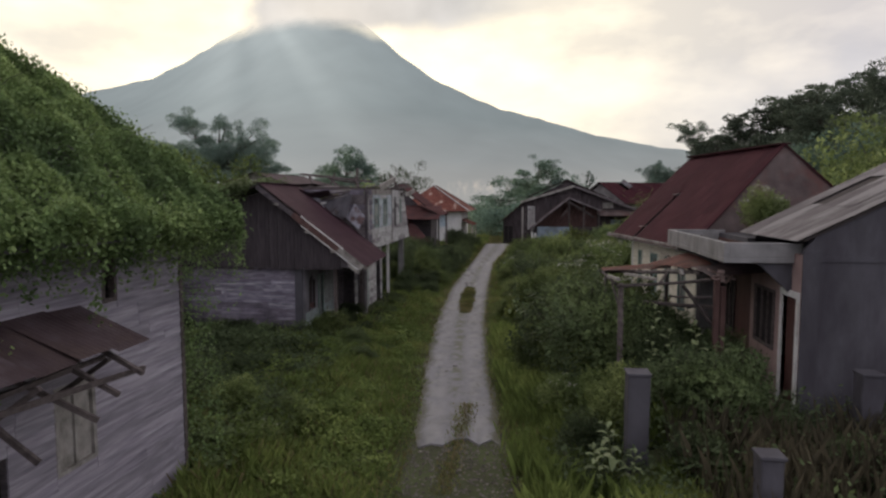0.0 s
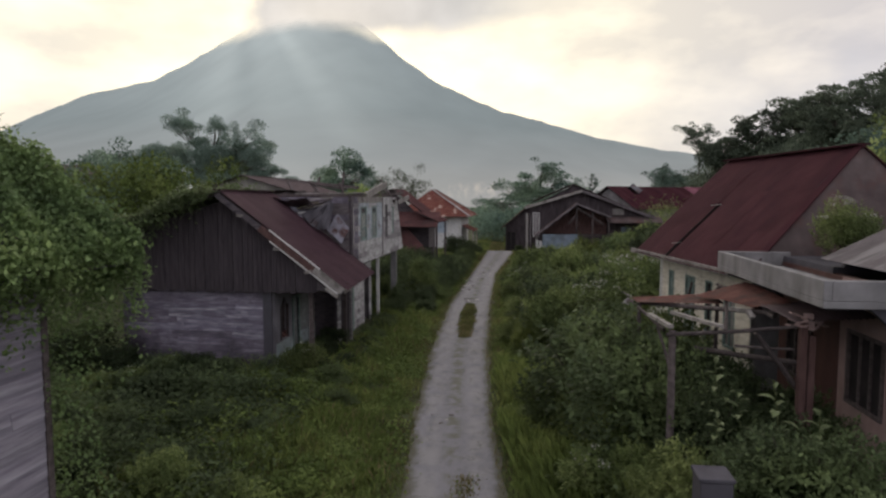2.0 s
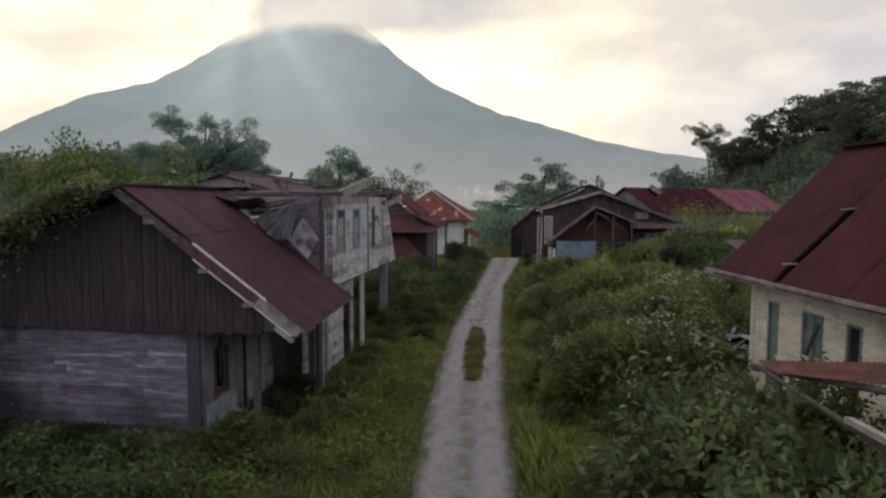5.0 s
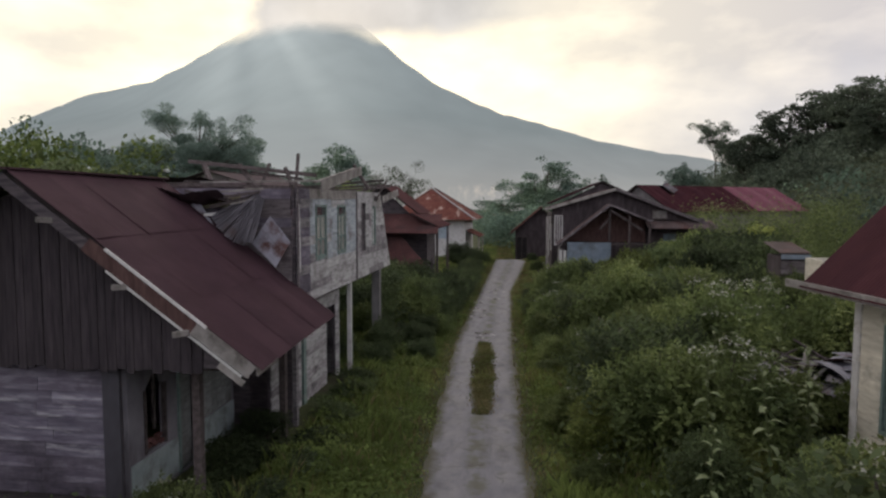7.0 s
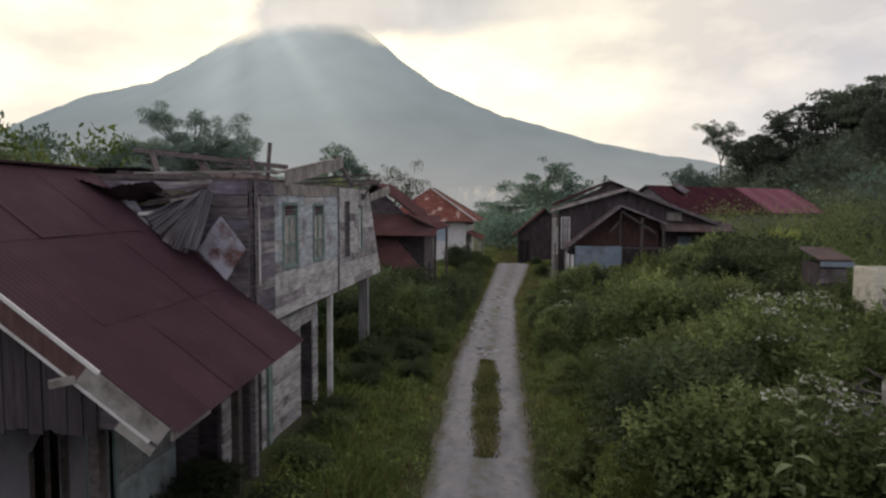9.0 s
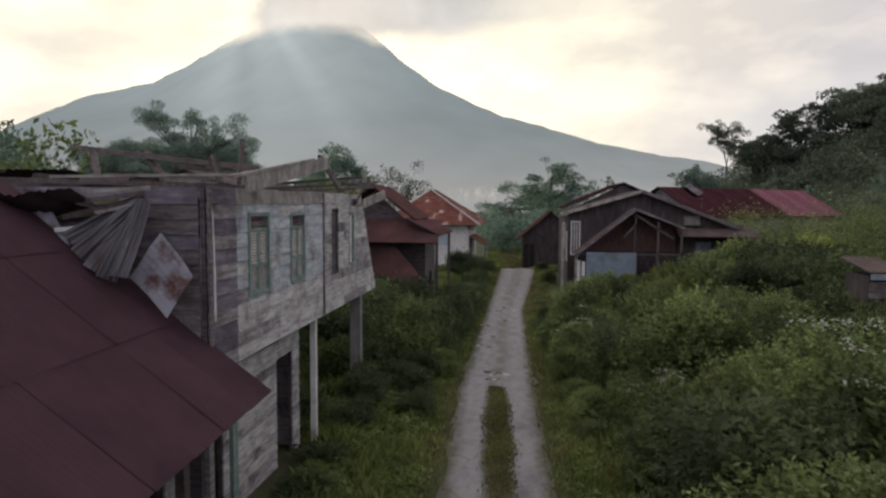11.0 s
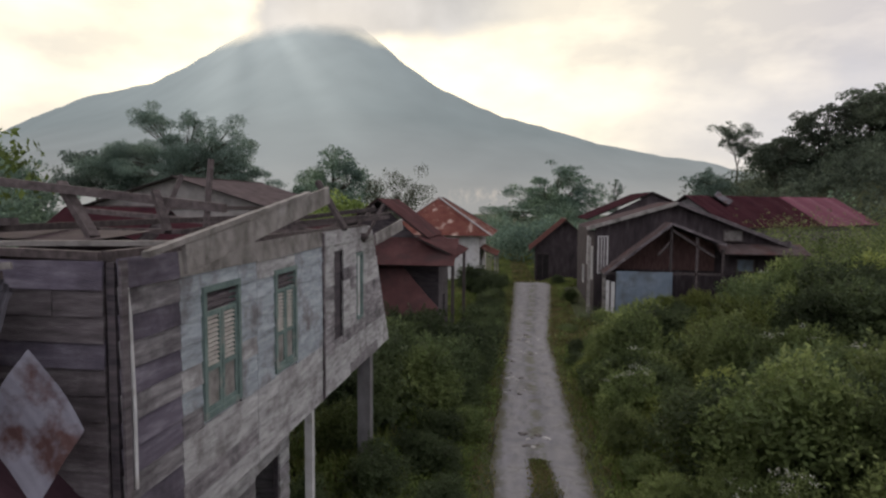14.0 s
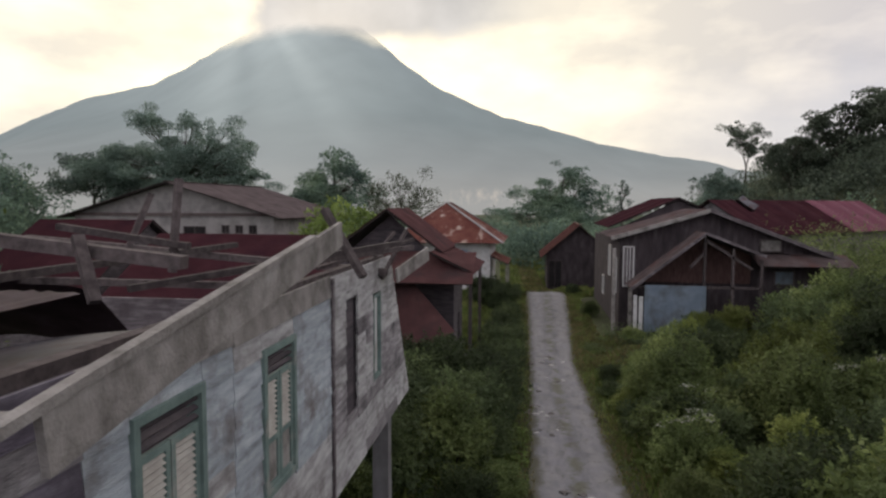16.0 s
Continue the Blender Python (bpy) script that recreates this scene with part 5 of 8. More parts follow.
    loose_sheet(h, [(-8.5, 35.35, 6.62), (-7.2, 35.35, 6.66), (-7.3, 35.3, 6.35), (-8.4, 35.3, 6.28)], M_CEILING_SCRAP, 14, 8, sag=0.06, ripple=0.004, waves=5, seed=15, crumple=0.04, label="yellowish scrap of ceiling board")
    for a, b, w, m in (((-8.05, 34.95, 6.12), (-7.15, 35.05, 6.20), 0.07, M_WHITE_PAINT), ((-7.6, 35.0, 6.72), (-6.5, 35.1, 6.80), 0.06, M_PALE_TIMBER), ((-7.5, 34.95, 6.58), (-6.55, 35.05, 6.72), 0.07, M_TIMBER),
                       ((-7.9, 34.95, 6.32), (-6.7, 35.1, 6.62), 0.08, M_TIMBER), ((-7.3, 34.9, 6.40), (-6.6, 35.05, 6.55), 0.05, M_PALE_TIMBER), ((-8.6, 35.0, 6.75), (-7.4, 35.0, 6.50), 0.06, M_TIMBER)):
        bm = bmesh.new()
        beam(bm, a, b, 0.03, w)
        part("splintered_board", bm, m, h)
    loose_sheet(h, [(-11.8, 36.2, 7.0), (-7.2, 35.7, 6.95), (-7.5, 34.7, 6.75), (-11.2, 33.9, 6.75)], M_RUST_DARK, 30, 14, sag=0.42, ripple=0.02, waves=26, seed=6, crumple=0.10)
    loose_sheet(h, [(-12.8, 36.2, 7.2), (-8.7, 36.0, 7.1), (-7.4, 38.8, 6.95), (-12.2, 39.0, 6.9)], M_RUST_DARK, sag=-0.15, waves=30, seed=7)
    loose_sheet(h, [(-12.6, 39.6, 6.2), (-9.2, 39.8, 6.9), (-9.6, 42.8, 5.6), (-12.6, 43.2, 5.4)], M_RUST_DARK, sag=0.3, waves=26, seed=9)
    loose_sheet(h, [(-9.0, 36.0, 6.2), (-6.4, 36.0, 6.6), (-6.4, 40.5, 6.4), (-9.4, 41.0, 6.0)], M_LILAC_SHEET, sag=0.06, waves=26, seed=11)
    return h


M_LILAC_SHEET = material("dull_lilac_sheet", ((0.3, (0.059, 0.055, 0.064)), (0.7, (0.107, 0.101, 0.115))), 1.6, rough=0.55, metal=0.2, bump=0.12, stain=(0.056, 0.037, 0.035), stain_scale=1.5, stain_at=(0.52, 0.7))
M_CEILING_SCRAP = material("yellowish_board", ((0.3, (0.14, 0.13, 0.08)), (0.7, (0.24, 0.225, 0.15))), 2.0, rough=0.9, bump=0.2, stain=(0.08, 0.07, 0.05), stain_scale=1.5, stain_at=(0.5, 0.7))
M_FLAP = material("blue_grey_rusted_sheet", ((0.3, (0.160, 0.156, 0.184)), (0.7, (0.240, 0.236, 0.275))), 1.6, rough=0.5, metal=0.1, bump=0.1,
                  stain=(0.080, 0.044, 0.041), stain_scale=1.1, stain_at=(0.56, 0.66))
M_GREY_DARK = material("brown_grey_planks", ((0.28, (0.066, 0.056, 0.060)), (0.5, (0.132, 0.114, 0.120)), (0.75, (0.240, 0.216, 0.222))), 2.0, (1, 1, 6), rough=0.9, bump=0.45, bump_scale=18,
                       stain=(0.05, 0.04, 0.042), stain_scale=1.2, stain_at=(0.5, 0.72), vary=0.25)
TALL_HOUSE = tall_house()


# ---------- further houses on the same side ----------
M_BROWN_RED = material("brown_red_sheet", ((0.3, (0.062, 0.030, 0.030)), (0.55, (0.090, 0.044, 0.043)), (0.8, (0.122, 0.064, 0.062))), 1.0, rough=0.75, gloss=0.06, bump=0.12,
                       stain=(0.055, 0.035, 0.035), stain_scale=0.9, stain_at=(0.5, 0.72))


def tiered_house():
    h = thing("house", (-9.0, 64.0, 0.4), "dark house with brown-red roofs in two tiers", "house")
    solid_wall("wall", h, Face("y-", 62.4), -13.0, -6.6, 0.4, 4.6, M_DARK_WOOD, 0.1)
    solid_wall("wall", h, Face("x+", -6.6), 62.5, 66.2, 0.4, 4.6, M_GREY_DARK, 0.1, [(64.0, 65.0, 0.4, 2.4)])
    solid_wall("wall", h, Face("x-", -13.0), 62.5, 66.2, 0.4, 4.6, M_DARK_WOOD, 0.1)
    solid_wall("wall", h, Face("y+", 66.2), -13.0, -6.6, 0.4, 4.6, M_DARK_WOOD, 0.1)
    bm = bmesh.new()
    prism(bm, [(-12.8, 62.35, 4.6), (-6.7, 62.35, 4.6), (-9.6, 62.35, 7.3)], (0, 0.08, 0))
    part("gable", bm, M_DARK_WOOD, h)
    d = Vector((2.6, 0, -1.95))
    roof_slope(h, (-9.6, 61.4, 7.6), (0, 1, 0), d, 5.2, d.length, M_BROWN_RED, seed=51, one=True)
    roof_slope(h, (-9.6, 66.6, 7.6), (0, -1, 0), (-4.0, 0, -2.9), 5.2, 4.9, M_BROWN_RED, seed=52, one=True)
    d = Vector((2.0, 0, -0.95))
    roof_slope(h, (-7.45, 60.6, 5.72), (0, 1, 0), d, 6.0, d.length, M_BROWN_RED, seed=53, one=True)
    d = Vector((0, -2.3, -1.2))
    roof_slope(h, (-12.6, 62.1, 5.62), (1, 0, 0), d, 7.1, d.length, M_BROWN_RED, seed=54, one=True, name="lower_roof")
    # fallen front roof
    loose_sheet(h, [(-10.2, 60.9, 4.35), (-8.2, 60.6, 4.35), (-6.2, 59.6, 2.4), (-8.4, 59.0, 1.3)], M_BROWN_RED, sag=0.15, waves=24, seed=13, name="fallen_roof")
    for y in (60.8, 66.2):
        bm = bmesh.new()
        box(bm, -5.75, -5.6, y - 0.08, y + 0.08, 0.2, 4.75)
        part("post", bm, M_TIMBER, h)


tiered_house()


def rusty_house():
    h = thing("house", (-10.0, 92.0, -0.4), "white-walled house under a streaked rusty hipped roof", "house")
    f = Face("y-", 88.0)
    hl = [(-9.6, -8.4, 2.4, 3.9)]
    solid_wall("wall", h, f, -14.0, -6.5, -0.5, 4.7, M_WHITE_PAINT, 0.15, hl)
    plain_window(h, f, -9.5, -8.5, 2.5, 3.8, M_BLUE_SHEET, bars=2, pane=M_BLUE_SHEET)
    solid_wall("wall", h, Face("x+", -6.5), 88.15, 97.0, -0.5, 4.7, M_WHITE_PAINT, 0.15, [(90.0, 91.2, -0.4, 2.0)])
    solid_wall("wall", h, Face("x-", -14.0), 88.15, 97.0, -0.5, 4.7, M_WHITE_PAINT, 0.15)
    solid_wall("wall", h, Face("y+", 97.0), -13.85, -6.65, -0.5, 4.7, M_WHITE_PAINT, 0.15)
    # hipped roof: four corrugated planes
    x0, x1, y0, y1, ze, zr = -15.4, -5.3, 86.8, 98.2, 4.5, 7.95
    ra, rb = Vector((-10.7, 91.0, zr)), Vector((-10.7, 94.2, zr))
    c = [Vector((x0, y0, ze)), Vector((x1, y0, ze)), Vector((x1, y1, ze)), Vector((x0, y1, ze))]
    for tri, wv in (((c[0], c[1], ra, ra), 90), ((c[1], c[2], rb, ra), 100), ((c[2], c[3], rb, rb), 90), ((c[3], c[0], ra, rb), 100)):
        bm = bmesh.new()
        n, k = wv * 3, 6
        rows = []
        e = (tri[1] - tri[0]).normalized()
        nr = (tri[1] - tri[0]).cross(tri[3] - tri[0]).normalized()
        for j in range(k + 1):
            a, b = tri[0].lerp(tri[3], j / k), tri[1].lerp(tri[2], j / k)
            rows.append([bm.verts.new(a.lerp(b, i / n) + nr * 0.02 * math.cos(2 * math.pi * (a.lerp(b, i / n) - tri[0]).dot(e) / 0.11)) for i in range(n + 1)])
        for j in range(k):
            for i in range(n):
                bm.faces.new((rows[j][i], rows[j][i + 1], rows[j + 1][i + 1], rows[j + 1][i]))
        part("roof", bm, M_RUST_ROOF, h)
    for a, b in ((c[0], ra), (c[1], ra), (c[2], rb), (c[3], rb), (ra, rb)):
        bm = bmesh.new()
        beam(bm, a + Vector((0, 0, 0.03)), b + Vector((0, 0, 0.05)), 0.30, 0.05)
        part("ridge_cap", bm, M_PALE_SHEET, h)
    # side porch
    roof_slope(h, (-6.5, 88.5, 3.3), (0, 1, 0), (1.6, 0, -0.7), 6.0, 1.75, M_RUST_ROOF, seed=57, one=True, name="porch_roof")
    for y in (88.7, 94.2):
        bm = bmesh.new()
        box(bm, -5.15, -5.0, y, y + 0.15, -0.5, 2.65)
        part("post", bm, M_PALE_TIMBER, h)


rusty_house()


def gabled_block(base, x0, x1, y0, y1, z0, ze, zr, wall, roof, label, over=0.7, turn=0.0, holes=(), name="house", pane=None):
    """A plain house whose gable looks down the lane: walls, gables, two roof slopes."""
    h = thing(name, base, label, "house", turn=turn)
    xm = (x0 + x1) / 2
    solid_wall("wall", h, Face("y-", y0), x0, x1, z0, ze, wall, 0.15, holes)
    for q in holes:
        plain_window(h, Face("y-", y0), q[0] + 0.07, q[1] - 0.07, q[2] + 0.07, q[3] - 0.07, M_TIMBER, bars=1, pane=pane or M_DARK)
    solid_wall("wall", h, Face("y+", y1), x0, x1, z0, ze, wall, 0.15)
    solid_wall("wall", h, Face("x+", x1), y0 + 0.15, y1 - 0.15, z0, ze, wall, 0.15)
    solid_wall("wall", h, Face("x-", x0), y0 + 0.15, y1 - 0.15, z0, ze, wall, 0.15)
    for y, d in ((y0, 0.12), (y1, -0.12)):
        bm = bmesh.new()
        prism(bm, [(x0, y, ze), (x1, y, ze), (xm, y, zr - 0.12)], (0, d, 0))
        part("gable", bm, wall, h)
    s = (zr - ze) / (xm - x0)
    for sx, u, y in ((1, (0, 1, 0), y0 - over), (-1, (0, -1, 0), y1 + over)):
        d = Vector((sx * (x1 - xm + over), 0, -s * (x1 - xm + over)))
        roof_slope(h, (xm, y, zr), u, d, y1 - y0 + 2 * over, d.length, roof, seed=60 + sx, one=True)
    bm = bmesh.new()
    beam(bm, (xm, y0 - over, zr + 0.05), (xm, y1 + over, zr + 0.05), 0.35, 0.05)
    part("ridge_cap", bm, roof, h)
    return h


M_BEIGE = material("beige_render", ((0.3, (0.19, 0.175, 0.17)), (0.7, (0.30, 0.28, 0.27))), 1.0, rough=0.9, bump=0.15, stain=(0.12, 0.11, 0.11), stain_scale=0.6, stain_at=(0.5, 0.75))
M_BROWN_ROOF = material("grey_brown_roof", ((0.3, (0.07, 0.055, 0.055)), (0.7, (0.14, 0.11, 0.105))), 1.0, rough=0.8, gloss=0.06, bump=0.2)
hall = gabled_block((-33.4, 90, 0.4), -42.0, -24.0, 83.0, 100.0, 0.4, 6.9, 9.6, M_BEIGE, M_BROWN_ROOF, "large beige rendered hall with brown gabled roof", 1.0, 0.0,
                    [(-32.0, -30.0, 5.2, 5.9), (-28.6, -27.9, 5.3, 6.0), (-27.4, -26.7, 5.3, 6.0), (-26.2, -25.5, 5.3, 6.0)])
bm = bmesh.new()
box(bm, -42.2, -23.8, 82.85, 82.99, 6.75, 7.0)
part("cornice", bm, M_BROWN_ROOF, hall)
bm = bmesh.new()
box(bm, -25.4, -24.0, 82.2, 83.0, 4.2, 4.4)
part("balcony", bm, M_BEIGE, hall)


def long_roof_house(x0, x1, y0, zr, ze, label, seed):
    """A low house whose long roof slope faces down the lane."""
    h = thing("house", ((x0 + x1) / 2, y0 + 3.5, 0.4), label, "house")
    solid_wall("wall", h, Face("y-", y0), x0 + 0.4, x1 - 0.4, 0.4, ze + 0.3, M_GREY_DARK, 0.12)
    solid_wall("wall", h, Face("y+", y0 + 7), x0 + 0.4, x1 - 0.4, 0.4, ze + 0.3, M_GREY_DARK, 0.12)
    for sd, x in (("x-", x0 + 0.4), ("x+", x1 - 0.4)):
        solid_wall("wall", h, Face(sd, x), y0 + 0.12, y0 + 6.88, 0.4, ze + 0.3, M_GREY_DARK, 0.12)
        bm = bmesh.new()
        prism(bm, [(x, y0, ze + 0.3), (x, y0 + 7, ze + 0.3), (x, y0 + 3.5, zr - 0.1)], (0.12 if sd == "x-" else -0.12, 0, 0))
        part("gable", bm, M_GREY_DARK, h)
    d = Vector((0, -4.2, ze - zr))
    roof_slope(h, (x0, y0 + 3.5, zr), (1, 0, 0), d, x1 - x0, d.length, M_RED_ROOF, seed=seed, one=True)
    d = Vector((0, 4.2, ze - zr))
    roof_slope(h, (x1, y0 + 3.5, zr), (-1, 0, 0), d, x1 - x0, d.length, M_RED_ROOF, seed=seed + 1, one=True)
    return h


long_roof_house(-24.6, -19.2, 55.0, 7.1, 4.6, "low house with long maroon sheet roof", 71)
long_roof_house(-18.6, -10.6, 54.5, 6.55, 4.2, "low house with wide maroon sheet roof", 73)
gabled_block((-51.0, 75, 0.4), -54.0, -48.6, 70.0, 80.0, 0.4, 9.6, 10.6, M_GREY_DARK, M_BROWN_ROOF, "tall dark house among trees", 0.3)


# ---------- grey house with the concrete canopy ----------
def grey_house():
    h = thing("house", (11.5, 23.5, 0.9), "grey rendered house with faded pink front and concrete canopy", "house")
    f = Face("x-", 8.7)
    holes = [(19.55, 20.4, 1.1, 4.05), (20.9, 22.3, 2.5, 4.05), (24.0, 25.4, 2.3, 4.0)]
    solid_wall("wall", h, f, 19.4, 22.7, 0.7, 5.1, M_PINK, 0.18, holes[:2])
    # this stretch is dark brown to carry the deep shade behind the porch
    solid_wall("wall", h, f, 22.7, 26.0, 0.7, 5.1, M_BROWN_DOOR, 0.18, holes[2:], "wall coloured dark brown for deep porch shade")
    g = Face("y-", 19.35)
    solid_wall("wall", h, g, 8.72, 16.5, 0.7, 5.2, M_RENDER, 0.18)
    bm = bmesh.new()
    prism(bm, [(8.72, 19.35, 5.2), (16.5, 19.35, 5.2), (16.5, 19.35, 6.0), (13.2, 19.35, 7.68), (8.95, 19.35, 5.52)], (0, 0.18, 0))
    part("gable", bm, M_RENDER, h)
    bm = bmesh.new()
    g.box(bm, 8.70, 16.5, 0.0, 0.03, 4.95, 5.07)
    part("string_course", bm, M_RENDER, h)
    bm = bmesh.new()
    g.box(bm, 8.68, 9.05, 0.0, 0.05, 0.7, 5.2)
    part("pier", bm, M_RENDER, h)
    solid_wall("wall", h, Face("y+", 26.0), 8.72, 16.5, 0.7, 5.1, M_RENDER, 0.18)
    solid_wall("wall", h, Face("x+", 16.5), 19.6, 25.8, 0.7, 5.1, M_RENDER, 0.18)
    dr = solid_wall("door_frame", h, f, 19.43, 20.5, 0.75, 4.2, M_WHITE_PAINT, 0.15, [(19.55, 20.4, 0.8, 4.05)], "white door frame", -0.05)
    bm = bmesh.new()
    f.box(bm, 19.55, 20.4, -0.14, -0.09, 1.1, 4.05)
    part("door", bm, M_BROWN_DOOR, dr)
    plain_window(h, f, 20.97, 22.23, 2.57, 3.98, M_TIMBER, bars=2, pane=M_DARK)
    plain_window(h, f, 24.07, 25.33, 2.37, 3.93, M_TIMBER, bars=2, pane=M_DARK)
    # concrete canopy
    bm = bmesh.new()
    box(bm, 7.1, 8.9, 19.85, 26.1, 4.85, 4.98)
    box(bm, 7.1, 7.24, 19.85, 26.1, 4.98, 5.34)
    box(bm, 7.24, 8.9, 19.85, 19.99, 4.98, 5.34)
    box(bm, 7.24, 8.9, 25.96, 26.1, 4.98, 5.34)
    bmesh.ops.bevel(bm, geom=[e for e in bm.edges], offset=0.012, segments=1, affect="EDGES")
    part("canopy", bm, M_PALE_RENDER, h, "stained concrete canopy slab")
    for y in (20.0, 25.9):
        bm = bmesh.new()
        prism(bm, [(8.7, y - 0.06, 4.1), (8.7, y - 0.06, 4.85), (7.9, y - 0.06, 4.85)], (0, 0.12, 0))
        part("bracket", bm, M_RENDER, h)
    # roof: pale sheets, rising away from the lane
    d = Vector((-4.6, 0, -2.35))
    roof_slope(h, (13.2, 23.3, 7.80), (0, -1, 0), d, 4.05, d.length, M_WORN_SHEET, sw=0.82, sl=1.8, seed=81, skip={(3, 1)})
    bm = bmesh.new()
    box(bm, 8.72, 16.4, 23.2, 26.0, 5.1, 5.24)
    part("flat_roof", bm, M_RENDER, h)
    bm = bmesh.new()
    prism(bm, [(8.9, 23.2, 5.24), (16.4, 23.2, 5.24), (16.4, 23.2, 6.0), (13.2, 23.2, 7.6), (8.95, 23.2, 5.45)], (0, -0.12, 0))
    part("gable", bm, M_RENDER, h)
    d = Vector((3.8, 0, -1.9))
    roof_slope(h, (13.2, 19.25, 7.80), (0, 1, 0), d, 4.05, d.length, M_OLD_SHEET, seed=82, one=True)


grey_house()


M_RUST_RED = material("rust_red_sheet", ((0.3, (0.060, 0.026, 0.023)), (0.55, (0.105, 0.045, 0.038)), (0.8, (0.155, 0.085, 0.072))), 2.4, rough=0.75, gloss=0.06, bump=0.2,
                      stain=(0.05, 0.035, 0.033), stain_scale=1.6, stain_at=(0.5, 0.66))


def stick_arbour():
    """A collapsed porch of poles and a scrap of roof in front of the grey house."""
    a = thing("porch", (6.0, 23.0, 0.8), "collapsed timber porch of leaning poles with rusty scrap roof", "porch")
    poles = [((4.85, 21.1, 0.3), (4.87, 21.05, 4.15), 0.17), ((5.05, 26.3, 0.5), (5.1, 26.2, 3.9), 0.13), ((7.0, 25.9, 0.7), (7.05, 25.8, 4.4), 0.12),
             ((4.75, 21.0, 4.08), (7.5, 21.25, 4.28), 0.09), ((4.9, 26.9, 3.80), (7.25, 22.3, 4.34), 0.13), ((4.82, 21.6, 4.05), (5.0, 26.8, 3.80), 0.09), ((7.1, 22.0, 4.3), (7.2, 26.4, 4.4), 0.10),
             ((5.9, 23.4, 3.28), (7.4, 21.3, 3.52), 0.13), ((7.45, 21.35, 2.85), (6.5, 21.3, 4.1), 0.12), ((4.95, 21.15, 3.0), (4.75, 21.9, 4.05), 0.07), ((5.9, 21.2, 4.15), (6.9, 24.6, 4.3), 0.09),
             ((6.3, 21.9, 3.7), (7.3, 21.5, 3.75), 0.06)]
    for p, q, w in poles:
        bm = bmesh.new()
        limb(bm, [p, Vector(p).lerp(Vector(q), 0.5) + Vector((0.03, 0.02, -0.02)), q], w * 0.5, w * 0.42, 7)
        part("pole", bm, M_TIMBER, a)
    # broad rotten post of boards, with scraps on its head
    for x0, w, z1 in ((7.28, 0.13, 4.35), (7.44, 0.12, 4.1)):
        bm = bmesh.new()
        box(bm, x0, x0 + w, 21.12, 21.26, 0.6, z1)
        part("post_board", bm, M_RED_BOARD, a, "reddish rotten board")
    # worn rafters, grey-white on top
    for p, q in (((4.84, 23.4, 4.06), (4.76, 20.7, 4.30)), ((5.30, 23.1, 4.16), (5.72, 20.85, 4.30)), ((6.40, 22.6, 4.36), (6.62, 22.1, 4.40)), ((6.62, 22.1, 4.40), (6.66, 21.95, 4.28))):
        bm = bmesh.new()
        beam(bm, p, q, 0.10, 0.07)
        part("rafter", bm, M_PALE_TIMBER, a, "bleached rafter")
    loose_sheet(a, [(5.0, 26.9, 3.92), (6.9, 25.6, 4.26), (6.7, 23.9, 4.26), (5.05, 26.0, 3.92)], M_RUST_RED, sag=0.03, waves=24, seed=21, label="rusty scrap roof sheets")
    loose_sheet(a, [(6.3, 25.3, 4.24), (7.5, 25.0, 4.66), (7.55, 22.3, 4.58), (6.9, 22.6, 4.40)], M_RUST_RED, sag=-0.04, waves=16, seed=22)
    loose_sheet(a, [(7.0, 22.6, 4.44), (8.6, 22.8, 4.62), (8.6, 21.0, 4.50), (7.2, 21.2, 4.36)], M_RUST_DARK, sag=-0.05, waves=14, seed=23)
    bm = bmesh.new()
    r2 = random.Random(12)
    for _ in range(14):
        c = Vector((r2.uniform(7.25, 7.75), r2.uniform(21.0, 21.5), r2.uniform(4.2, 4.48)))
        d = Vector((r2.uniform(-1, 1), r2.uniform(-1, 1), r2.uniform(-0.4, 0.4))).normalized() * r2.uniform(0.1, 0.2)
        beam(bm, c - d, c + d, r2.uniform(0.08, 0.18), 0.025)
    part("tile_scraps", bm, M_PINK, a, "heap of reddish roof scraps")


stick_arbour()


def gate_pillar(x, y, z0, z1, w, seed):
    p = thing("gate_pillar", (x, y, z0), "weathered square concrete gate pillar in the weeds", "pillar", "gate pillars")
    bm = bmesh.new()
    box(bm, x - w / 2, x + w / 2, y - w / 2, y + w / 2, z0, z1 - 0.06)
    bmesh.ops.subdivide_edges(bm, edges=list(bm.edges), cuts=3, use_grid_fill=True)
    bmesh.ops.bevel(bm, geom=[e for e in bm.edges if e.calc_face_angle(0) > 1.0], offset=0.02, segments=1, affect="EDGES")
    for v in bm.verts:
        v.co += Vector((noise.noise(v.co * 3 + Vector((seed, 0, 0))), noise.noise(v.co * 3 + Vector((0, seed, 0))), 0)) * 0.035
    part("shaft", bm, M_RENDER, p)
    bm = bmesh.new()
    box(bm, x - w / 2 - 0.03, x + w / 2 + 0.03, y - w / 2 - 0.03, y + w / 2 + 0.03, z1 - 0.06, z1)
    bmesh.ops.bevel(bm, geom=list(bm.edges), offset=0.012, segments=1, affect="EDGES")
    part("cap", bm, M_RENDER, p)


gate_pillar(4.82, 17.9, 0.0, 2.65, 0.46, 1)
gate_pillar(6.2, 14.1, 0.6, 2.45, 0.35, 4)
gate_pillar(9.65, 18.2, 0.8, 2.72, 0.42, 7)


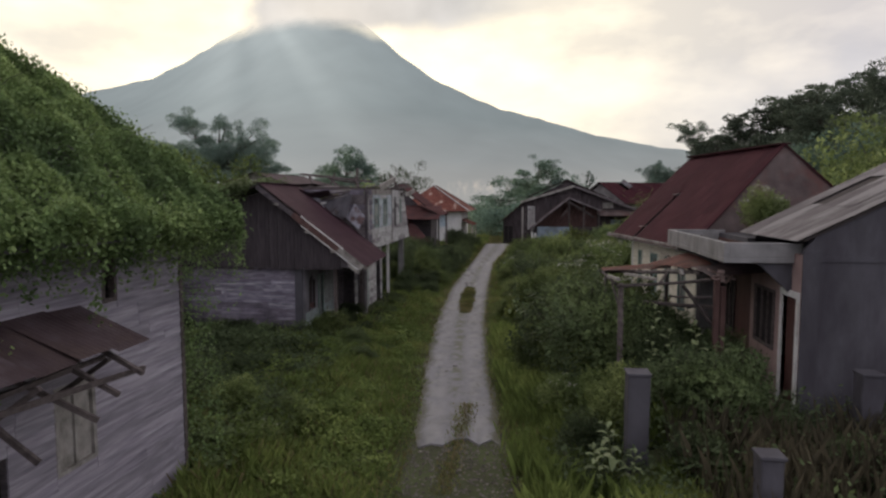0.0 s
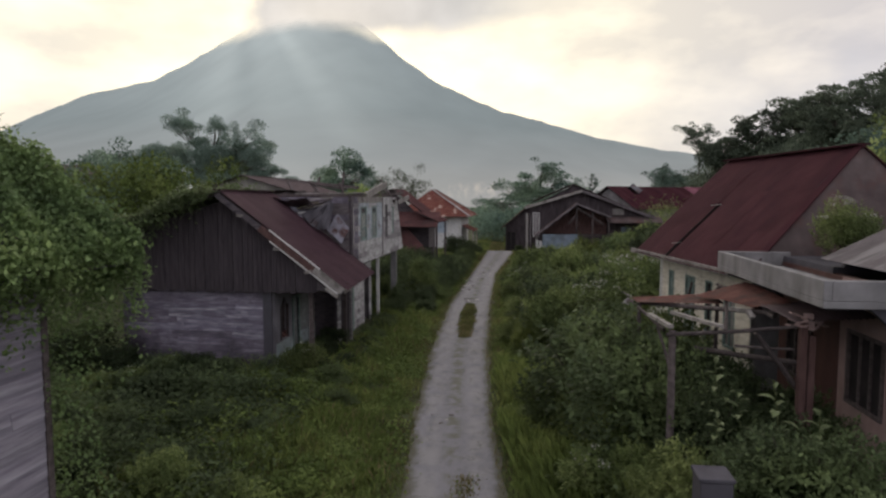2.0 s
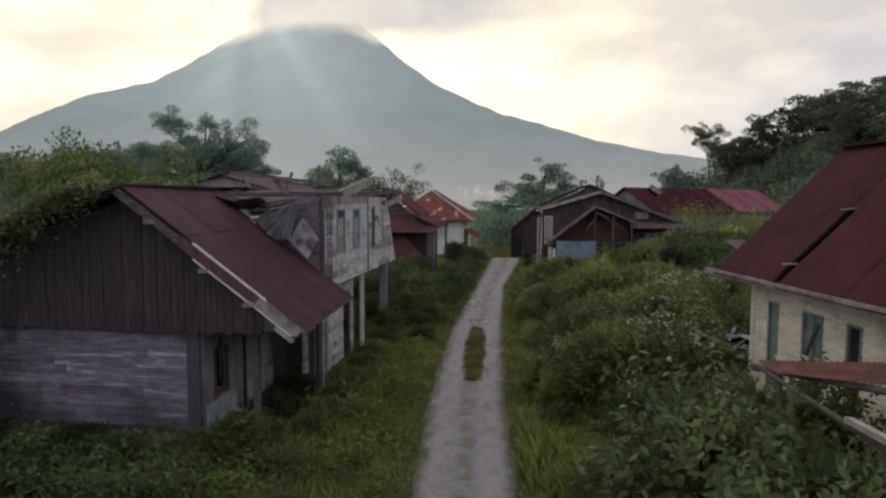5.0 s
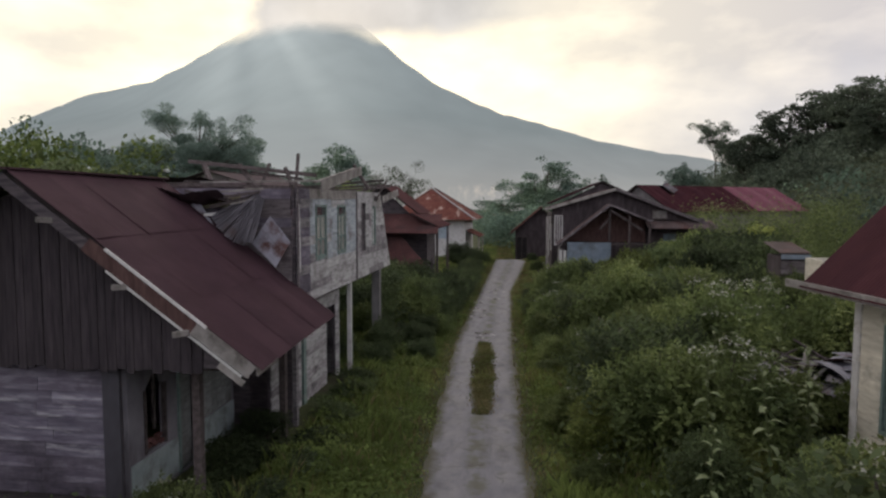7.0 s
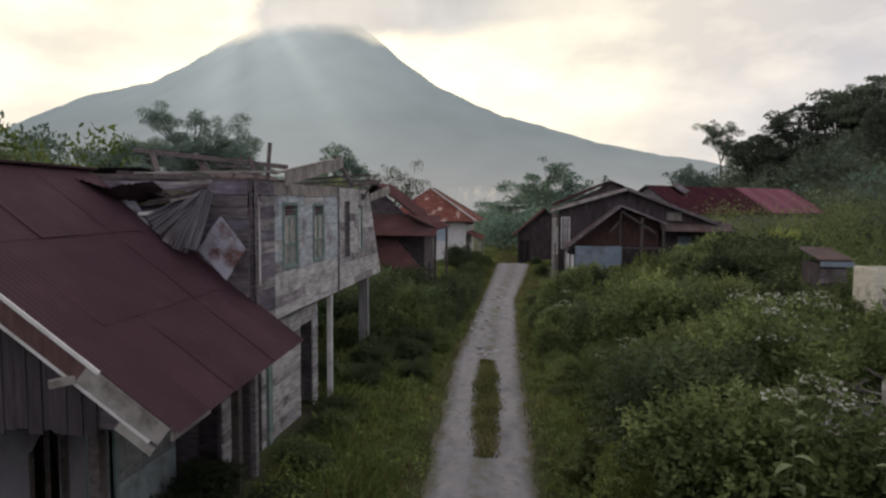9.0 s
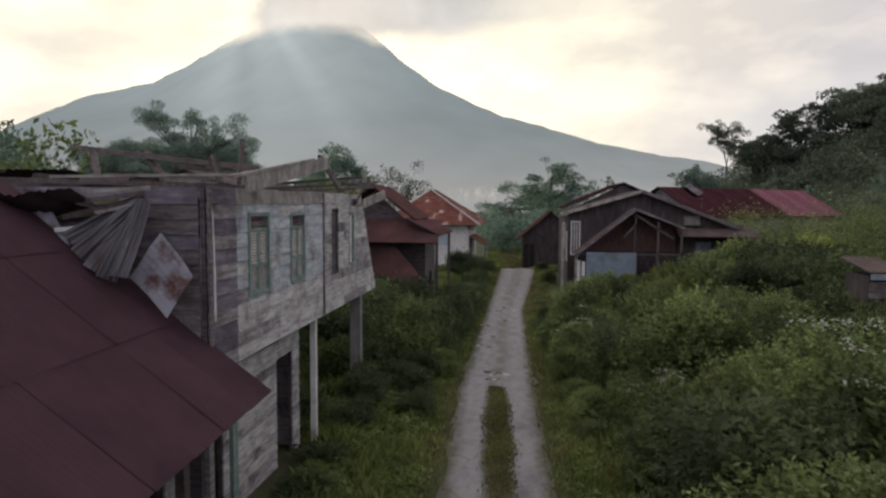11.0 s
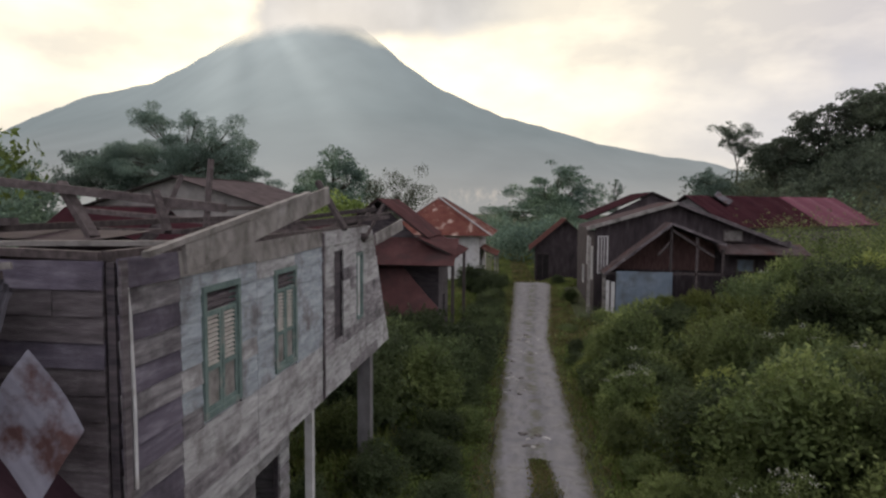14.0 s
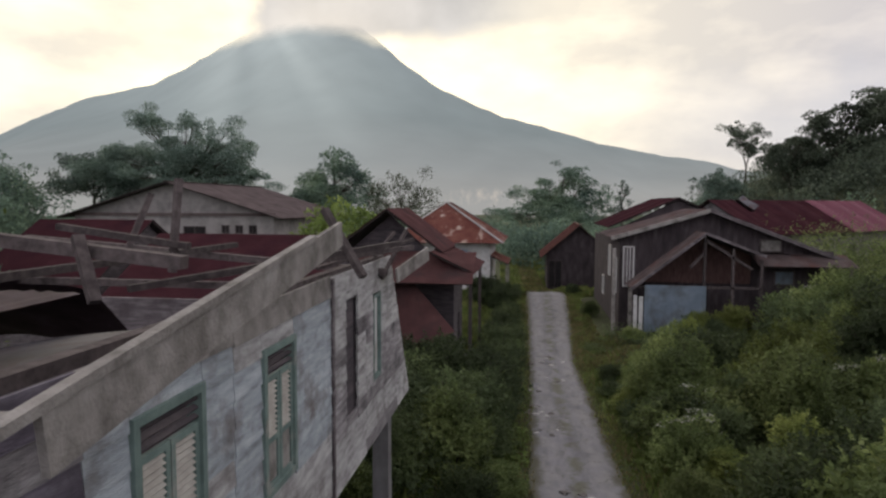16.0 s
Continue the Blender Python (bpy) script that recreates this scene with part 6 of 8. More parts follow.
# ---------- cream house with the big maroon roof ----------
def cream_house():
    h = thing("house", (7.16, 33.7, 0.7), "cream-walled house under a steep maroon sheet roof", "house", turn=9.5)
    # drawn square to the lane, then turned about its far front corner
    f = Face("x-", 7.2)
    holes = [(27.8, 28.5, 2.2, 4.1), (29.3, 29.8, 1.4, 4.1), (30.6, 31.4, 1.4, 4.1), (32.4, 32.9, 1.9, 4.1)]
    solid_wall("wall", h, f, 26.9, 33.7, 0.5, 4.4, M_CREAM, 0.12, holes)
    solid_wall("wall", h, Face("y+", 33.7), 7.2, 13.0, 0.5, 4.4, M_PALE_RENDER, 0.15, [(9.0, 10.2, 2.0, 3.4)])
    solid_wall("wall", h, Face("y-", 26.9), 7.2, 13.0, 0.5, 4.4, M_PALE_RENDER, 0.15)
    solid_wall("wall", h, Face("x+", 13.0), 27.05, 33.55, 0.5, 4.4, M_PALE_RENDER, 0.15)
    plank_wall(h, f, 26.9, 33.7, 0.6, 4.38, M_CREAM, 0.3, holes, 91, longest=3.0, thick=0.025)
    for a, b, z0, z1, m in ((27.8, 28.5, 2.2, 4.1, M_PALE_TIMBER), (29.3, 29.8, 1.4, 4.1, M_DARK), (30.6, 31.4, 1.4, 4.1, M_GREEN_PAINT), (32.4, 32.9, 1.9, 4.1, M_GREEN_PAINT)):
        plain_window(h, f, a + 0.07, b - 0.07, z0 + 0.07, z1 - 0.07, M_GREEN_PAINT, bars=1 if b - a > 0.6 else 0, pane=m)
    bm = bmesh.new()
    beam(bm, (7.05, 31.4, 2.4), (7.06, 30.6, 3.9), 0.05, 0.08)
    part("loose_stick", bm, M_TIMBER, h)
    bm = bmesh.new()
    f.box(bm, 33.55, 33.75, -0.05, 0.06, 0.5, 4.4)
    part("corner_post", bm, M_WHITE_PAINT, h)
    # steep roof with an open slot where a sheet is gone
    d = Vector((3.62, 0, 3.5))
    L = d.length
    up = Vector((10.05, 26.8, 8.2))
    roof_slope(h, up + Vector((0, 7.65, 0)), (0, -1, 0), -d, 2.85, L, M_RED_ROOF, sw=0.8, sl=2.0, seed=92)
    roof_slope(h, up + Vector((0, 4.46, 0)), (0, -1, 0), -d, 4.46, L, M_RED_ROOF, sw=0.78, sl=2.0, seed=93)
    roof_slope(h, up + Vector((0, 4.82, 0)), (0, -1, 0), -d, 0.40, L * 0.45, M_RED_ROOF, sw=0.3, sl=2.4, seed=96, name="roof_strip")
    d2 = Vector((3.62, 0, -3.5))
    roof_slope(h, up, (0, 1, 0), d2, 7.65, L, M_RED_ROOF, seed=94, one=True)
    bm = bmesh.new()
    prism(bm, [(7.2, 33.6, 4.4), (13.0, 33.6, 4.4), (13.0, 33.6, 5.2), (10.05, 33.6, 8.0), (7.2, 33.6, 5.3)], (0, 0.1, 0))
    part("gable", bm, M_RED_BOARD, h)
    # hipped near end: the slopes run on to a corner, closed by a third plane
    ec, wc = up - d + Vector((0, -0.9, 0)), up + d2 + Vector((0, -0.9, 0))
    for tri, mat in (((up, up - d, ec), M_RED_ROOF), ((up, wc, up + d2), M_RED_ROOF), ((up + Vector((0, -0.02, 0)), ec, wc), M_OLD_BROWN)):
        bm = bmesh.new()
        nn = (tri[1] - tri[0]).cross(tri[2] - tri[0]).normalized()
        nn = nn if nn.z > 0 else -nn
        prism(bm, [q + nn * 0.02 for q in tri], nn * -0.05)
        part("hip_roof", bm, mat, h)
    for q in (ec, wc):
        bm = bmesh.new()
        beam(bm, up + Vector((0, 0, 0.05)), q + Vector((0, 0, 0.05)), 0.22, 0.04)
        part("hip_cap", bm, M_RED_ROOF, h)
    bm = bmesh.new()
    beam(bm, up + Vector((0, -0.1, 0.06)), up + Vector((0, 7.7, 0.06)), 0.4, 0.05)
    part("ridge_cap", bm, M_RED_ROOF, h)
    e = up - d
    bm = bmesh.new()
    beam(bm, e + Vector((-0.02, -0.1, -0.03)), e + Vector((-0.02, 8.25, -0.03)), 0.06, 0.17)
    part("eaves_board", bm, M_PALE_TIMBER, h)
    for t in (0.12, 0.5):
        bm = bmesh.new()
        q = e + Vector((0, 4.68, 0)) + d * t
        beam(bm, q + Vector((-0.1, 0.16, 0.06)), q + Vector((0.1, -0.16, 0.1)), 0.1, 0.03)
        part("batten", bm, M_PALE_TIMBER, h)


cream_house()


def low_block():
    h = thing("outbuilding", (14.5, 47.6, 0.6), "low cream flat-roofed outbuilding in the bushes", "outbuilding")
    for sd, c, u0, u1 in (("y-", 46.8, 12.1, 17.0), ("y+", 48.4, 12.1, 17.0), ("x-", 12.1, 46.92, 48.28), ("x+", 17.0, 46.92, 48.28)):
        solid_wall("wall", h, Face(sd, c), u0, u1, 0.4, 4.14, M_CREAM, 0.12)
    bm = bmesh.new()
    box(bm, 12.22, 16.88, 46.92, 48.28, 3.85, 3.95)
    part("flat_roof", bm, M_RENDER, h)


low_block()


# ---------- dark timber house on the right of the lane ----------
M_SOOT = material("soot_dark_boards", ((0.28, (0.026, 0.022, 0.024)), (0.5, (0.050, 0.040, 0.043)), (0.75, (0.086, 0.071, 0.077))), 2.0, (1, 1, 0.4), rough=0.9, bump=0.45, bump_scale=18, vary=0.16)


def timber_house():
    h = thing("house", (7.5, 77.0, 0.4), "dark weathered timber house with a broad low gable", "house")
    y0 = 71.6
    f = Face("y-", y0)
    hl = [(10.0, 11.2, 5.15, 5.85), (10.2, 11.4, 2.6, 3.3)]
    solid_wall("wall", h, f, 2.2, 14.0, 0.3, 5.2, M_SOOT, 0.1)
    bm = bmesh.new()
    prism(bm, [(2.2, y0, 5.2), (14.0, y0, 4.7), (7.1, y0, 7.35), (2.2, y0, 5.9)], (0, 0.1, 0))
    part("gable", bm, M_SOOT, h)
    rng = random.Random(5)
    x = 2.3
    while x < 13.9:
        w = rng.uniform(0.2, 0.3)
        top = 5.72 + (x - 1.6) * 0.30 if x < 7.1 else 7.35 - (x - 7.1) * 0.385
        if not 10.0 < x < 11.2:
            m = Matrix.Translation((x, y0 - 0.02, (top + 0.6) / 2)) @ Matrix.Diagonal((w - 0.015, 0.03, top - 0.6, 1))
            piece("wall_board", cube_mesh("wall_board", M_SOOT), m, h)
        x += w
    plain_window(h, Face("y-", y0 - 0.03), 10.07, 11.13, 5.2, 5.8, M_TIMBER, bars=0, pane=M_PALE_TIMBER)
    plain_window(h, Face("y-", y0 - 0.06), 10.9, 11.85, 3.3, 4.0, M_TIMBER, bars=0, pane=M_SCREEN)
    plain_window(h, Face("y-", y0 - 0.06), 2.45, 2.95, 3.05, 5.3, M_WHITE_PAINT, bars=2, pane=M_GREY_DARK, t=0.08)
    fx = Face("x-", 2.2)
    solid_wall("wall", h, fx, y0 + 0.1, 86.0, 0.3, 5.6, M_SOOT, 0.1, [(72.6, 73.6, 2.4, 4.6), (75.6, 76.8, 3.1, 5.2), (79.0, 80.2, 1.4, 2.8)])
    plain_window(h, fx, 72.7, 73.5, 2.5, 4.5, M_WHITE_PAINT, bars=1, pane=M_WHITE_PAINT)
    plain_window(h, fx, 75.7, 76.7, 3.2, 5.1, M_WHITE_PAINT, bars=1, pane=M_WHITE_PAINT)
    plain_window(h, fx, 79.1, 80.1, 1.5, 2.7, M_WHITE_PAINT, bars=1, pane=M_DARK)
    solid_wall("wall", h, Face("x+", 14.0), y0 + 0.1, 86.0, 0.3, 4.7, M_SOOT, 0.1)
    solid_wall("wall", h, Face("y+", 86.0), 2.3, 13.9, 0.3, 5.2, M_SOOT, 0.1)
    for x, z in ((1.8, 5.3), (2.75, 3.2)):
        bm = bmesh.new()
        box(bm, x - 0.1, x + 0.1, y0 - 0.75, y0 - 0.55, 0.2, z)
        part("post", bm, M_PALE_TIMBER, h, "flaking whitish post")
    # main roof, then the higher one behind
    d = Vector((-5.5, 0, -1.65))
    roof_slope(h, (7.1, 77.6, 7.56), (0, -1, 0), d, 6.6, d.length, M_OLD_BROWN, seed=101, one=True)
    d = Vector((7.6, 0, -2.95))
    roof_slope(h, (7.1, 71.0, 7.56), (0, 1, 0), d, 15.2, d.length, M_OLD_BROWN, seed=102, one=True)
    d = Vector((-4.6, 0, -2.0))
    roof_slope(h, (6.7, 86.6, 8.3), (0, -1, 0), d, 9.6, d.length, M_RED_ROOF, seed=103, one=True)
    d = Vector((5.3, 0, -2.3))
    roof_slope(h, (6.7, 77.0, 8.3), (0, 1, 0), d, 9.6, d.length, M_RED_ROOF, seed=104, one=True)
    bm = bmesh.new()
    prism(bm, [(2.4, 77.3, 6.0), (11.4, 77.3, 6.0), (6.7, 77.3, 8.15)], (0, 0.1, 0))
    part("gable", bm, M_SOOT, h)
    for a, b in (((7.1, 70.95, 7.5), (1.6, 70.95, 5.85)), ((7.1, 70.95, 7.5), (14.7, 70.95, 4.55))):
        bm = bmesh.new()
        beam(bm, a, b, 0.05, 0.22)
        part("barge_board", bm, M_PALE_TIMBER if b[0] < 5 else M_GREY_DARK, h)
    # porch with a steeper gable in front, its right side running into a lean-to
    ya, xp, zp = 69.4, 6.5, 6.32
    d = Vector((-3.95, 0, -3.15))
    roof_slope(h, (xp, y0, zp), (0, -1, 0), d, y0 - ya, d.length, M_OLD_BROWN, seed=105, one=True, name="porch_roof")
    d = Vector((3.15, 0, -1.25))
    roof_slope(h, (xp, ya, zp), (0, 1, 0), d, y0 - ya, d.length, M_OLD_BROWN, seed=107, one=True, name="porch_roof")
    d = Vector((0, -1.75, -0.55))
    roof_slope(h, (9.4, y0 - 0.06, 5.02), (1, 0, 0), d, 5.1, d.length, M_OLD_BROWN, seed=108, one=True, name="lean_to_roof")
    bm = bmesh.new()
    prism(bm, [(2.9, y0 - 0.2, 3.3), (9.5, y0 - 0.2, 3.3), (9.5, y0 - 0.2, 4.95), (xp, y0 - 0.2, 6.1)], (0, 0.06, 0))
    part("porch_gable", bm, M_RED_BOARD, h)
    for a, b in (((xp, ya + 0.25, 1.0), (xp, ya + 0.25, 6.1)), ((xp, ya + 0.25, 5.2), (5.75, ya + 0.25, 4.35)), ((8.0, ya + 0.25, 1.0), (8.0, ya + 0.25, 5.45)), ((xp, ya + 0.25, 5.9), (9.0, ya + 0.25, 4.3)),
                 ((2.7, ya + 0.25, 3.2), (9.6, ya + 0.25, 3.25)), ((9.5, ya + 0.25, 0.3), (9.5, ya + 0.25, 4.8)), ((14.2, ya + 0.6, 0.3), (14.2, ya + 0.6, 4.4))):
        bm = bmesh.new()
        beam(bm, a, b, 0.14, 0.14, (1, 0, 0))
        part("porch_timber", bm, M_TIMBER, h)
    for x0, x1, z1 in ((2.72, 2.92, 2.75), (3.02, 3.24, 2.68)):
        bm = bmesh.new()
        box(bm, x0, x1, ya + 0.16, ya + 0.20, 0.6, z1)
        part("corner_board", bm, M_WHITE_PAINT, h, "flaking white board")
    for a, b in (((xp, ya - 0.03, zp - 0.06), (xp - 3.95, ya - 0.03, zp - 3.21)), ((xp, ya - 0.03, zp - 0.06), (xp + 3.15, ya - 0.03, zp - 1.31))):
        bm = bmesh.new()
        beam(bm, a, b, 0.04, 0.16)
        part("porch_barge_board", bm, M_GREY_DARK, h)
    n, bm = 34, bmesh.new()
    for i in range(n * 4):
        a, b = 3.3 + 3.3 * i / (n * 4), 3.3 + 3.3 * (i + 1) / (n * 4)
        ya1, yb1 = ya + 0.1 + 0.015 * math.cos(i * math.pi / 2), ya + 0.1 + 0.015 * math.cos((i + 1) * math.pi / 2)
        bm.faces.new([bm.verts.new(q) for q in ((a, ya1, 0.6), (b, yb1, 0.6), (b, yb1, 3.35), (a, ya1, 3.35))])
    part("screen", bm, M_SCREEN, h, "pale blue corrugated screen")


M_SCREEN = material("dull_blue_screen", ((0.3, (0.13, 0.165, 0.205)), (0.7, (0.20, 0.24, 0.285))), 1.2, rough=0.6, bump=0.1, stain=(0.11, 0.12, 0.13), stain_scale=1.0)
timber_house()
gabled_block((1.9, 101, -0.6), -1.3, 5.0, 98.0, 106.0, -0.9, 3.05, 5.75, M_SOOT, M_RUST_RED, "small dark house with rust-red gabled roof", 0.7, 0.0, [(-1.2, 0.2, -0.7, 2.2)])


def far_long_house():
    h = thing("house", (20.0, 94.0, 0.6), "long house with red roof, one end faded pink", "house", turn=40.0)
    # drawn with its ridge along x, turned afterwards
    x0, x1, y0, y1 = 9.5, 33.5, 90.5, 98.5
    for sd, c in (("y-", y0), ("y+", y1)):
        solid_wall("wall", h, Face(sd, c), x0, x1, 0.4, 5.6, M_GREY_DARK, 0.15, [(29.0, 30.4, 2.6, 4.4), (23.5, 24.9, 2.6, 4.4)] if sd == "y-" else ())
    for sd, c in (("x-", x0), ("x+", x1)):
        solid_wall("wall", h, Face(sd, c), y0 + 0.15, y1 - 0.15, 0.4, 5.6, M_PALE_RENDER, 0.15)
        bm = bmesh.new()
        prism(bm, [(c, y0, 5.6), (c, y1, 5.6), (c, 94.5, 8.1)], (0.1 if sd == "x-" else -0.1, 0, 0))
        part("gable", bm, M_PALE_RENDER, h)
    d = Vector((0, -4.6, -2.75))
    e = d.normalized()
    roof_slope(h, (x0 - 0.5, 94.5, 8.25), (1, 0, 0), d, 3.3, d.length, M_RED_ROOF, seed=111, one=True)
    roof_slope(h, (x0 + 3.6, 94.5, 8.25), (1, 0, 0), d, 10.2, d.length, M_RED_ROOF, seed=115, one=True)
    roof_slope(h, Vector((x0 + 2.8, 94.5, 8.25)) + e * 1.9, (1, 0, 0), d, 0.8, d.length - 1.9, M_RED_ROOF, seed=116, one=True)
    loose_sheet(h, [Vector((x0 + 3.5, 94.4, 8.35)), Vector((x0 + 4.1, 94.4, 8.7)), Vector((x0 + 4.3, 93.0, 7.8)), Vector((x0 + 3.6, 93.0, 7.45))], M_OLD_SHEET, 10, 8, sag=0.1, ripple=0.01, waves=6, seed=41, label="curled grey roofing sheet")
    roof_slope(h, (x0 + 13.9, 94.5, 8.27), (1, 0, 0), d, 10.6, d.length, M_PINK_ROOF, seed=112, one=True)
    d = Vector((0, 4.6, -2.75))
    roof_slope(h, (x1 + 0.5, 94.5, 8.25), (-1, 0, 0), d, 25.0, d.length, M_RED_ROOF, seed=113, one=True)


far_long_house()


def shed():
    h = thing("shed", (13.3, 53.2, 0.5), "small grey plank shed sunk in the bushes", "shed")
    for sd, c, u0, u1 in (("y-", 52.4, 12.6, 13.7), ("y+", 54.2, 12.6, 13.7), ("x-", 12.6, 52.48, 54.12), ("x+", 13.7, 52.48, 54.12)):
        solid_wall("wall", h, Face(sd, c), u0, u1, 0.3, 3.85, M_SOOT, 0.08)
    plank_wall(h, Face("y-", 52.38), 12.6, 13.7, 3.0, 3.62, M_GREY_DARK, 0.2, (), 121, longest=2.6)
    bm = bmesh.new()
    box(bm, 12.45, 13.8, 51.92, 51.97, 3.76, 3.98)
    part("fascia_board", bm, M_SCREEN, h, "dull grey-blue fascia")
    roof_slope(h, (12.45, 54.4, 4.45), (1, 0, 0), (0, -2.45, -0.4), 1.35, 2.48, M_OLD_BROWN, seed=122, one=True)


shed()


# ---------- plants ----------
def shrub(name, seed, w, tall, n, mat, size, flowers=0, label="", aspect=0.5, lumpy=9):
    """A bush at the origin: thin stems and a lumpy crown of leaves."""
    rng = np.random.default_rng(seed)
    b = thing(name, (0, 0, 0), label, "bush", "overgrown bushes")
    lumps = []
    for k in range(lumpy):
        a, r = rng.uniform(0, 6.283), rng.uniform(0, 0.62) * w / 2
        z = tall * rng.uniform(0.35, 0.80) * (1 - 0.35 * r / (w / 2))
        s = rng.uniform(0.36, 0.70)
        lumps.append((1.15 * r * math.cos(a), 1.15 * r * math.sin(a), z * 1.06, s * w * 0.40, s * w * 0.40, s * tall * 0.36))
    lumps.append((0, 0, tall * 0.32, w * 0.44, w * 0.44, tall * 0.36))
    m = n // 9
    tips = in_lumps(rng, lumps, m, 0.72)
    tips[:, 2] = np.abs(tips[:, 2])
    out = tips - np.array((0, 0, tall * 0.25))
    out = out / np.linalg.norm(out, axis=1, keepdims=True) + rng.normal(0, 0.35, (m, 3)) + np.array((0, 0, 0.45))
    # shoots that stand out over the crown
    up = rng.uniform(0, 1, m) < 0.10
    tips[up] += np.array((0, 0, 1)) * rng.uniform(0.05, 0.16, (up.sum(), 1)) * tall
    pts = in_lumps(rng, lumps, n // 4, 0.3)
    pts[:, 2] = np.abs(pts[:, 2])
    quads("foliage", np.concatenate([sprays(rng, tips, out, size * 1.15, 9, aspect, 0.30), leaves(rng, pts, size, 0.25, aspect, 0.8)]), mat, b)
    bm = bmesh.new()
    for k in range(7):
        l = lumps[k % len(lumps)]
        top = Vector((l[0], l[1], l[2] + l[5] * 0.6))
        limb(bm, [(l[0] * 0.15, l[1] * 0.15, -0.1), (l[0] * 0.5, l[1] * 0.5, l[2] * 0.5), top], 0.035, 0.008, 5)
    part("branchwork", bm, M_BARK, b)
    if flowers:
        flowers = int(flowers * 1.1)
        k = rng.choice(np.argsort([-q[2] - q[5] for q in lumps[:-1]])[:4], flowers)
        L = np.asarray(lumps)[k]
        d = rng.normal(size=(flowers, 3)) * (0.65, 0.65, 0.1) + (0, 0, 1.0)
        d /= np.linalg.norm(d, axis=1, keepdims=True)
        c = L[:, :3] + d * L[:, 3:] * 1.04
        pts = np.repeat(c, 22, 0) + rng.normal(size=(flowers * 22, 3)) * (0.10, 0.10, 0.03)
        quads("blossom", leaves(rng, pts, 0.05, 0, 0.9), M_FLOWER, b, "whitish flower heads")["kind"] = "stuff"
    return b


SHRUBS = [
    shrub("bush", 1, 2.6, 2.6, 6800, M_LEAF, 0.115, 0, "dense mid-green overgrown bush"),
    shrub("bush", 2, 2.8, 2.4, 6000, M_LEAF, 0.11, 13, "green bush with whitish flower heads"),
    shrub("bush", 3, 2.5, 2.8, 6800, M_LEAF_BRIGHT, 0.115, 0, "bright yellow-green leafy bush"),
    shrub("bush", 4, 2.9, 2.3, 6000, M_LEAF_DARK, 0.115, 0, "dark green thorny bush"),
    shrub("bush", 5, 2.4, 2.2, 6400, M_LEAF, 0.125, 5, "broad-leaved green bush with a few flowers", 0.42),
    shrub("bush", 6, 2.0, 1.1, 2600, M_LEAF_DARK, 0.12, 0, "low dark green weeds", 0.45, 7),
    shrub("bush", 7, 2.0, 1.0, 2600, M_LEAF_BRIGHT, 0.14, 0, "low bright green weeds", 0.40, 7),
]
FREE = []       # boxes that stay clear: x0, x1, y0, y1
FREE += [(7.7, 10.2, 35.8, 38.4), (8.2, 17.0, 19.0, 27.6), (6.4, 15.0, 26.4, 34.6), (-13.6, -5.5, 29.9, 41.0), (-13.6, -8.5, 40.0, 48.0), (1.0, 14.6, 70.6, 87), (-13, -6.4, 59.5, 67), (-15, -5, 86, 99), (12.5, 13.8, 52.3, 54.3), (12.0, 17.2, 46.7, 48.5),
         (-13, -4.75, -5, 16.8), (4.4, 6.7, 13.6, 14.6), (4.5, 5.4, 17.4, 18.4)]


def clear(x, y, r=0.0):
    return all(not (a - r < x < b + r and c - r < y < d + r) for a, b, c, d in FREE)


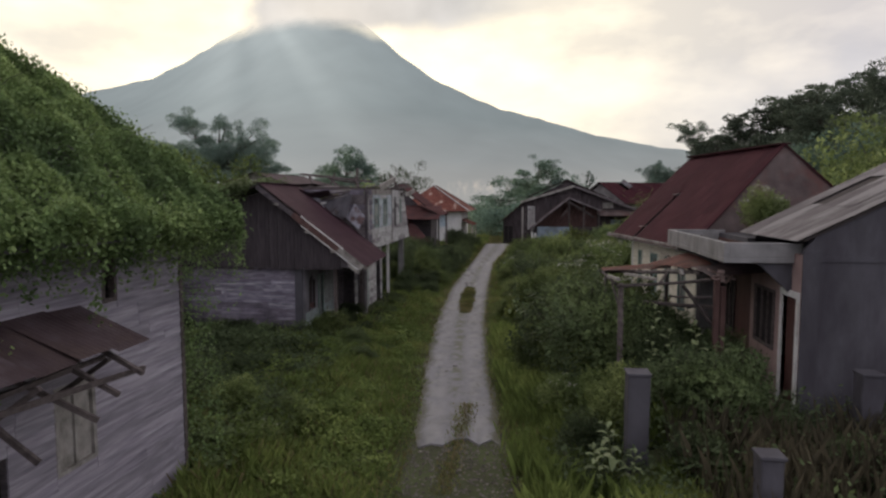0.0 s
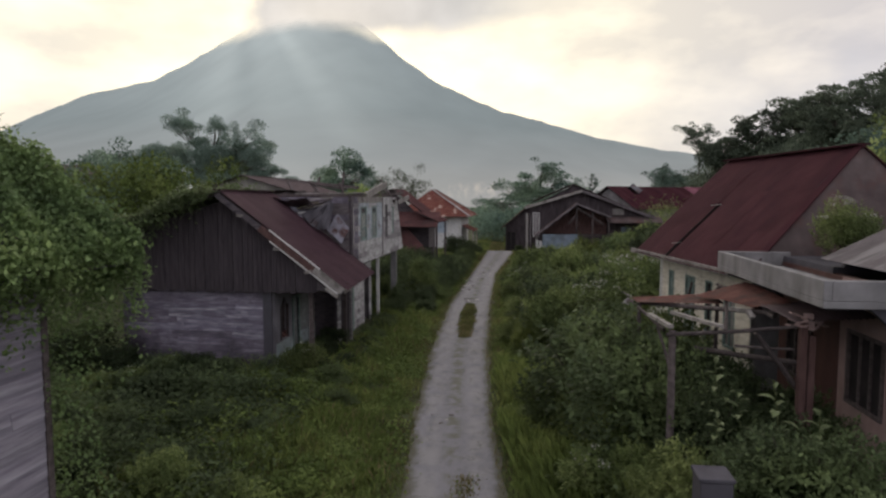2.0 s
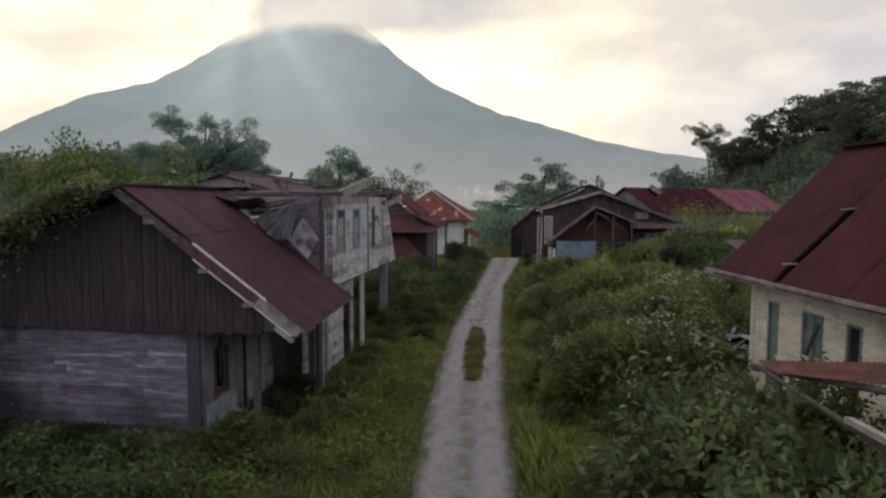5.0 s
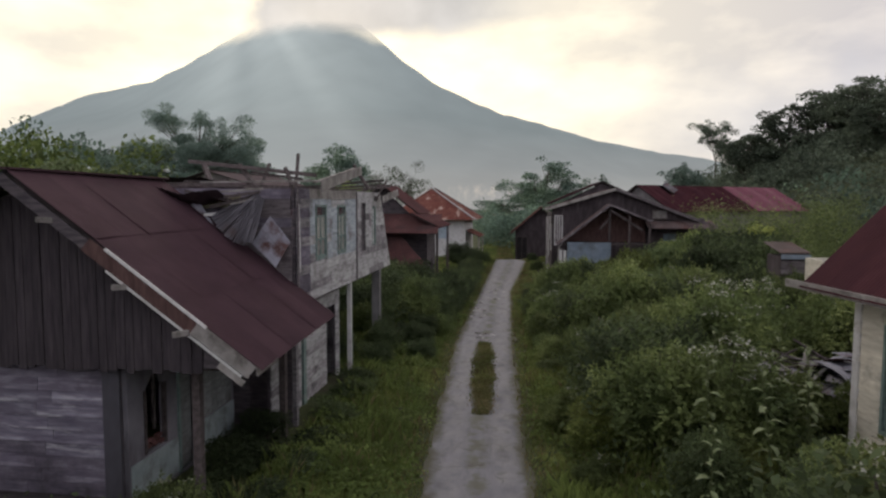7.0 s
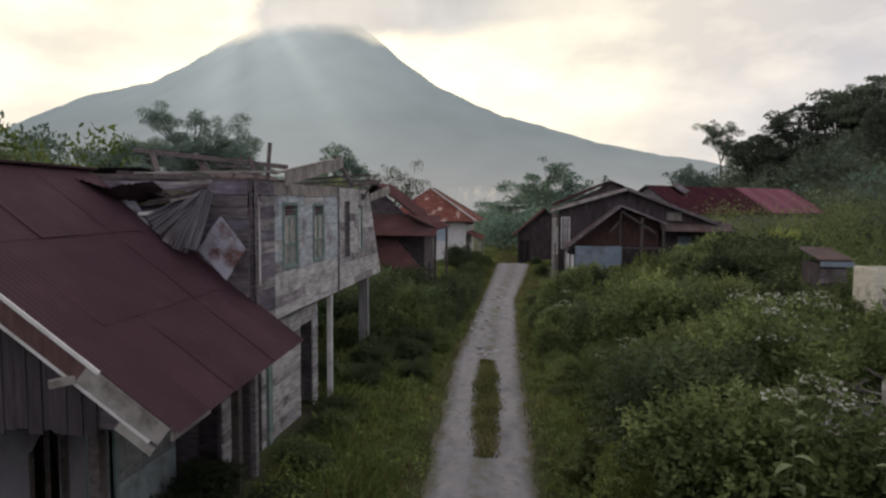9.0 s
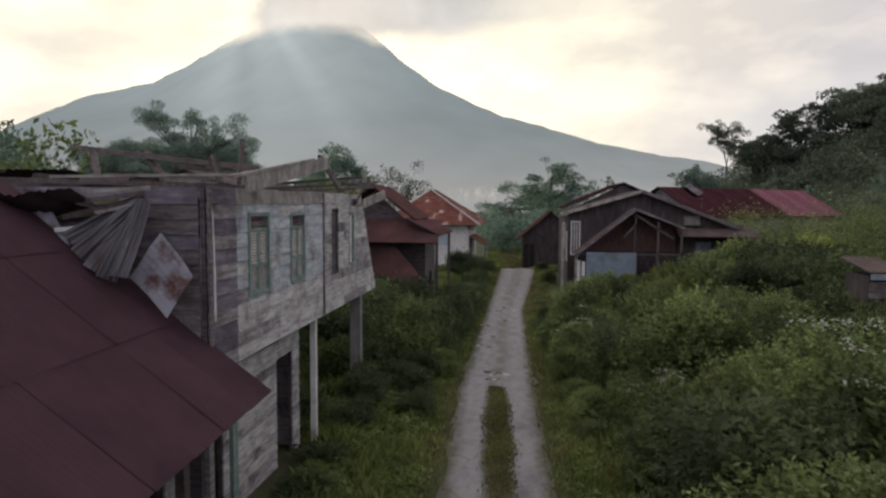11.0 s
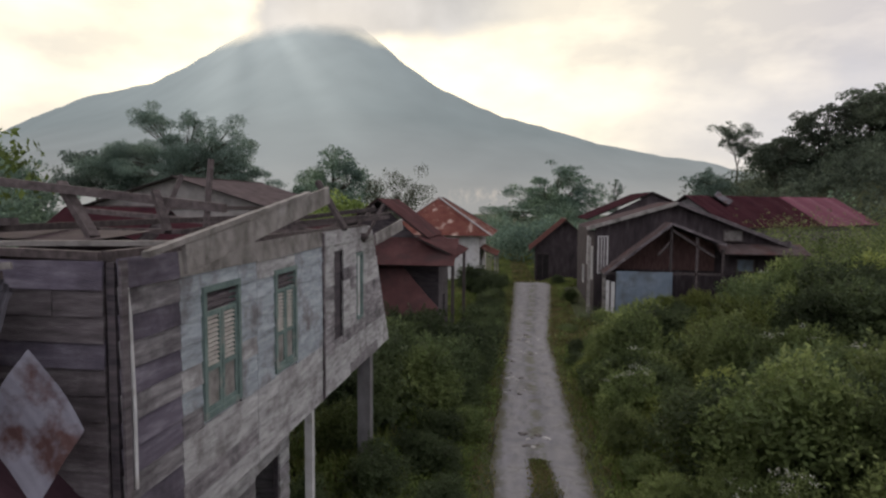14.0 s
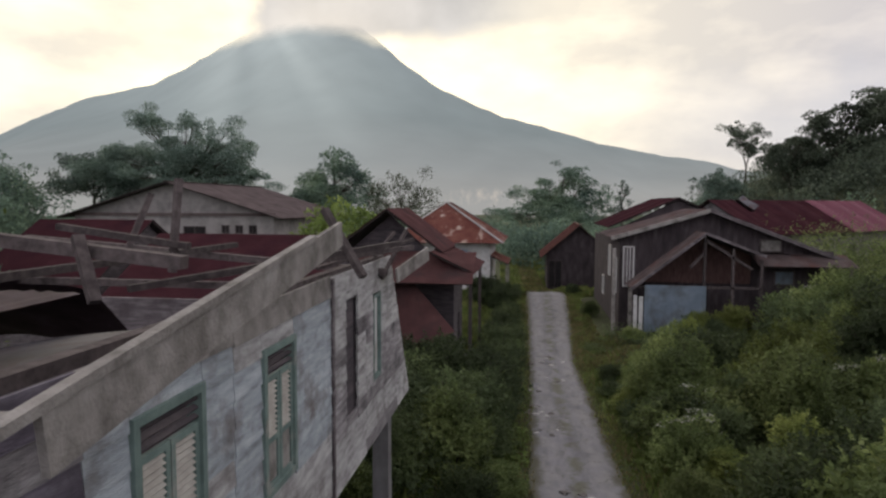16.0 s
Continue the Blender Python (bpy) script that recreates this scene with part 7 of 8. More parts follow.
def plant_bushes():
    rng = random.Random(77)
    spots = []
    # thicket right of the lane
    y = 19.5
    while y < 71:
        x = road_mid(y) + road_half(y) + 1.3
        while x < 18:
            px, py = x + rng.uniform(-0.6, 0.6), y + rng.uniform(-0.7, 0.7)
            edge = px - road_mid(py) - road_half(py)
            if edge > 0.95 and clear(px, py, 0.6):
                hmax = np.interp(py, (18, 24, 32, 40, 47, 56, 64, 70), (1.5, 2.6, 3.2, 3.2, 2.9, 2.9, 3.0, 2.2))
                if 4.3 < px < 8.0 and 19 < py < 27.5:
                    hmax = 2.9 if px < 6.0 else 2.1
                if px < 5.2 and 21.5 < py < 31:
                    hmax = 3.4
                if px > 7.0 and py > 57:
                    hmax = 4.2
                if px < 6.2 and py > 62:
                    hmax = 0.9
                if 5.0 < px < 9.4 and py > 58:
                    hmax = 1.7
                if 4.3 < px < 8.5 and 31.0 < py < 36.9:
                    hmax = 2.0
                if 7.0 < px < 12 and 34.0 < py < 39.0:
                    hmax = 0.7
                if 4.7 < px < 7.0 and 34.6 < py < 37.4:
                    hmax = 1.2
                hh = hmax * np.interp(edge, (0.95, 2.0, 3.6), (0.36, 0.8, 1.0)) * rng.choice((rng.uniform(0.30, 0.5), rng.uniform(0.55, 0.85), rng.uniform(0.9, 1.3)))
                k = rng.choices(range(5), (0.33, 0.10, 0.20 if px < 9 and 49 < py < 62 else 0.08, 0.28, 0.15) if py > 41 else (0.32, 0.05, 0.12, 0.26, 0.25))[0]
                if py < 23.5 and px > 5.4:
                    k = 3
                spots.append((k, px, py, hh / 2.5, rng.uniform(0.85, 1.15)))
            x += rng.uniform(1.35, 2.1)
        y += 1.75
    for px, py, s in ((-7.4, 29.2, 0.42), (-9.0, 29.0, 0.45), (-10.6, 28.6, 0.5), (-12.4, 28.6, 0.6), (-14.0, 28.4, 0.8), (-6.3, 29.4, 0.3), (-14.6, 29.8, 0.9), (-15.5, 27.8, 0.7),
                      (-8.3, 21.5, 0.5), (-9.8, 22.4, 0.55), (-7.0, 20.4, 0.4), (-11.2, 23.6, 0.6), (-3.6, 29.5, 0.28), (-6.8, 25.6, 0.3), (-9.2, 26.0, 0.35), (-12.0, 26.0, 0.4)):
        spots.append((3 if s > 0.45 else 5, px, py, s, 1.0))
    for _ in range(70):
        px, py = rng.uniform(-14.0, -4.0), rng.uniform(17.4, 29.4)
        e = road_mid(py) - road_half(py) - px
        if e > 2.2 and clear(px, py, 0.3):
            spots.append((rng.choice((3, 3, 5, 0, 6, 4)), px, py, rng.uniform(0.22, 0.5) * (0.7 if e < 4 else 1.0) + (0.2 if py > 28 else 0), rng.uniform(0.9, 1.2)))
    # brambles in front of the grey house and on its flat roof
    for px, py, s in ((5.9, 19.6, 0.85), (7.2, 19.2, 0.6), (8.0, 18.2, 0.5), (5.7, 21.6, 1.0), (6.3, 23.4, 1.1), (7.6, 22.0, 0.9), (7.8, 24.6, 0.5), (6.0, 17.0, 0.45), (3.9, 19.2, 0.55), (3.6, 17.0, 0.4), (8.6, 16.6, 0.45), (10.4, 17.6, 0.5), (12.0, 17.2, 0.55)):
        spots.append((3, px, py, s, 1.0))
    for px, py, s in ((4.2, 21.4, 0.62), (4.6, 23.2, 0.8), (5.2, 25.0, 0.9), (4.3, 26.6, 0.85), (6.6, 26.0, 0.8), (7.3, 20.6, 0.7), (6.6, 21.0, 0.75), (8.0, 23.4, 0.7), (7.4, 25.6, 0.75), (5.0, 20.2, 0.7), (5.9, 28.0, 0.85), (3.7, 24.6, 0.6), (5.2, 29.6, 0.8), (6.7, 35.6, 0.7), (7.9, 35.4, 0.8), (12.9, 51.0, 1.25), (11.6, 52.4, 1.2), (14.6, 51.4, 1.3), (13.8, 45.8, 1.15), (16.0, 45.6, 1.2), (11.4, 47.4, 1.1)):
        spots.append((rng.choice((0, 4, 3)) if px < 5.5 or py > 24 else 3, px, py, s, 1.05))
    # shrubs between the two-storey house and the next one
    for px, py, s in ((-6.9, 43.0, 0.55), (-6.9, 46.4, 0.7), (-5.0, 47.0, 0.5), (-4.6, 51.6, 0.7), (-4.3, 55.0, 0.75), (-4.4, 58.4, 0.8), (-6.6, 48.8, 1.15), (-5.4, 50.4, 1.1), (-7.0, 51.5, 1.45), (-5.2, 53.0, 1.2), (-6.8, 54.6, 1.4), (-5.0, 56.2, 1.2), (-6.6, 57.6, 1.1), (-5.0, 59.4, 0.9), (-8.4, 49.8, 1.2),
                      (-9.0, 53.2, 1.3), (-4.6, 48.4, 0.6), (-4.2, 62.0, 0.8), (-4.6, 64.6, 0.9), (-4.4, 67.4, 0.8), (-4.6, 70.5, 0.9), (-4.5, 74.0, 0.8), (-4.9, 78.0, 0.9), (-5.2, 82.0, 0.9),
                      (-6.4, 80.0, 1.1), (-4.9, 31.4, 0.3), (-4.8, 33.0, 0.34), (-4.9, 34.6, 0.36), (-5.2, 36.6, 0.42), (-5.3, 38.6, 0.45), (-5.3, 40.2, 0.5), (-4.0, 44.6, 0.45), (-4.4, 46.2, 0.6), (-3.9, 49.4, 0.5), (-4.0, 52.6, 0.6), (-4.1, 56.6, 0.6), (-4.0, 60.2, 0.65), (-5.6, 44.4, 0.7), (-5.4, 42.6, 0.5), (-4.2, 66.0, 0.8), (1.2, 78.0, 0.5), (0.8, 90.0, 0.5), (-4.4, 86.0, 0.6)):
        spots.append((rng.choices((1, 0, 3), (0.05, 0.15, 0.80))[0], px, py, s, 1.0))
    spots = [(5, px, py, 0.62, 1.3) if -6.0 < px < -4.5 and 30 < py < 41 else (3 if k == 1 and s < 0.75 else k, px, py, s, w) for k, px, py, s, w in spots]
    spots += [(5, -6.45, 31.4, 0.5, 1.1), (3, -6.3, 32.6, 0.42, 1.0), (5, -6.5, 33.6, 0.6, 1.2), (3, -6.4, 34.6, 0.4, 1.0), (5, -5.7, 31.0, 0.5, 1.2), (5, -5.6, 33.0, 0.55, 1.2)]
    first = {}
    roof_bush = copy_thing(SHRUBS[1], pose(9.9, 24.9, 5.2, 0, 0, 40))
    roof_bush.scale = (0.75, 0.55, 0.72)
    tagged(roof_bush, "flowering green bush growing on the flat roof")
    for k, px, py, s, w in spots:
        m = pose(px, py, float(ground_z(px, py)) - 0.05, 0, 0, rng.uniform(0, 360))
        if k not in first:
            SHRUBS[k].matrix_basis = m
            SHRUBS[k].scale = (s * w * 1.0, s * w * 1.0, s)
            first[k] = True
            continue
        ob = copy_thing(SHRUBS[k], m)
        ob.scale = (max(s, 0.55) * w, max(s, 0.55) * w, s)


plant_bushes()


def road_right(y):
    return np.interp(y, ROAD_Y, ROAD_X) + 0.5 * np.interp(y, ROAD_Y, ROAD_W)


def grass():
    """Blades along the lane, in tufts of uneven height."""
    rng = np.random.default_rng(12)
    n = 230000
    y = 8 + 90 * rng.uniform(0, 1, n) ** 1.35
    side = rng.uniform(0, 1, n) < 0.62
    edge = np.where(side, rng.uniform(-0.02, 1, n) * 6.2, rng.uniform(-0.05, 1, n) * 3.2)
    mid, half = np.interp(y, ROAD_Y, ROAD_X), 0.5 * np.interp(y, ROAD_Y, ROAD_W)
    x = np.where(side, mid - half - edge, mid + half + edge)
    keep = np.array([clear(a, b) for a, b in zip(x, y)]) & ((edge > 0) | (rng.uniform(0, 1, n) < 0.35) & (edge > -0.20))
    x, y, edge = x[keep], y[keep], edge[keep]
    # strips of grass growing in the lane
    k = 10000
    t = rng.uniform(0, 1, k)
    xi, yi = -1.03 + (-1.62 + 1.03) * t + rng.uniform(-0.34, 0.34, k) * np.sin(np.pi * np.clip(t, 0.04, 0.96)) ** 0.35 * (1 + 0.12 * np.sin(31 * t) * np.sin(13 * t + 1)) + rng.normal(0, 0.10, k) + 0.03 * np.sin(17 * t), 38.2 + 9.8 * t
    k2 = 1600
    xj, yj = 0.62 + rng.normal(0, 0.14, k2), rng.uniform(17, 23.0, k2)
    x, y, edge = np.concatenate([x, xi, xj]), np.concatenate([y, yi, yj]), np.concatenate([edge, np.full(k, 0.02), np.full(k2, 0.15)])
    # grass over the track past the end of the lane
    k3 = 16000
    y4 = rng.uniform(89.5, 135, k3)
    x4 = np.interp(y4, ROAD_Y, ROAD_X) + rng.uniform(-3.5, 3.5, k3)
    x, y, edge = np.concatenate([x, x4]), np.concatenate([y, y4]), np.concatenate([edge, np.full(k3, 0.8)])
    n = len(x)
    z = ground_z(x, y)
    onroad = np.abs(x - np.interp(y, ROAD_Y, ROAD_X)) < 0.5 * np.interp(y, ROAD_Y, ROAD_W)
    z = np.where(onroad & (y > 20.2) & (y < 90), 0.04, z)
    tuft = 0.5 + 0.5 * np.sin(x * 1.9 + 2 * np.sin(y * 0.8)) * np.sin(y * 1.5 + np.sin(x * 1.3))
    H = (0.10 + 0.42 * tuft * np.clip(edge / 1.6, 0.06, 1)) * rng.uniform(0.5, 1.3, n)
    far = 1 + np.clip((y - 30) / 40, 0, 1.6)
    W = 0.022 * far * rng.uniform(0.7, 1.5, n) * np.where(edge < 0.3, 0.6, 1.0)
    az, lean = rng.uniform(0, 6.283, n), rng.uniform(0.05, 0.6, n) * H
    s = np.stack([np.cos(az), np.sin(az), 0 * az], 1) * W[:, None]
    base = np.stack([x, y, z - 0.02], 1)
    az2 = rng.uniform(0, 6.283, n)
    tip = base + np.stack([np.cos(az2) * lean, np.sin(az2) * lean, H], 1)
    midp = base * 0.45 + tip * 0.55 + np.stack([-np.cos(az2) * lean * 0.18, -np.sin(az2) * lean * 0.18, H * 0.05], 1)
    v = np.stack([base - s, base + s, midp + s * 0.7, tip], 1)
    dry = (rng.uniform(0, 1, n) < np.where(onroad, 0.72, np.where(edge < 0.5, 0.45, 0.12))) | ((x > road_right(y)) & (y > 63) & (y < 80) & (rng.uniform(0, 1, n) < 0.75))
    tagged(quads("grass", v[~dry].reshape(-1, 3), M_GRASS), "long unkempt green grass on the verges", "grass", kind="stuff")
    tagged(quads("dry_grass", v[dry].reshape(-1, 3), M_DRY), "dry straw-coloured grass among the green", "grass", kind="stuff")


grass()


def reeds():
    """Tall blades in clumps between the lane and the porch."""
    rng = np.random.default_rng(31)
    c = 260
    cy = rng.uniform(14.5, 33, c)
    cx = np.interp(cy, ROAD_Y, ROAD_X) + 1.25 + rng.uniform(0.5, 3.6, c)
    k = 110
    x, y = np.repeat(cx, k) + rng.normal(0, 0.22, c * k), np.repeat(cy, k) + rng.normal(0, 0.22, c * k)
    ok = np.array([clear(a, b, 0.1) for a, b in zip(x, y)])
    x, y = x[ok], y[ok]
    n = len(x)
    H = rng.uniform(0.3, 1.0, n) * (0.75 + 0.35 * np.sin(x * 1.3 + y))
    az, az2 = rng.uniform(0, 6.283, n), rng.uniform(0, 6.283, n)
    lean = rng.uniform(0.08, 0.5, n) * H
    s = np.stack([np.cos(az), np.sin(az), 0 * az], 1) * (rng.uniform(0.006, 0.012, n))[:, None]
    base = np.stack([x, y, ground_z(x, y) - 0.02], 1)
    tip = base + np.stack([np.cos(az2) * lean, np.sin(az2) * lean, H], 1)
    midp = base * 0.4 + tip * 0.6 - np.stack([np.cos(az2) * lean * 0.22, np.sin(az2) * lean * 0.22, -H * 0.08], 1)
    v = np.stack([base - s, base + s, midp + s * 0.8, tip], 1)
    tagged(quads("tall_grass", v.reshape(-1, 3), M_GRASS), "tall reedy grass between the lane and a porch", "grass", kind="stuff")


reeds()


def dry_weeds():
    """Brown seeding weeds on the plot in front of the grey house."""
    rng = np.random.default_rng(37)
    n = 15000
    x, y = rng.uniform(5.6, 15.5, n), rng.uniform(9.0, 18.4, n)
    t = 0.5 + 0.5 * np.sin(x * 1.7 + 0.6) * np.sin(y * 1.2 + 1.1)
    ok = rng.uniform(0, 1, n) < 0.25 + 0.75 * t
    x, y = x[ok], y[ok]
    n = len(x)
    H, az, az2 = rng.uniform(0.5, 1.25, n), rng.uniform(0, 6.283, n), rng.uniform(0, 6.283, n)
    lean = rng.uniform(0.05, 0.4, n) * H
    s = np.stack([np.cos(az), np.sin(az), 0 * az], 1) * rng.uniform(0.006, 0.014, n)[:, None]
    base = np.stack([x, y, ground_z(x, y) - 0.02], 1)
    tip = base + np.stack([np.cos(az2) * lean, np.sin(az2) * lean, H], 1)
    midp = base * 0.4 + tip * 0.6 - np.stack([np.cos(az2) * lean * 0.2, np.sin(az2) * lean * 0.2, -H * 0.06], 1)
    tagged(quads("dry_weeds", np.stack([base - s, base + s, midp + s, tip], 1).reshape(-1, 3), M_DEAD), "brown dry weeds on the plot before the grey house", "weeds", kind="stuff")


dry_weeds()


def rubble(name, n, x0, x1, y0, y1, size, mat, label, seed, zf=None):
    rng = random.Random(seed)
    vs, fs = [], []
    for _ in range(n):
        x, y = rng.uniform(x0, x1), rng.uniform(y0, y1)
        r = size * rng.uniform(0.4, 1.3) ** 1.4
        z = zf(x, y) if zf else float(ground_z(x, y))
        k = len(vs)
        ax = [(1, 0, 0), (0, 1, 0), (-1, 0, 0), (0, -1, 0), (0, 0, 0.7), (0, 0, -0.6)]
        c, s = math.cos(rng.uniform(0, 6.28)), math.sin(rng.uniform(0, 6.28))
        for a in ax:
            q = Vector(a) * r * rng.uniform(0.7, 1.2) + Vector((rng.uniform(-0.2, 0.2), rng.uniform(-0.2, 0.2), 0)) * r
            vs.append((x + q.x * c - q.y * s, y + q.x * s + q.y * c, z + r * 0.25 + q.z))
        for a, b in ((0, 1), (1, 2), (2, 3), (3, 0)):
            fs += [(k + a, k + b, k + 4), (k + b, k + a, k + 5)]
    me = bpy.data.meshes.new(name)
    me.from_pydata(vs, [], fs)
    me.materials.append(mat)
    return tagged(new(name, me), label, "stones", kind="stuff")


rubble("gravel", 3800, -0.5, 2.5, 12.5, 20.9, 0.034, M_GRAVEL, "loose gravel and broken concrete of the lane", 3)

def tree(name, x, y, base_z, tall, clumps, leaf, n, mat, label, trunk=0.35, bare=0.35, lean=0.0, bark=None, aspect=0.55):
    """A tree: tapered trunk, limbs to every clump, a crown of leaf clumps (dx, dy, z, rx, rz as fractions of its height)."""
    rng = np.random.default_rng(int(abs(x) * 7 + y))
    t = thing(name, (x, y, base_z), label, "tree")
    lumps = []
    bm = bmesh.new()
    r2 = random.Random(int(y))
    fork = tall * bare
    limb(bm, [(x, y, base_z - 0.5), (x + lean * 0.4, y, base_z + fork * 0.5), (x + lean, y, base_z + fork)], trunk, trunk * 0.6, 8)
    for dx, dy, z, rx, rz in clumps:
        c = Vector((x + lean + dx * tall, y + dy * tall, base_z + z * tall))
        s = Vector((x + lean, y, base_z + fork))
        mid = s.lerp(c, 0.5) + Vector((r2.uniform(-0.03, 0.03), 0, r2.uniform(0.0, 0.05))) * tall
        limb(bm, [s - Vector((0, 0, 0.3)), mid, c], trunk * 0.45, trunk * 0.10, 5)
        for _ in range(12):
            o = Vector((r2.gauss(0, 0.62) * rx, r2.gauss(0, 0.62) * rx, r2.gauss(0, 0.60) * rz)) * tall
            q = r2.uniform(0.34, 0.72)
            lumps.append((c.x + o.x, c.y + o.y, c.z + o.z, rx * q * tall, rx * q * tall, rz * q * tall))
            tip = c + o
            limb(bm, [mid, mid.lerp(tip, 0.55) - Vector((0, 0, 0.02 * tall)), tip], trunk * 0.16, trunk * 0.05, 4)
    part("trunk", bm, bark or M_BARK, t)
    quads("crown", leaves(rng, in_lumps(rng, lumps, n, 0.35), leaf, 0.1, aspect, 1.1), mat, t)
    return t


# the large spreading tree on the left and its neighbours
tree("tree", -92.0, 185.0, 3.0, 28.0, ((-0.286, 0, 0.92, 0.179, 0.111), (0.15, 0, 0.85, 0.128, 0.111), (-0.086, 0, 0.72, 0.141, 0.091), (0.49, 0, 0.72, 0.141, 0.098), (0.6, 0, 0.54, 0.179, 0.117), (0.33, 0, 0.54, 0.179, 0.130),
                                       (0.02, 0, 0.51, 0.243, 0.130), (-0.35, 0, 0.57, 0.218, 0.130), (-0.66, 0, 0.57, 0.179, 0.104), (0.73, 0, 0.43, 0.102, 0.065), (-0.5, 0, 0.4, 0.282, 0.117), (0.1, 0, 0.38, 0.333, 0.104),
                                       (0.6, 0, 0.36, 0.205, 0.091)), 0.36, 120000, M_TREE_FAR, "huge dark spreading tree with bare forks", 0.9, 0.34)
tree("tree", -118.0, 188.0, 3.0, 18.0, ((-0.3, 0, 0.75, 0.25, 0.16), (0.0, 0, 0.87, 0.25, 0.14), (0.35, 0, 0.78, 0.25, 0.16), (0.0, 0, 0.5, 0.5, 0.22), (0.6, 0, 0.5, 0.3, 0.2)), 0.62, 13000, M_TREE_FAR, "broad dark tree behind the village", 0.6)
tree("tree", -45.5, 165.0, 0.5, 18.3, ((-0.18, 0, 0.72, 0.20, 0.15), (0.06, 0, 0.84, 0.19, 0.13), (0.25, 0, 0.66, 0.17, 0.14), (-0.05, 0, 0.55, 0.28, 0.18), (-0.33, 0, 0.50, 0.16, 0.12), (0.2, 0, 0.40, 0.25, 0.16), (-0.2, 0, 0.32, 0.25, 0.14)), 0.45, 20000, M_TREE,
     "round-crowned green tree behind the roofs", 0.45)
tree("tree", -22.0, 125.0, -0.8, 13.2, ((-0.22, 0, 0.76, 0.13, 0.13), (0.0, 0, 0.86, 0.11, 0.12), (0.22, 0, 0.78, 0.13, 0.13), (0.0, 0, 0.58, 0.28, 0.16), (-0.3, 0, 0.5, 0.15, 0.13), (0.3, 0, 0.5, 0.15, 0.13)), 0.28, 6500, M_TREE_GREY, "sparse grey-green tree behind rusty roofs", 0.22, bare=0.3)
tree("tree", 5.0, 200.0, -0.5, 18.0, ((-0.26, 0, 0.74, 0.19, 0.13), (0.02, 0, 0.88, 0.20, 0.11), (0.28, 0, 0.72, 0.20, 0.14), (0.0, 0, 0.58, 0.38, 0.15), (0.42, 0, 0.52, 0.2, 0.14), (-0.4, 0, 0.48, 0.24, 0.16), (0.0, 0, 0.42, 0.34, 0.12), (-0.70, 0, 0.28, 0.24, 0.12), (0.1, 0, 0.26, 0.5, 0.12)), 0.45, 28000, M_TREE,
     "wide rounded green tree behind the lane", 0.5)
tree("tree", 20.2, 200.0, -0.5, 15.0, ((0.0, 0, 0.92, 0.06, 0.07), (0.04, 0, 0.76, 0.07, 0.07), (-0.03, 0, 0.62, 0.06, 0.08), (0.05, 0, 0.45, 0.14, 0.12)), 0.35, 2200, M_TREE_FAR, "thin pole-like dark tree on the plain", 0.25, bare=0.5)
tree("tree", 51.5, 205.0, 9.0, 19.5, ((-0.10, 0, 0.90, 0.13, 0.08), (0.10, 0, 0.84, 0.12, 0.09), (-0.10, 0, 0.72, 0.12, 0.08), (0.10, 0, 0.66, 0.12, 0.08)), 0.36, 6500, M_TREE_HILL, "slim sparse tree on the hillside", 0.28, bare=0.45)
tree("tree", 33.5, 165.0, 3.5, 11.8, ((0, 0, 0.86, 0.16, 0.12), (-0.12, 0, 0.66, 0.22, 0.14), (0.14, 0, 0.62, 0.22, 0.14), (0, 0, 0.45, 0.3, 0.2)), 0.42, 6500, M_TREE_FAR, "small conical dark tree below the hill", 0.3, bare=0.25)
for tx, ty, th in ((45, 160, 16), (53, 160, 18), (61, 158, 16.5), (61, 148, 17), (73, 150, 15.5), (67, 165, 15), (82, 150, 16), (50, 170, 14), (57, 130, 12), (70, 130, 15), (80, 128, 13)):
    tree("tree", tx, ty, float(ground_z(tx, ty)) - 0.5, th * (0.84 if tx < 65 else 1.0), ((-0.24, 0, 0.80, 0.17, 0.10), (0.08, 0, 0.91, 0.17, 0.08), (0.28, 0, 0.76, 0.16, 0.10), (-0.05, 0, 0.62, 0.30, 0.14), (0.2, 0, 0.5, 0.3, 0.16)), 0.44, 11000, M_TREE_HILL,
         "dark tree on the wooded hillside", 0.4, bare=0.35)
# nearer trees behind the houses
for tx, ty, th in ((-52, 80, 11.0), (-60, 92, 12.5), (-47, 72, 8.5), (-66, 100, 13.0), (-44, 100, 9.0)):
    tree("tree", tx, ty, 0.2, th, ((-0.2, 0, 0.78, 0.2, 0.14), (0.14, 0, 0.86, 0.2, 0.12), (0.3, 0, 0.6, 0.2, 0.16), (-0.05, 0, 0.5, 0.36, 0.2)), 0.36, 6500, M_TREE, "dark leafy tree behind the far houses", 0.25)
tree("tree", -21.5, 44.5, 0.4, 9.2, ((-0.12, 0, 0.75, 0.24, 0.2), (0.14, 0.05, 0.80, 0.22, 0.18), (0.0, 0, 0.52, 0.34, 0.22), (0.3, 0, 0.5, 0.2, 0.18)), 0.26, 8500, M_WEED, "young green tree behind the houses", 0.18)
tree("tree", -28.0, 52.0, 0.4, 9.5, ((-0.15, 0, 0.75, 0.24, 0.2), (0.14, 0.05, 0.78, 0.24, 0.18), (0.0, 0, 0.5, 0.36, 0.24)), 0.28, 7500, M_TREE, "leafy green tree among the scrub", 0.2)
tree("tree", -15.5, 72.0, 0.4, 7.4, ((-0.12, 0, 0.75, 0.26, 0.2), (0.14, 0.05, 0.80, 0.24, 0.18), (0.0, 0, 0.52, 0.36, 0.24)), 0.26, 6000, M_WEED, "small green tree between the roofs", 0.16)
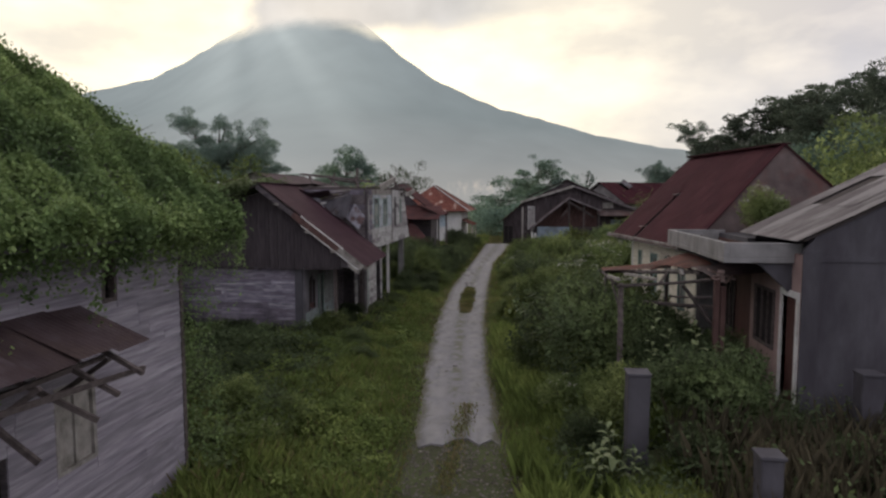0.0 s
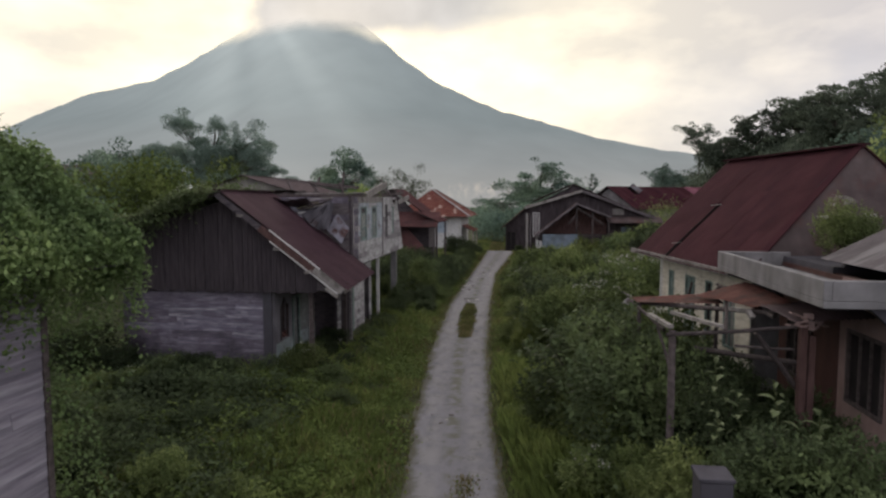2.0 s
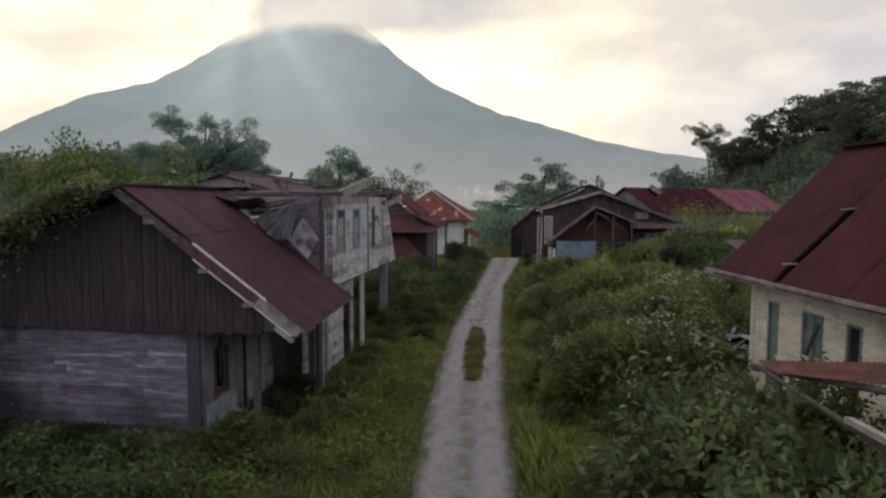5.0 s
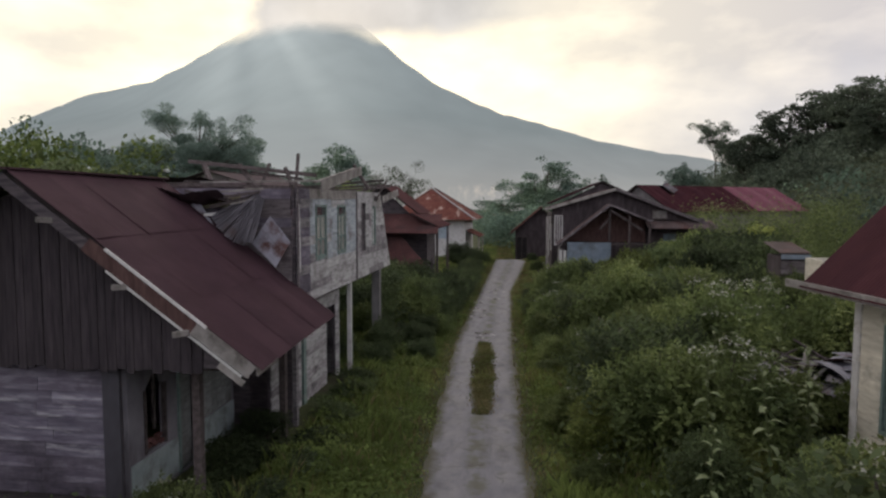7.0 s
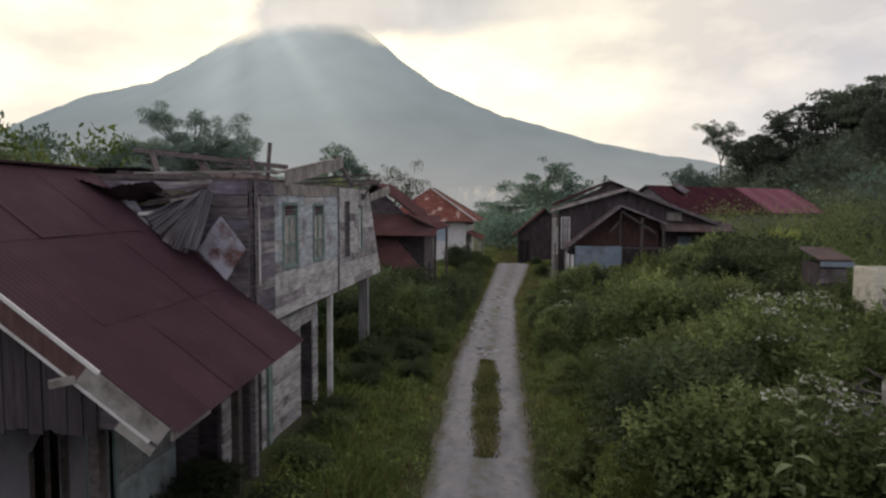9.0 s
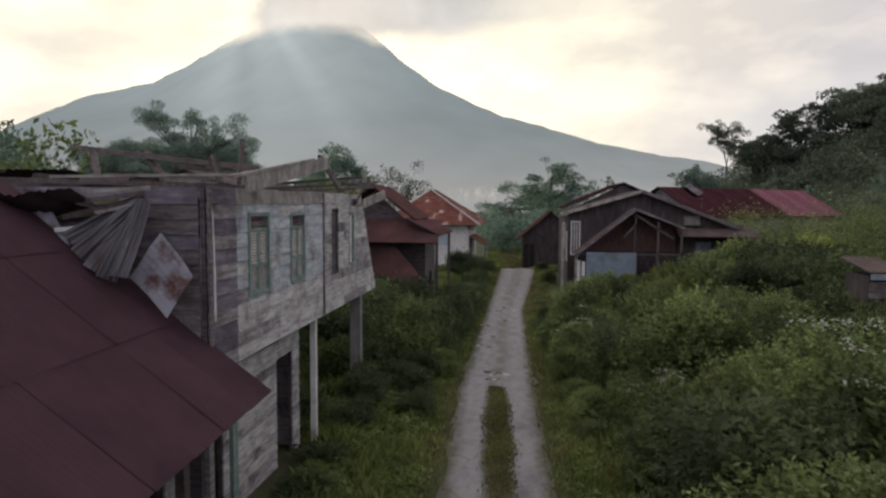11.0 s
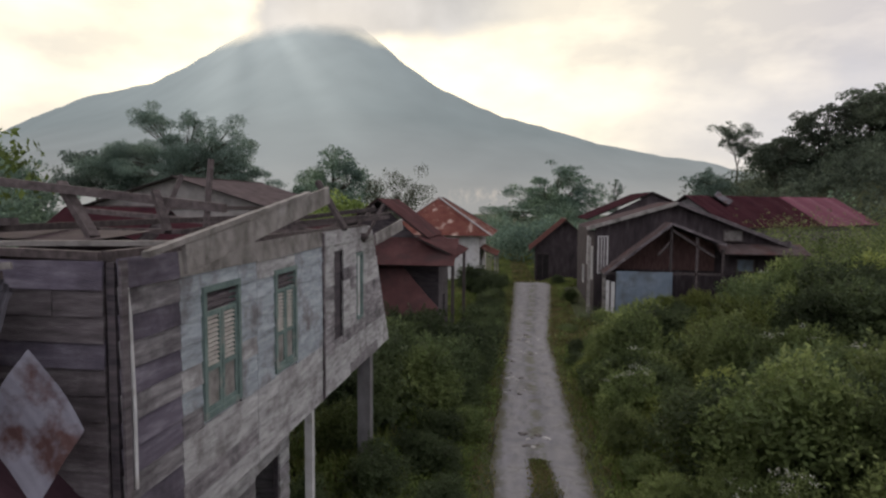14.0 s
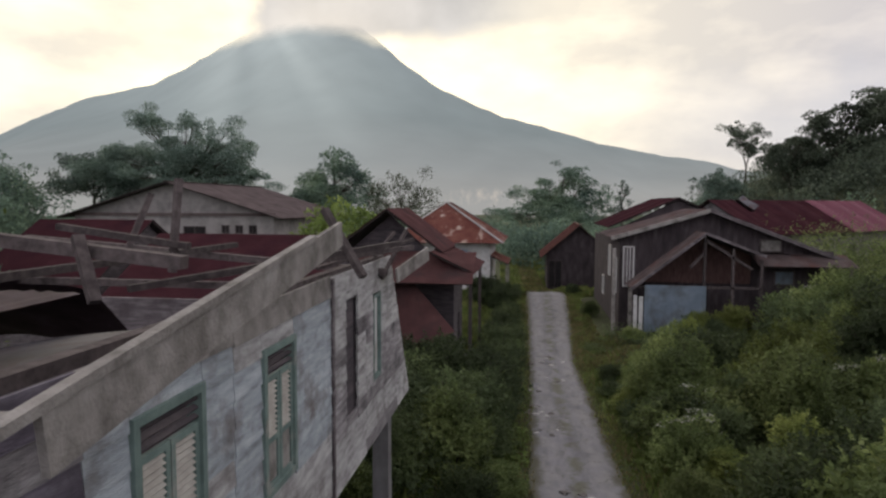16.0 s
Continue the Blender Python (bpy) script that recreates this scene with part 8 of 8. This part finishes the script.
tree("tree", 21.5, 38.0, 1.0, 9.6, ((-0.2, 0, 0.72, 0.28, 0.2), (0.16, 0, 0.80, 0.28, 0.2), (0.0, 0, 0.52, 0.4, 0.24), (0.4, 0, 0.6, 0.25, 0.2)), 0.27, 10000, M_LEAF, "large leafy green tree behind a roof", 0.22)
tree("tree", 27.0, 50.0, 1.5, 9.5, ((-0.2, 0, 0.72, 0.28, 0.2), (0.16, 0, 0.80, 0.28, 0.2), (0.0, 0, 0.52, 0.4, 0.24)), 0.3, 8000, M_LEAF, "leafy green tree among the scrub", 0.22)
tree("tree", 32.0, 70.0, 2.5, 10.0, ((-0.2, 0, 0.72, 0.28, 0.2), (0.16, 0, 0.80, 0.28, 0.2), (0.0, 0, 0.52, 0.4, 0.24)), 0.35, 7000, M_TREE, "leafy green tree among the scrub", 0.25)


def woods():
    """The wooded hill and far tree lines, as one mass of leaf clumps."""
    rng = np.random.default_rng(9)
    lumps = []

    def fill(n, x0, x1, y0, y1, r0, r1, lift):
        for _ in range(n):
            x, y = rng.uniform(x0, x1), rng.uniform(y0, y1)
            r = rng.uniform(r0, r1)
            lumps.append((x, y, float(ground_z(x, y)) + rng.uniform(0.2, lift), r, r, r * 0.8))
    fill(420, 36, 100, 75, 175, 2.2, 4.2, 5.0)
    fill(120, 30, 60, 60, 110, 1.6, 3.0, 3.0)
    fill(130, 28, 130, 170, 230, 2.5, 4.5, 4.0)
    tagged(quads("woods", leaves(rng, in_lumps(rng, lumps, 120000, 0.6), 0.55, 0.1, 0.6, 1.1), M_TREE_HILL), "dark dense woods on the hill", "woods", kind="stuff")
    lumps.clear()
    fill(240, -170, -40, 95, 235, 2.2, 4.0, 4.0)
    fill(170, -60, 45, 130, 235, 1.8, 3.4, 3.0)
    fill(40, 3, 20, 108, 130, 1.8, 3.0, 3.5)
    fill(46, -6.5, 3.5, 117, 134, 1.6, 2.6, 5.0)
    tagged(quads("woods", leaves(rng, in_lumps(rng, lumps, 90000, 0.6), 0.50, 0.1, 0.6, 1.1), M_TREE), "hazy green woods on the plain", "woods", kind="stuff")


woods()


def weeds():
    """Low leafy weeds on the verges and plots, brambles behind the houses."""
    rng = np.random.default_rng(21)
    sets = {"low": [], "dark": [], "scrub": []}

    def lump(key, x, y, r, hz):
        sets[key].append((x, y, float(ground_z(x, y)) + hz * 0.35, r, r, hz * 0.75))
    for _ in range(2300):
        y, e = rng.uniform(9, 62), rng.uniform(0.35, 9.5)
        x = road_mid(y) - road_half(y) - e
        if clear(x, y, 0.15):
            t = 0.5 + 0.5 * math.sin(x * 0.8 + 1) * math.sin(y * 0.55)
            lump("dark" if e > 3.2 and rng.uniform() < 0.30 + 0.05 * e else "low", x, y, rng.uniform(0.25, 0.7), rng.uniform(0.18, 0.55) * (0.5 + t) * min(1.0, 0.45 + e * 0.15) * (1.0 if e > 1 else 0.6))
    for _ in range(420):
        y, e = rng.uniform(12, 88), rng.uniform(0.3, 2.2)
        x = road_mid(y) + road_half(y) + e
        if clear(x, y, 0.1):
            lump("low", x, y, rng.uniform(0.2, 0.45), rng.uniform(0.15, 0.4) * (0.4 + 0.35 * e))
    for _ in range(620):
        x, y = rng.uniform(3.0, 15), rng.uniform(9.0, 19.1)
        if clear(x, y, 0.05):
            lump("dark", x, y, rng.uniform(0.3, 0.6), rng.uniform(0.35, 1.0))
    for _ in range(700):
        y = rng.uniform(19, 70)
        x = road_mid(y) + road_half(y) + rng.uniform(1.6, 14)
        if clear(x, y, 0.3):
            lump("dark", x, y, rng.uniform(0.5, 0.9), rng.uniform(0.5, 1.1))
    for x in np.arange(5.4, 15, 0.35):
        lump("dark", x, 18.75 + rng.normal(0, 0.15), 0.45, rng.uniform(0.9, 1.25))
    for x0, x1, y0, y1, n, h0, h1 in ((-40, -14.2, 24, 84, 330, 1.0, 3.2), (14.5, 44, 36, 90, 300, 1.2, 3.4), (-30, -13.5, 14, 30, 90, 0.6, 1.6), (15, 30, 8, 36, 60, 1.0, 2.5), (8, 30, 58, 69, 60, 1.2, 2.6), (14.8, 26, 70, 92, 90, 1.6, 4.0), (20, 34, 76, 92, 90, 2.5, 4.6)):
        for _ in range(n):
            x, y = rng.uniform(x0, x1), rng.uniform(y0, y1)
            if clear(x, y, 0.7) and not (-26 < x < -9.5 and 53 < y < 63):
                lump("scrub", x, y, rng.uniform(0.8, 1.7), rng.uniform(h0, h1))
    for _ in range(150):
        x = rng.uniform(14.6, 36)
        y = 82.0 + 0.84 * (x - 14.5) - rng.uniform(0.5, 8.0)
        lump("scrub", x, y, rng.uniform(1.2, 2.2), rng.uniform(4.3, 6.2))
    for k in range(150):
        x = rng.uniform(-15.0, -5.6)
        lump("dark", x, 26.3 + 0.14 * (x + 8.1) + rng.normal(0, 0.12), rng.uniform(0.25, 0.42), rng.uniform(0.78, 0.92))
    for _ in range(900):
        x, y = rng.uniform(-14.5, -4.2), rng.uniform(17.5, 30.0)
        e = road_mid(y) - road_half(y) - x
        if e > 3.4 and clear(x, y, 0.1):
            t = 0.5 + 0.5 * math.sin(x * 0.9 + 0.7 * y) * math.sin(y * 0.8 + 2)
            lump("dark", x, y, rng.uniform(0.3, 0.75), rng.uniform(0.35, 0.75) * (0.55 + 0.9 * t) * min(1.2, 0.35 + 0.16 * e))
    for key, n, size, mat, label in (("low", 150000, 0.11, M_WEED, "low bright green weeds on the verges"), ("dark", 150000, 0.13, M_LEAF_DARK, "dark green weeds and brambles"),
                                     ("scrub", 110000, 0.21, M_LEAF, "tangled green scrub round the houses")):
        tagged(quads("weeds" if key != "scrub" else "scrub", leaves(rng, in_lumps(rng, sets[key], n, 0.5), size, 0.2, 0.5), mat), label, "weeds", kind="stuff")


weeds()


# ---------- small things ----------
def lane_stones():
    """Chips of broken concrete lying in small clusters on the lane."""
    rng = random.Random(15)
    for cx, cy, r0 in ((-2.15, 65.4, 0.15), (-2.35, 64.2, 0.13), (-2.86, 57.3, 0.13), (-2.6, 56.4, 0.11), (-1.78, 50.0, 0.15), (-1.7, 49.2, 0.12), (-2.5, 54.8, 0.10), (-2.0, 60.8, 0.09), (-0.5, 26.9, 0.09), (-2.7, 59.6, 0.09)):
        for k in range(4):
            x, y, r = cx + rng.gauss(0, 0.28), cy + rng.gauss(0, 0.3), r0 * rng.uniform(0.4, 1.0)
            bm = bmesh.new()
            bmesh.ops.create_icosphere(bm, subdivisions=2, radius=r, matrix=Matrix.Translation((x, y, 0.05)) @ Matrix.Diagonal((1.25, 0.85, 0.5, 1)))
            for v in bm.verts:
                v.co += Vector((noise.noise(v.co * 9), noise.noise(v.co * 9 + Vector((9, 0, 0))), 0.5 * noise.noise(v.co * 9 + Vector((0, 9, 0))))) * r * 0.7
            pale = rng.random() < 0.4
            tagged(part("stone", bm, M_CONCRETE_CHIP if pale else M_DARK_STONE), "pale chip of concrete on the lane" if pale else "dark broken lump lying on the lane", "stone", "stones on the lane")


M_CONCRETE_CHIP = material("concrete_chip", ((0.3, (0.30, 0.29, 0.28)), (0.7, (0.44, 0.43, 0.41))), 6, rough=0.9, bump=0.4)
M_DARK_STONE = material("dark_stone", ((0.3, (0.085, 0.076, 0.076)), (0.7, (0.170, 0.153, 0.145))), 6, rough=0.9, bump=0.4)
lane_stones()


def debris_heap():
    """Roof sheets, boards and rags thrown down beside the cream house."""
    rng = random.Random(33)
    cols = (M_FLAP, M_LILAC_SHEET, M_FLAP, M_PALE_SHEET, M_RUST_RED)
    for k in range(34):
        x, y = rng.uniform(7.4, 10.6), rng.uniform(35.6, 38.6)
        z = float(ground_z(x, y)) + 0.3 + 1.25 * max(0.0, 1 - math.hypot((x - 8.9) / 2.2, (y - 37.0) / 2.2)) + rng.uniform(0.0, 0.3)
        a, w, l = rng.uniform(0, 3.1), rng.uniform(0.5, 0.85), rng.uniform(0.9, 1.8)
        u, v = Vector((math.cos(a), math.sin(a), rng.uniform(-0.25, 0.25))), Vector((-math.sin(a), math.cos(a), rng.uniform(-0.3, 0.3)))
        p = Vector((x, y, z))
        h = thing("scrap_sheet", (x, y, z), "crumpled scrap roofing sheet on the debris heap", "scrap", "debris beside the cream house")
        loose_sheet(h, [p - u * w / 2 - v * l / 2, p + u * w / 2 - v * l / 2, p + u * w / 2 + v * l / 2, p - u * w / 2 + v * l / 2], cols[k % 5], 14, 6, 0.12, 0.012, 7, k, "sheet")
    for k in range(34):
        x, y = rng.uniform(6.6, 10.8), rng.uniform(35.2, 39.2)
        z = float(ground_z(x, y)) + rng.uniform(0.5, 1.2)
        a, l = rng.uniform(0, 3.1), rng.uniform(0.8, 2.2)
        d = Vector((math.cos(a), math.sin(a), rng.uniform(-0.25, 0.45))) * l
        bm = bmesh.new()
        beam(bm, (x, y, z), Vector((x, y, z)) + d, 0.09, 0.03)
        tagged(part("broken_board", bm, M_PALE_TIMBER if k % 4 == 0 else M_TIMBER), "broken grey board sticking out of the debris", "board", "debris beside the cream house")


debris_heap()


def leaning_scrap():
    """A rusty strip of roofing that leans out of the bushes."""
    for a, b, w, m, text in (((5.2, 35.7, 1.25), (5.75, 36.1, 1.75), 0.42, M_RUST_RED, "rust-red strip of roofing in the bushes"), ((5.75, 36.1, 1.72), (6.5, 36.7, 2.35), 0.30, M_PALE_SHEET, "pale bent strip of roofing in the bushes")):
        a, b = Vector(a), Vector(b)
        side = (b - a).cross(Vector((0.3, -0.5, 1))).normalized() * w / 2
        h = thing("scrap_sheet", a, text, "scrap", "debris beside the cream house")
        loose_sheet(h, [a - side, a + side, b + side, b - side], m, 12, 6, 0.05, 0.012, 5, 51, "sheet", crumple=0.03)


leaning_scrap()


def broad_plant(base, tall, seed, leaf_len=0.38):
    """A tall weed: bare stem, large drooping leaves in turns, each leaf folded along its midrib."""
    r = random.Random(seed)
    p = thing("broad_leaved_weed", base, "tall weed with large pale-green drooping leaves", "plant", "broad-leaved weeds")
    b = Vector(base)
    lean = Vector((r.uniform(-0.25, 0.25), r.uniform(-0.25, 0.25), 0))
    bm = bmesh.new()
    limb(bm, [b, b + lean * 0.4 + Vector((0, 0, tall * 0.5)), b + lean + Vector((0, 0, tall))], 0.018, 0.008, 5)
    part("stem", bm, M_STALK, p)
    n = 13
    for q in range(n):
        f = q / (n - 1)
        az, ln = q * 2.4 + r.uniform(-0.3, 0.3), leaf_len * (1.05 - 0.55 * f) * r.uniform(0.8, 1.15)
        root = b + lean * (0.35 + 0.65 * f) + Vector((0, 0, tall * (0.45 + 0.55 * f)))
        m = Matrix.Translation(root) @ Euler((radians(r.uniform(-12, 12)), radians(-35 + 55 * (1 - f) + r.uniform(-12, 12)), az)).to_matrix().to_4x4() @ Matrix.Diagonal((ln, ln, ln, 1))
        piece("leaf", leaf_blade(), m, p)


BLADE = []


def leaf_blade():
    if not BLADE:
        us, half, sag = (0.0, 0.2, 0.45, 0.7, 0.9, 1.0), (0.02, 0.14, 0.22, 0.18, 0.08, 0.0), (0.0, 0.05, 0.06, 0.0, -0.12, -0.2)
        vs, fs = [], []
        for u, w, z in zip(us, half, sag):
            vs += [(u, -w, z + w * 0.35), (u, 0, z), (u, w, z + w * 0.35)]
        for j in range(len(us) - 1):
            for i in (0, 1):
                a = j * 3 + i
                fs.append((a, a + 1, a + 4, a + 3))
        me = bpy.data.meshes.new("leaf")
        me.from_pydata(vs, [], fs)
        me.materials.append(M_BROAD)
        BLADE.append(me)
    return BLADE[0]


M_STALK = material("green_stalk", ((0.3, (0.06, 0.075, 0.03)), (0.7, (0.11, 0.13, 0.06))), 5, rough=0.8, bump=0.1)
M_BROAD = material("pale_broad_leaves", ((0.34, (0.12, 0.15, 0.075)), (0.5, (0.19, 0.23, 0.115)), (0.66, (0.27, 0.31, 0.17))), scale=3.0, rough=0.5, bump=0, vary=0.25, through_light=0.35, gloss=0.25)
for i, (x, y, t, ln) in enumerate(((4.3, 17.2, 1.5, 0.42), (4.0, 16.9, 1.2, 0.36), (4.5, 16.7, 1.0, 0.36), (6.9, 20.6, 2.3, 0.46), (7.3, 20.3, 2.0, 0.42), (5.9, 21.5, 2.6, 0.42), (6.3, 20.9, 2.1, 0.40), (5.6, 20.4, 1.9, 0.38),
                                   (4.35, 33.3, 3.0, 0.34), (4.8, 33.9, 3.2, 0.34), (4.0, 32.7, 2.8, 0.32), (5.4, 33.0, 2.9, 0.36), (5.9, 32.6, 2.7, 0.38), (6.4, 33.8, 2.6, 0.36), (3.4, 30.4, 2.4, 0.30), (4.6, 30.8, 2.8, 0.34))):
    broad_plant((x, y, float(ground_z(x, y)) - 0.05), t, 200 + i, ln)
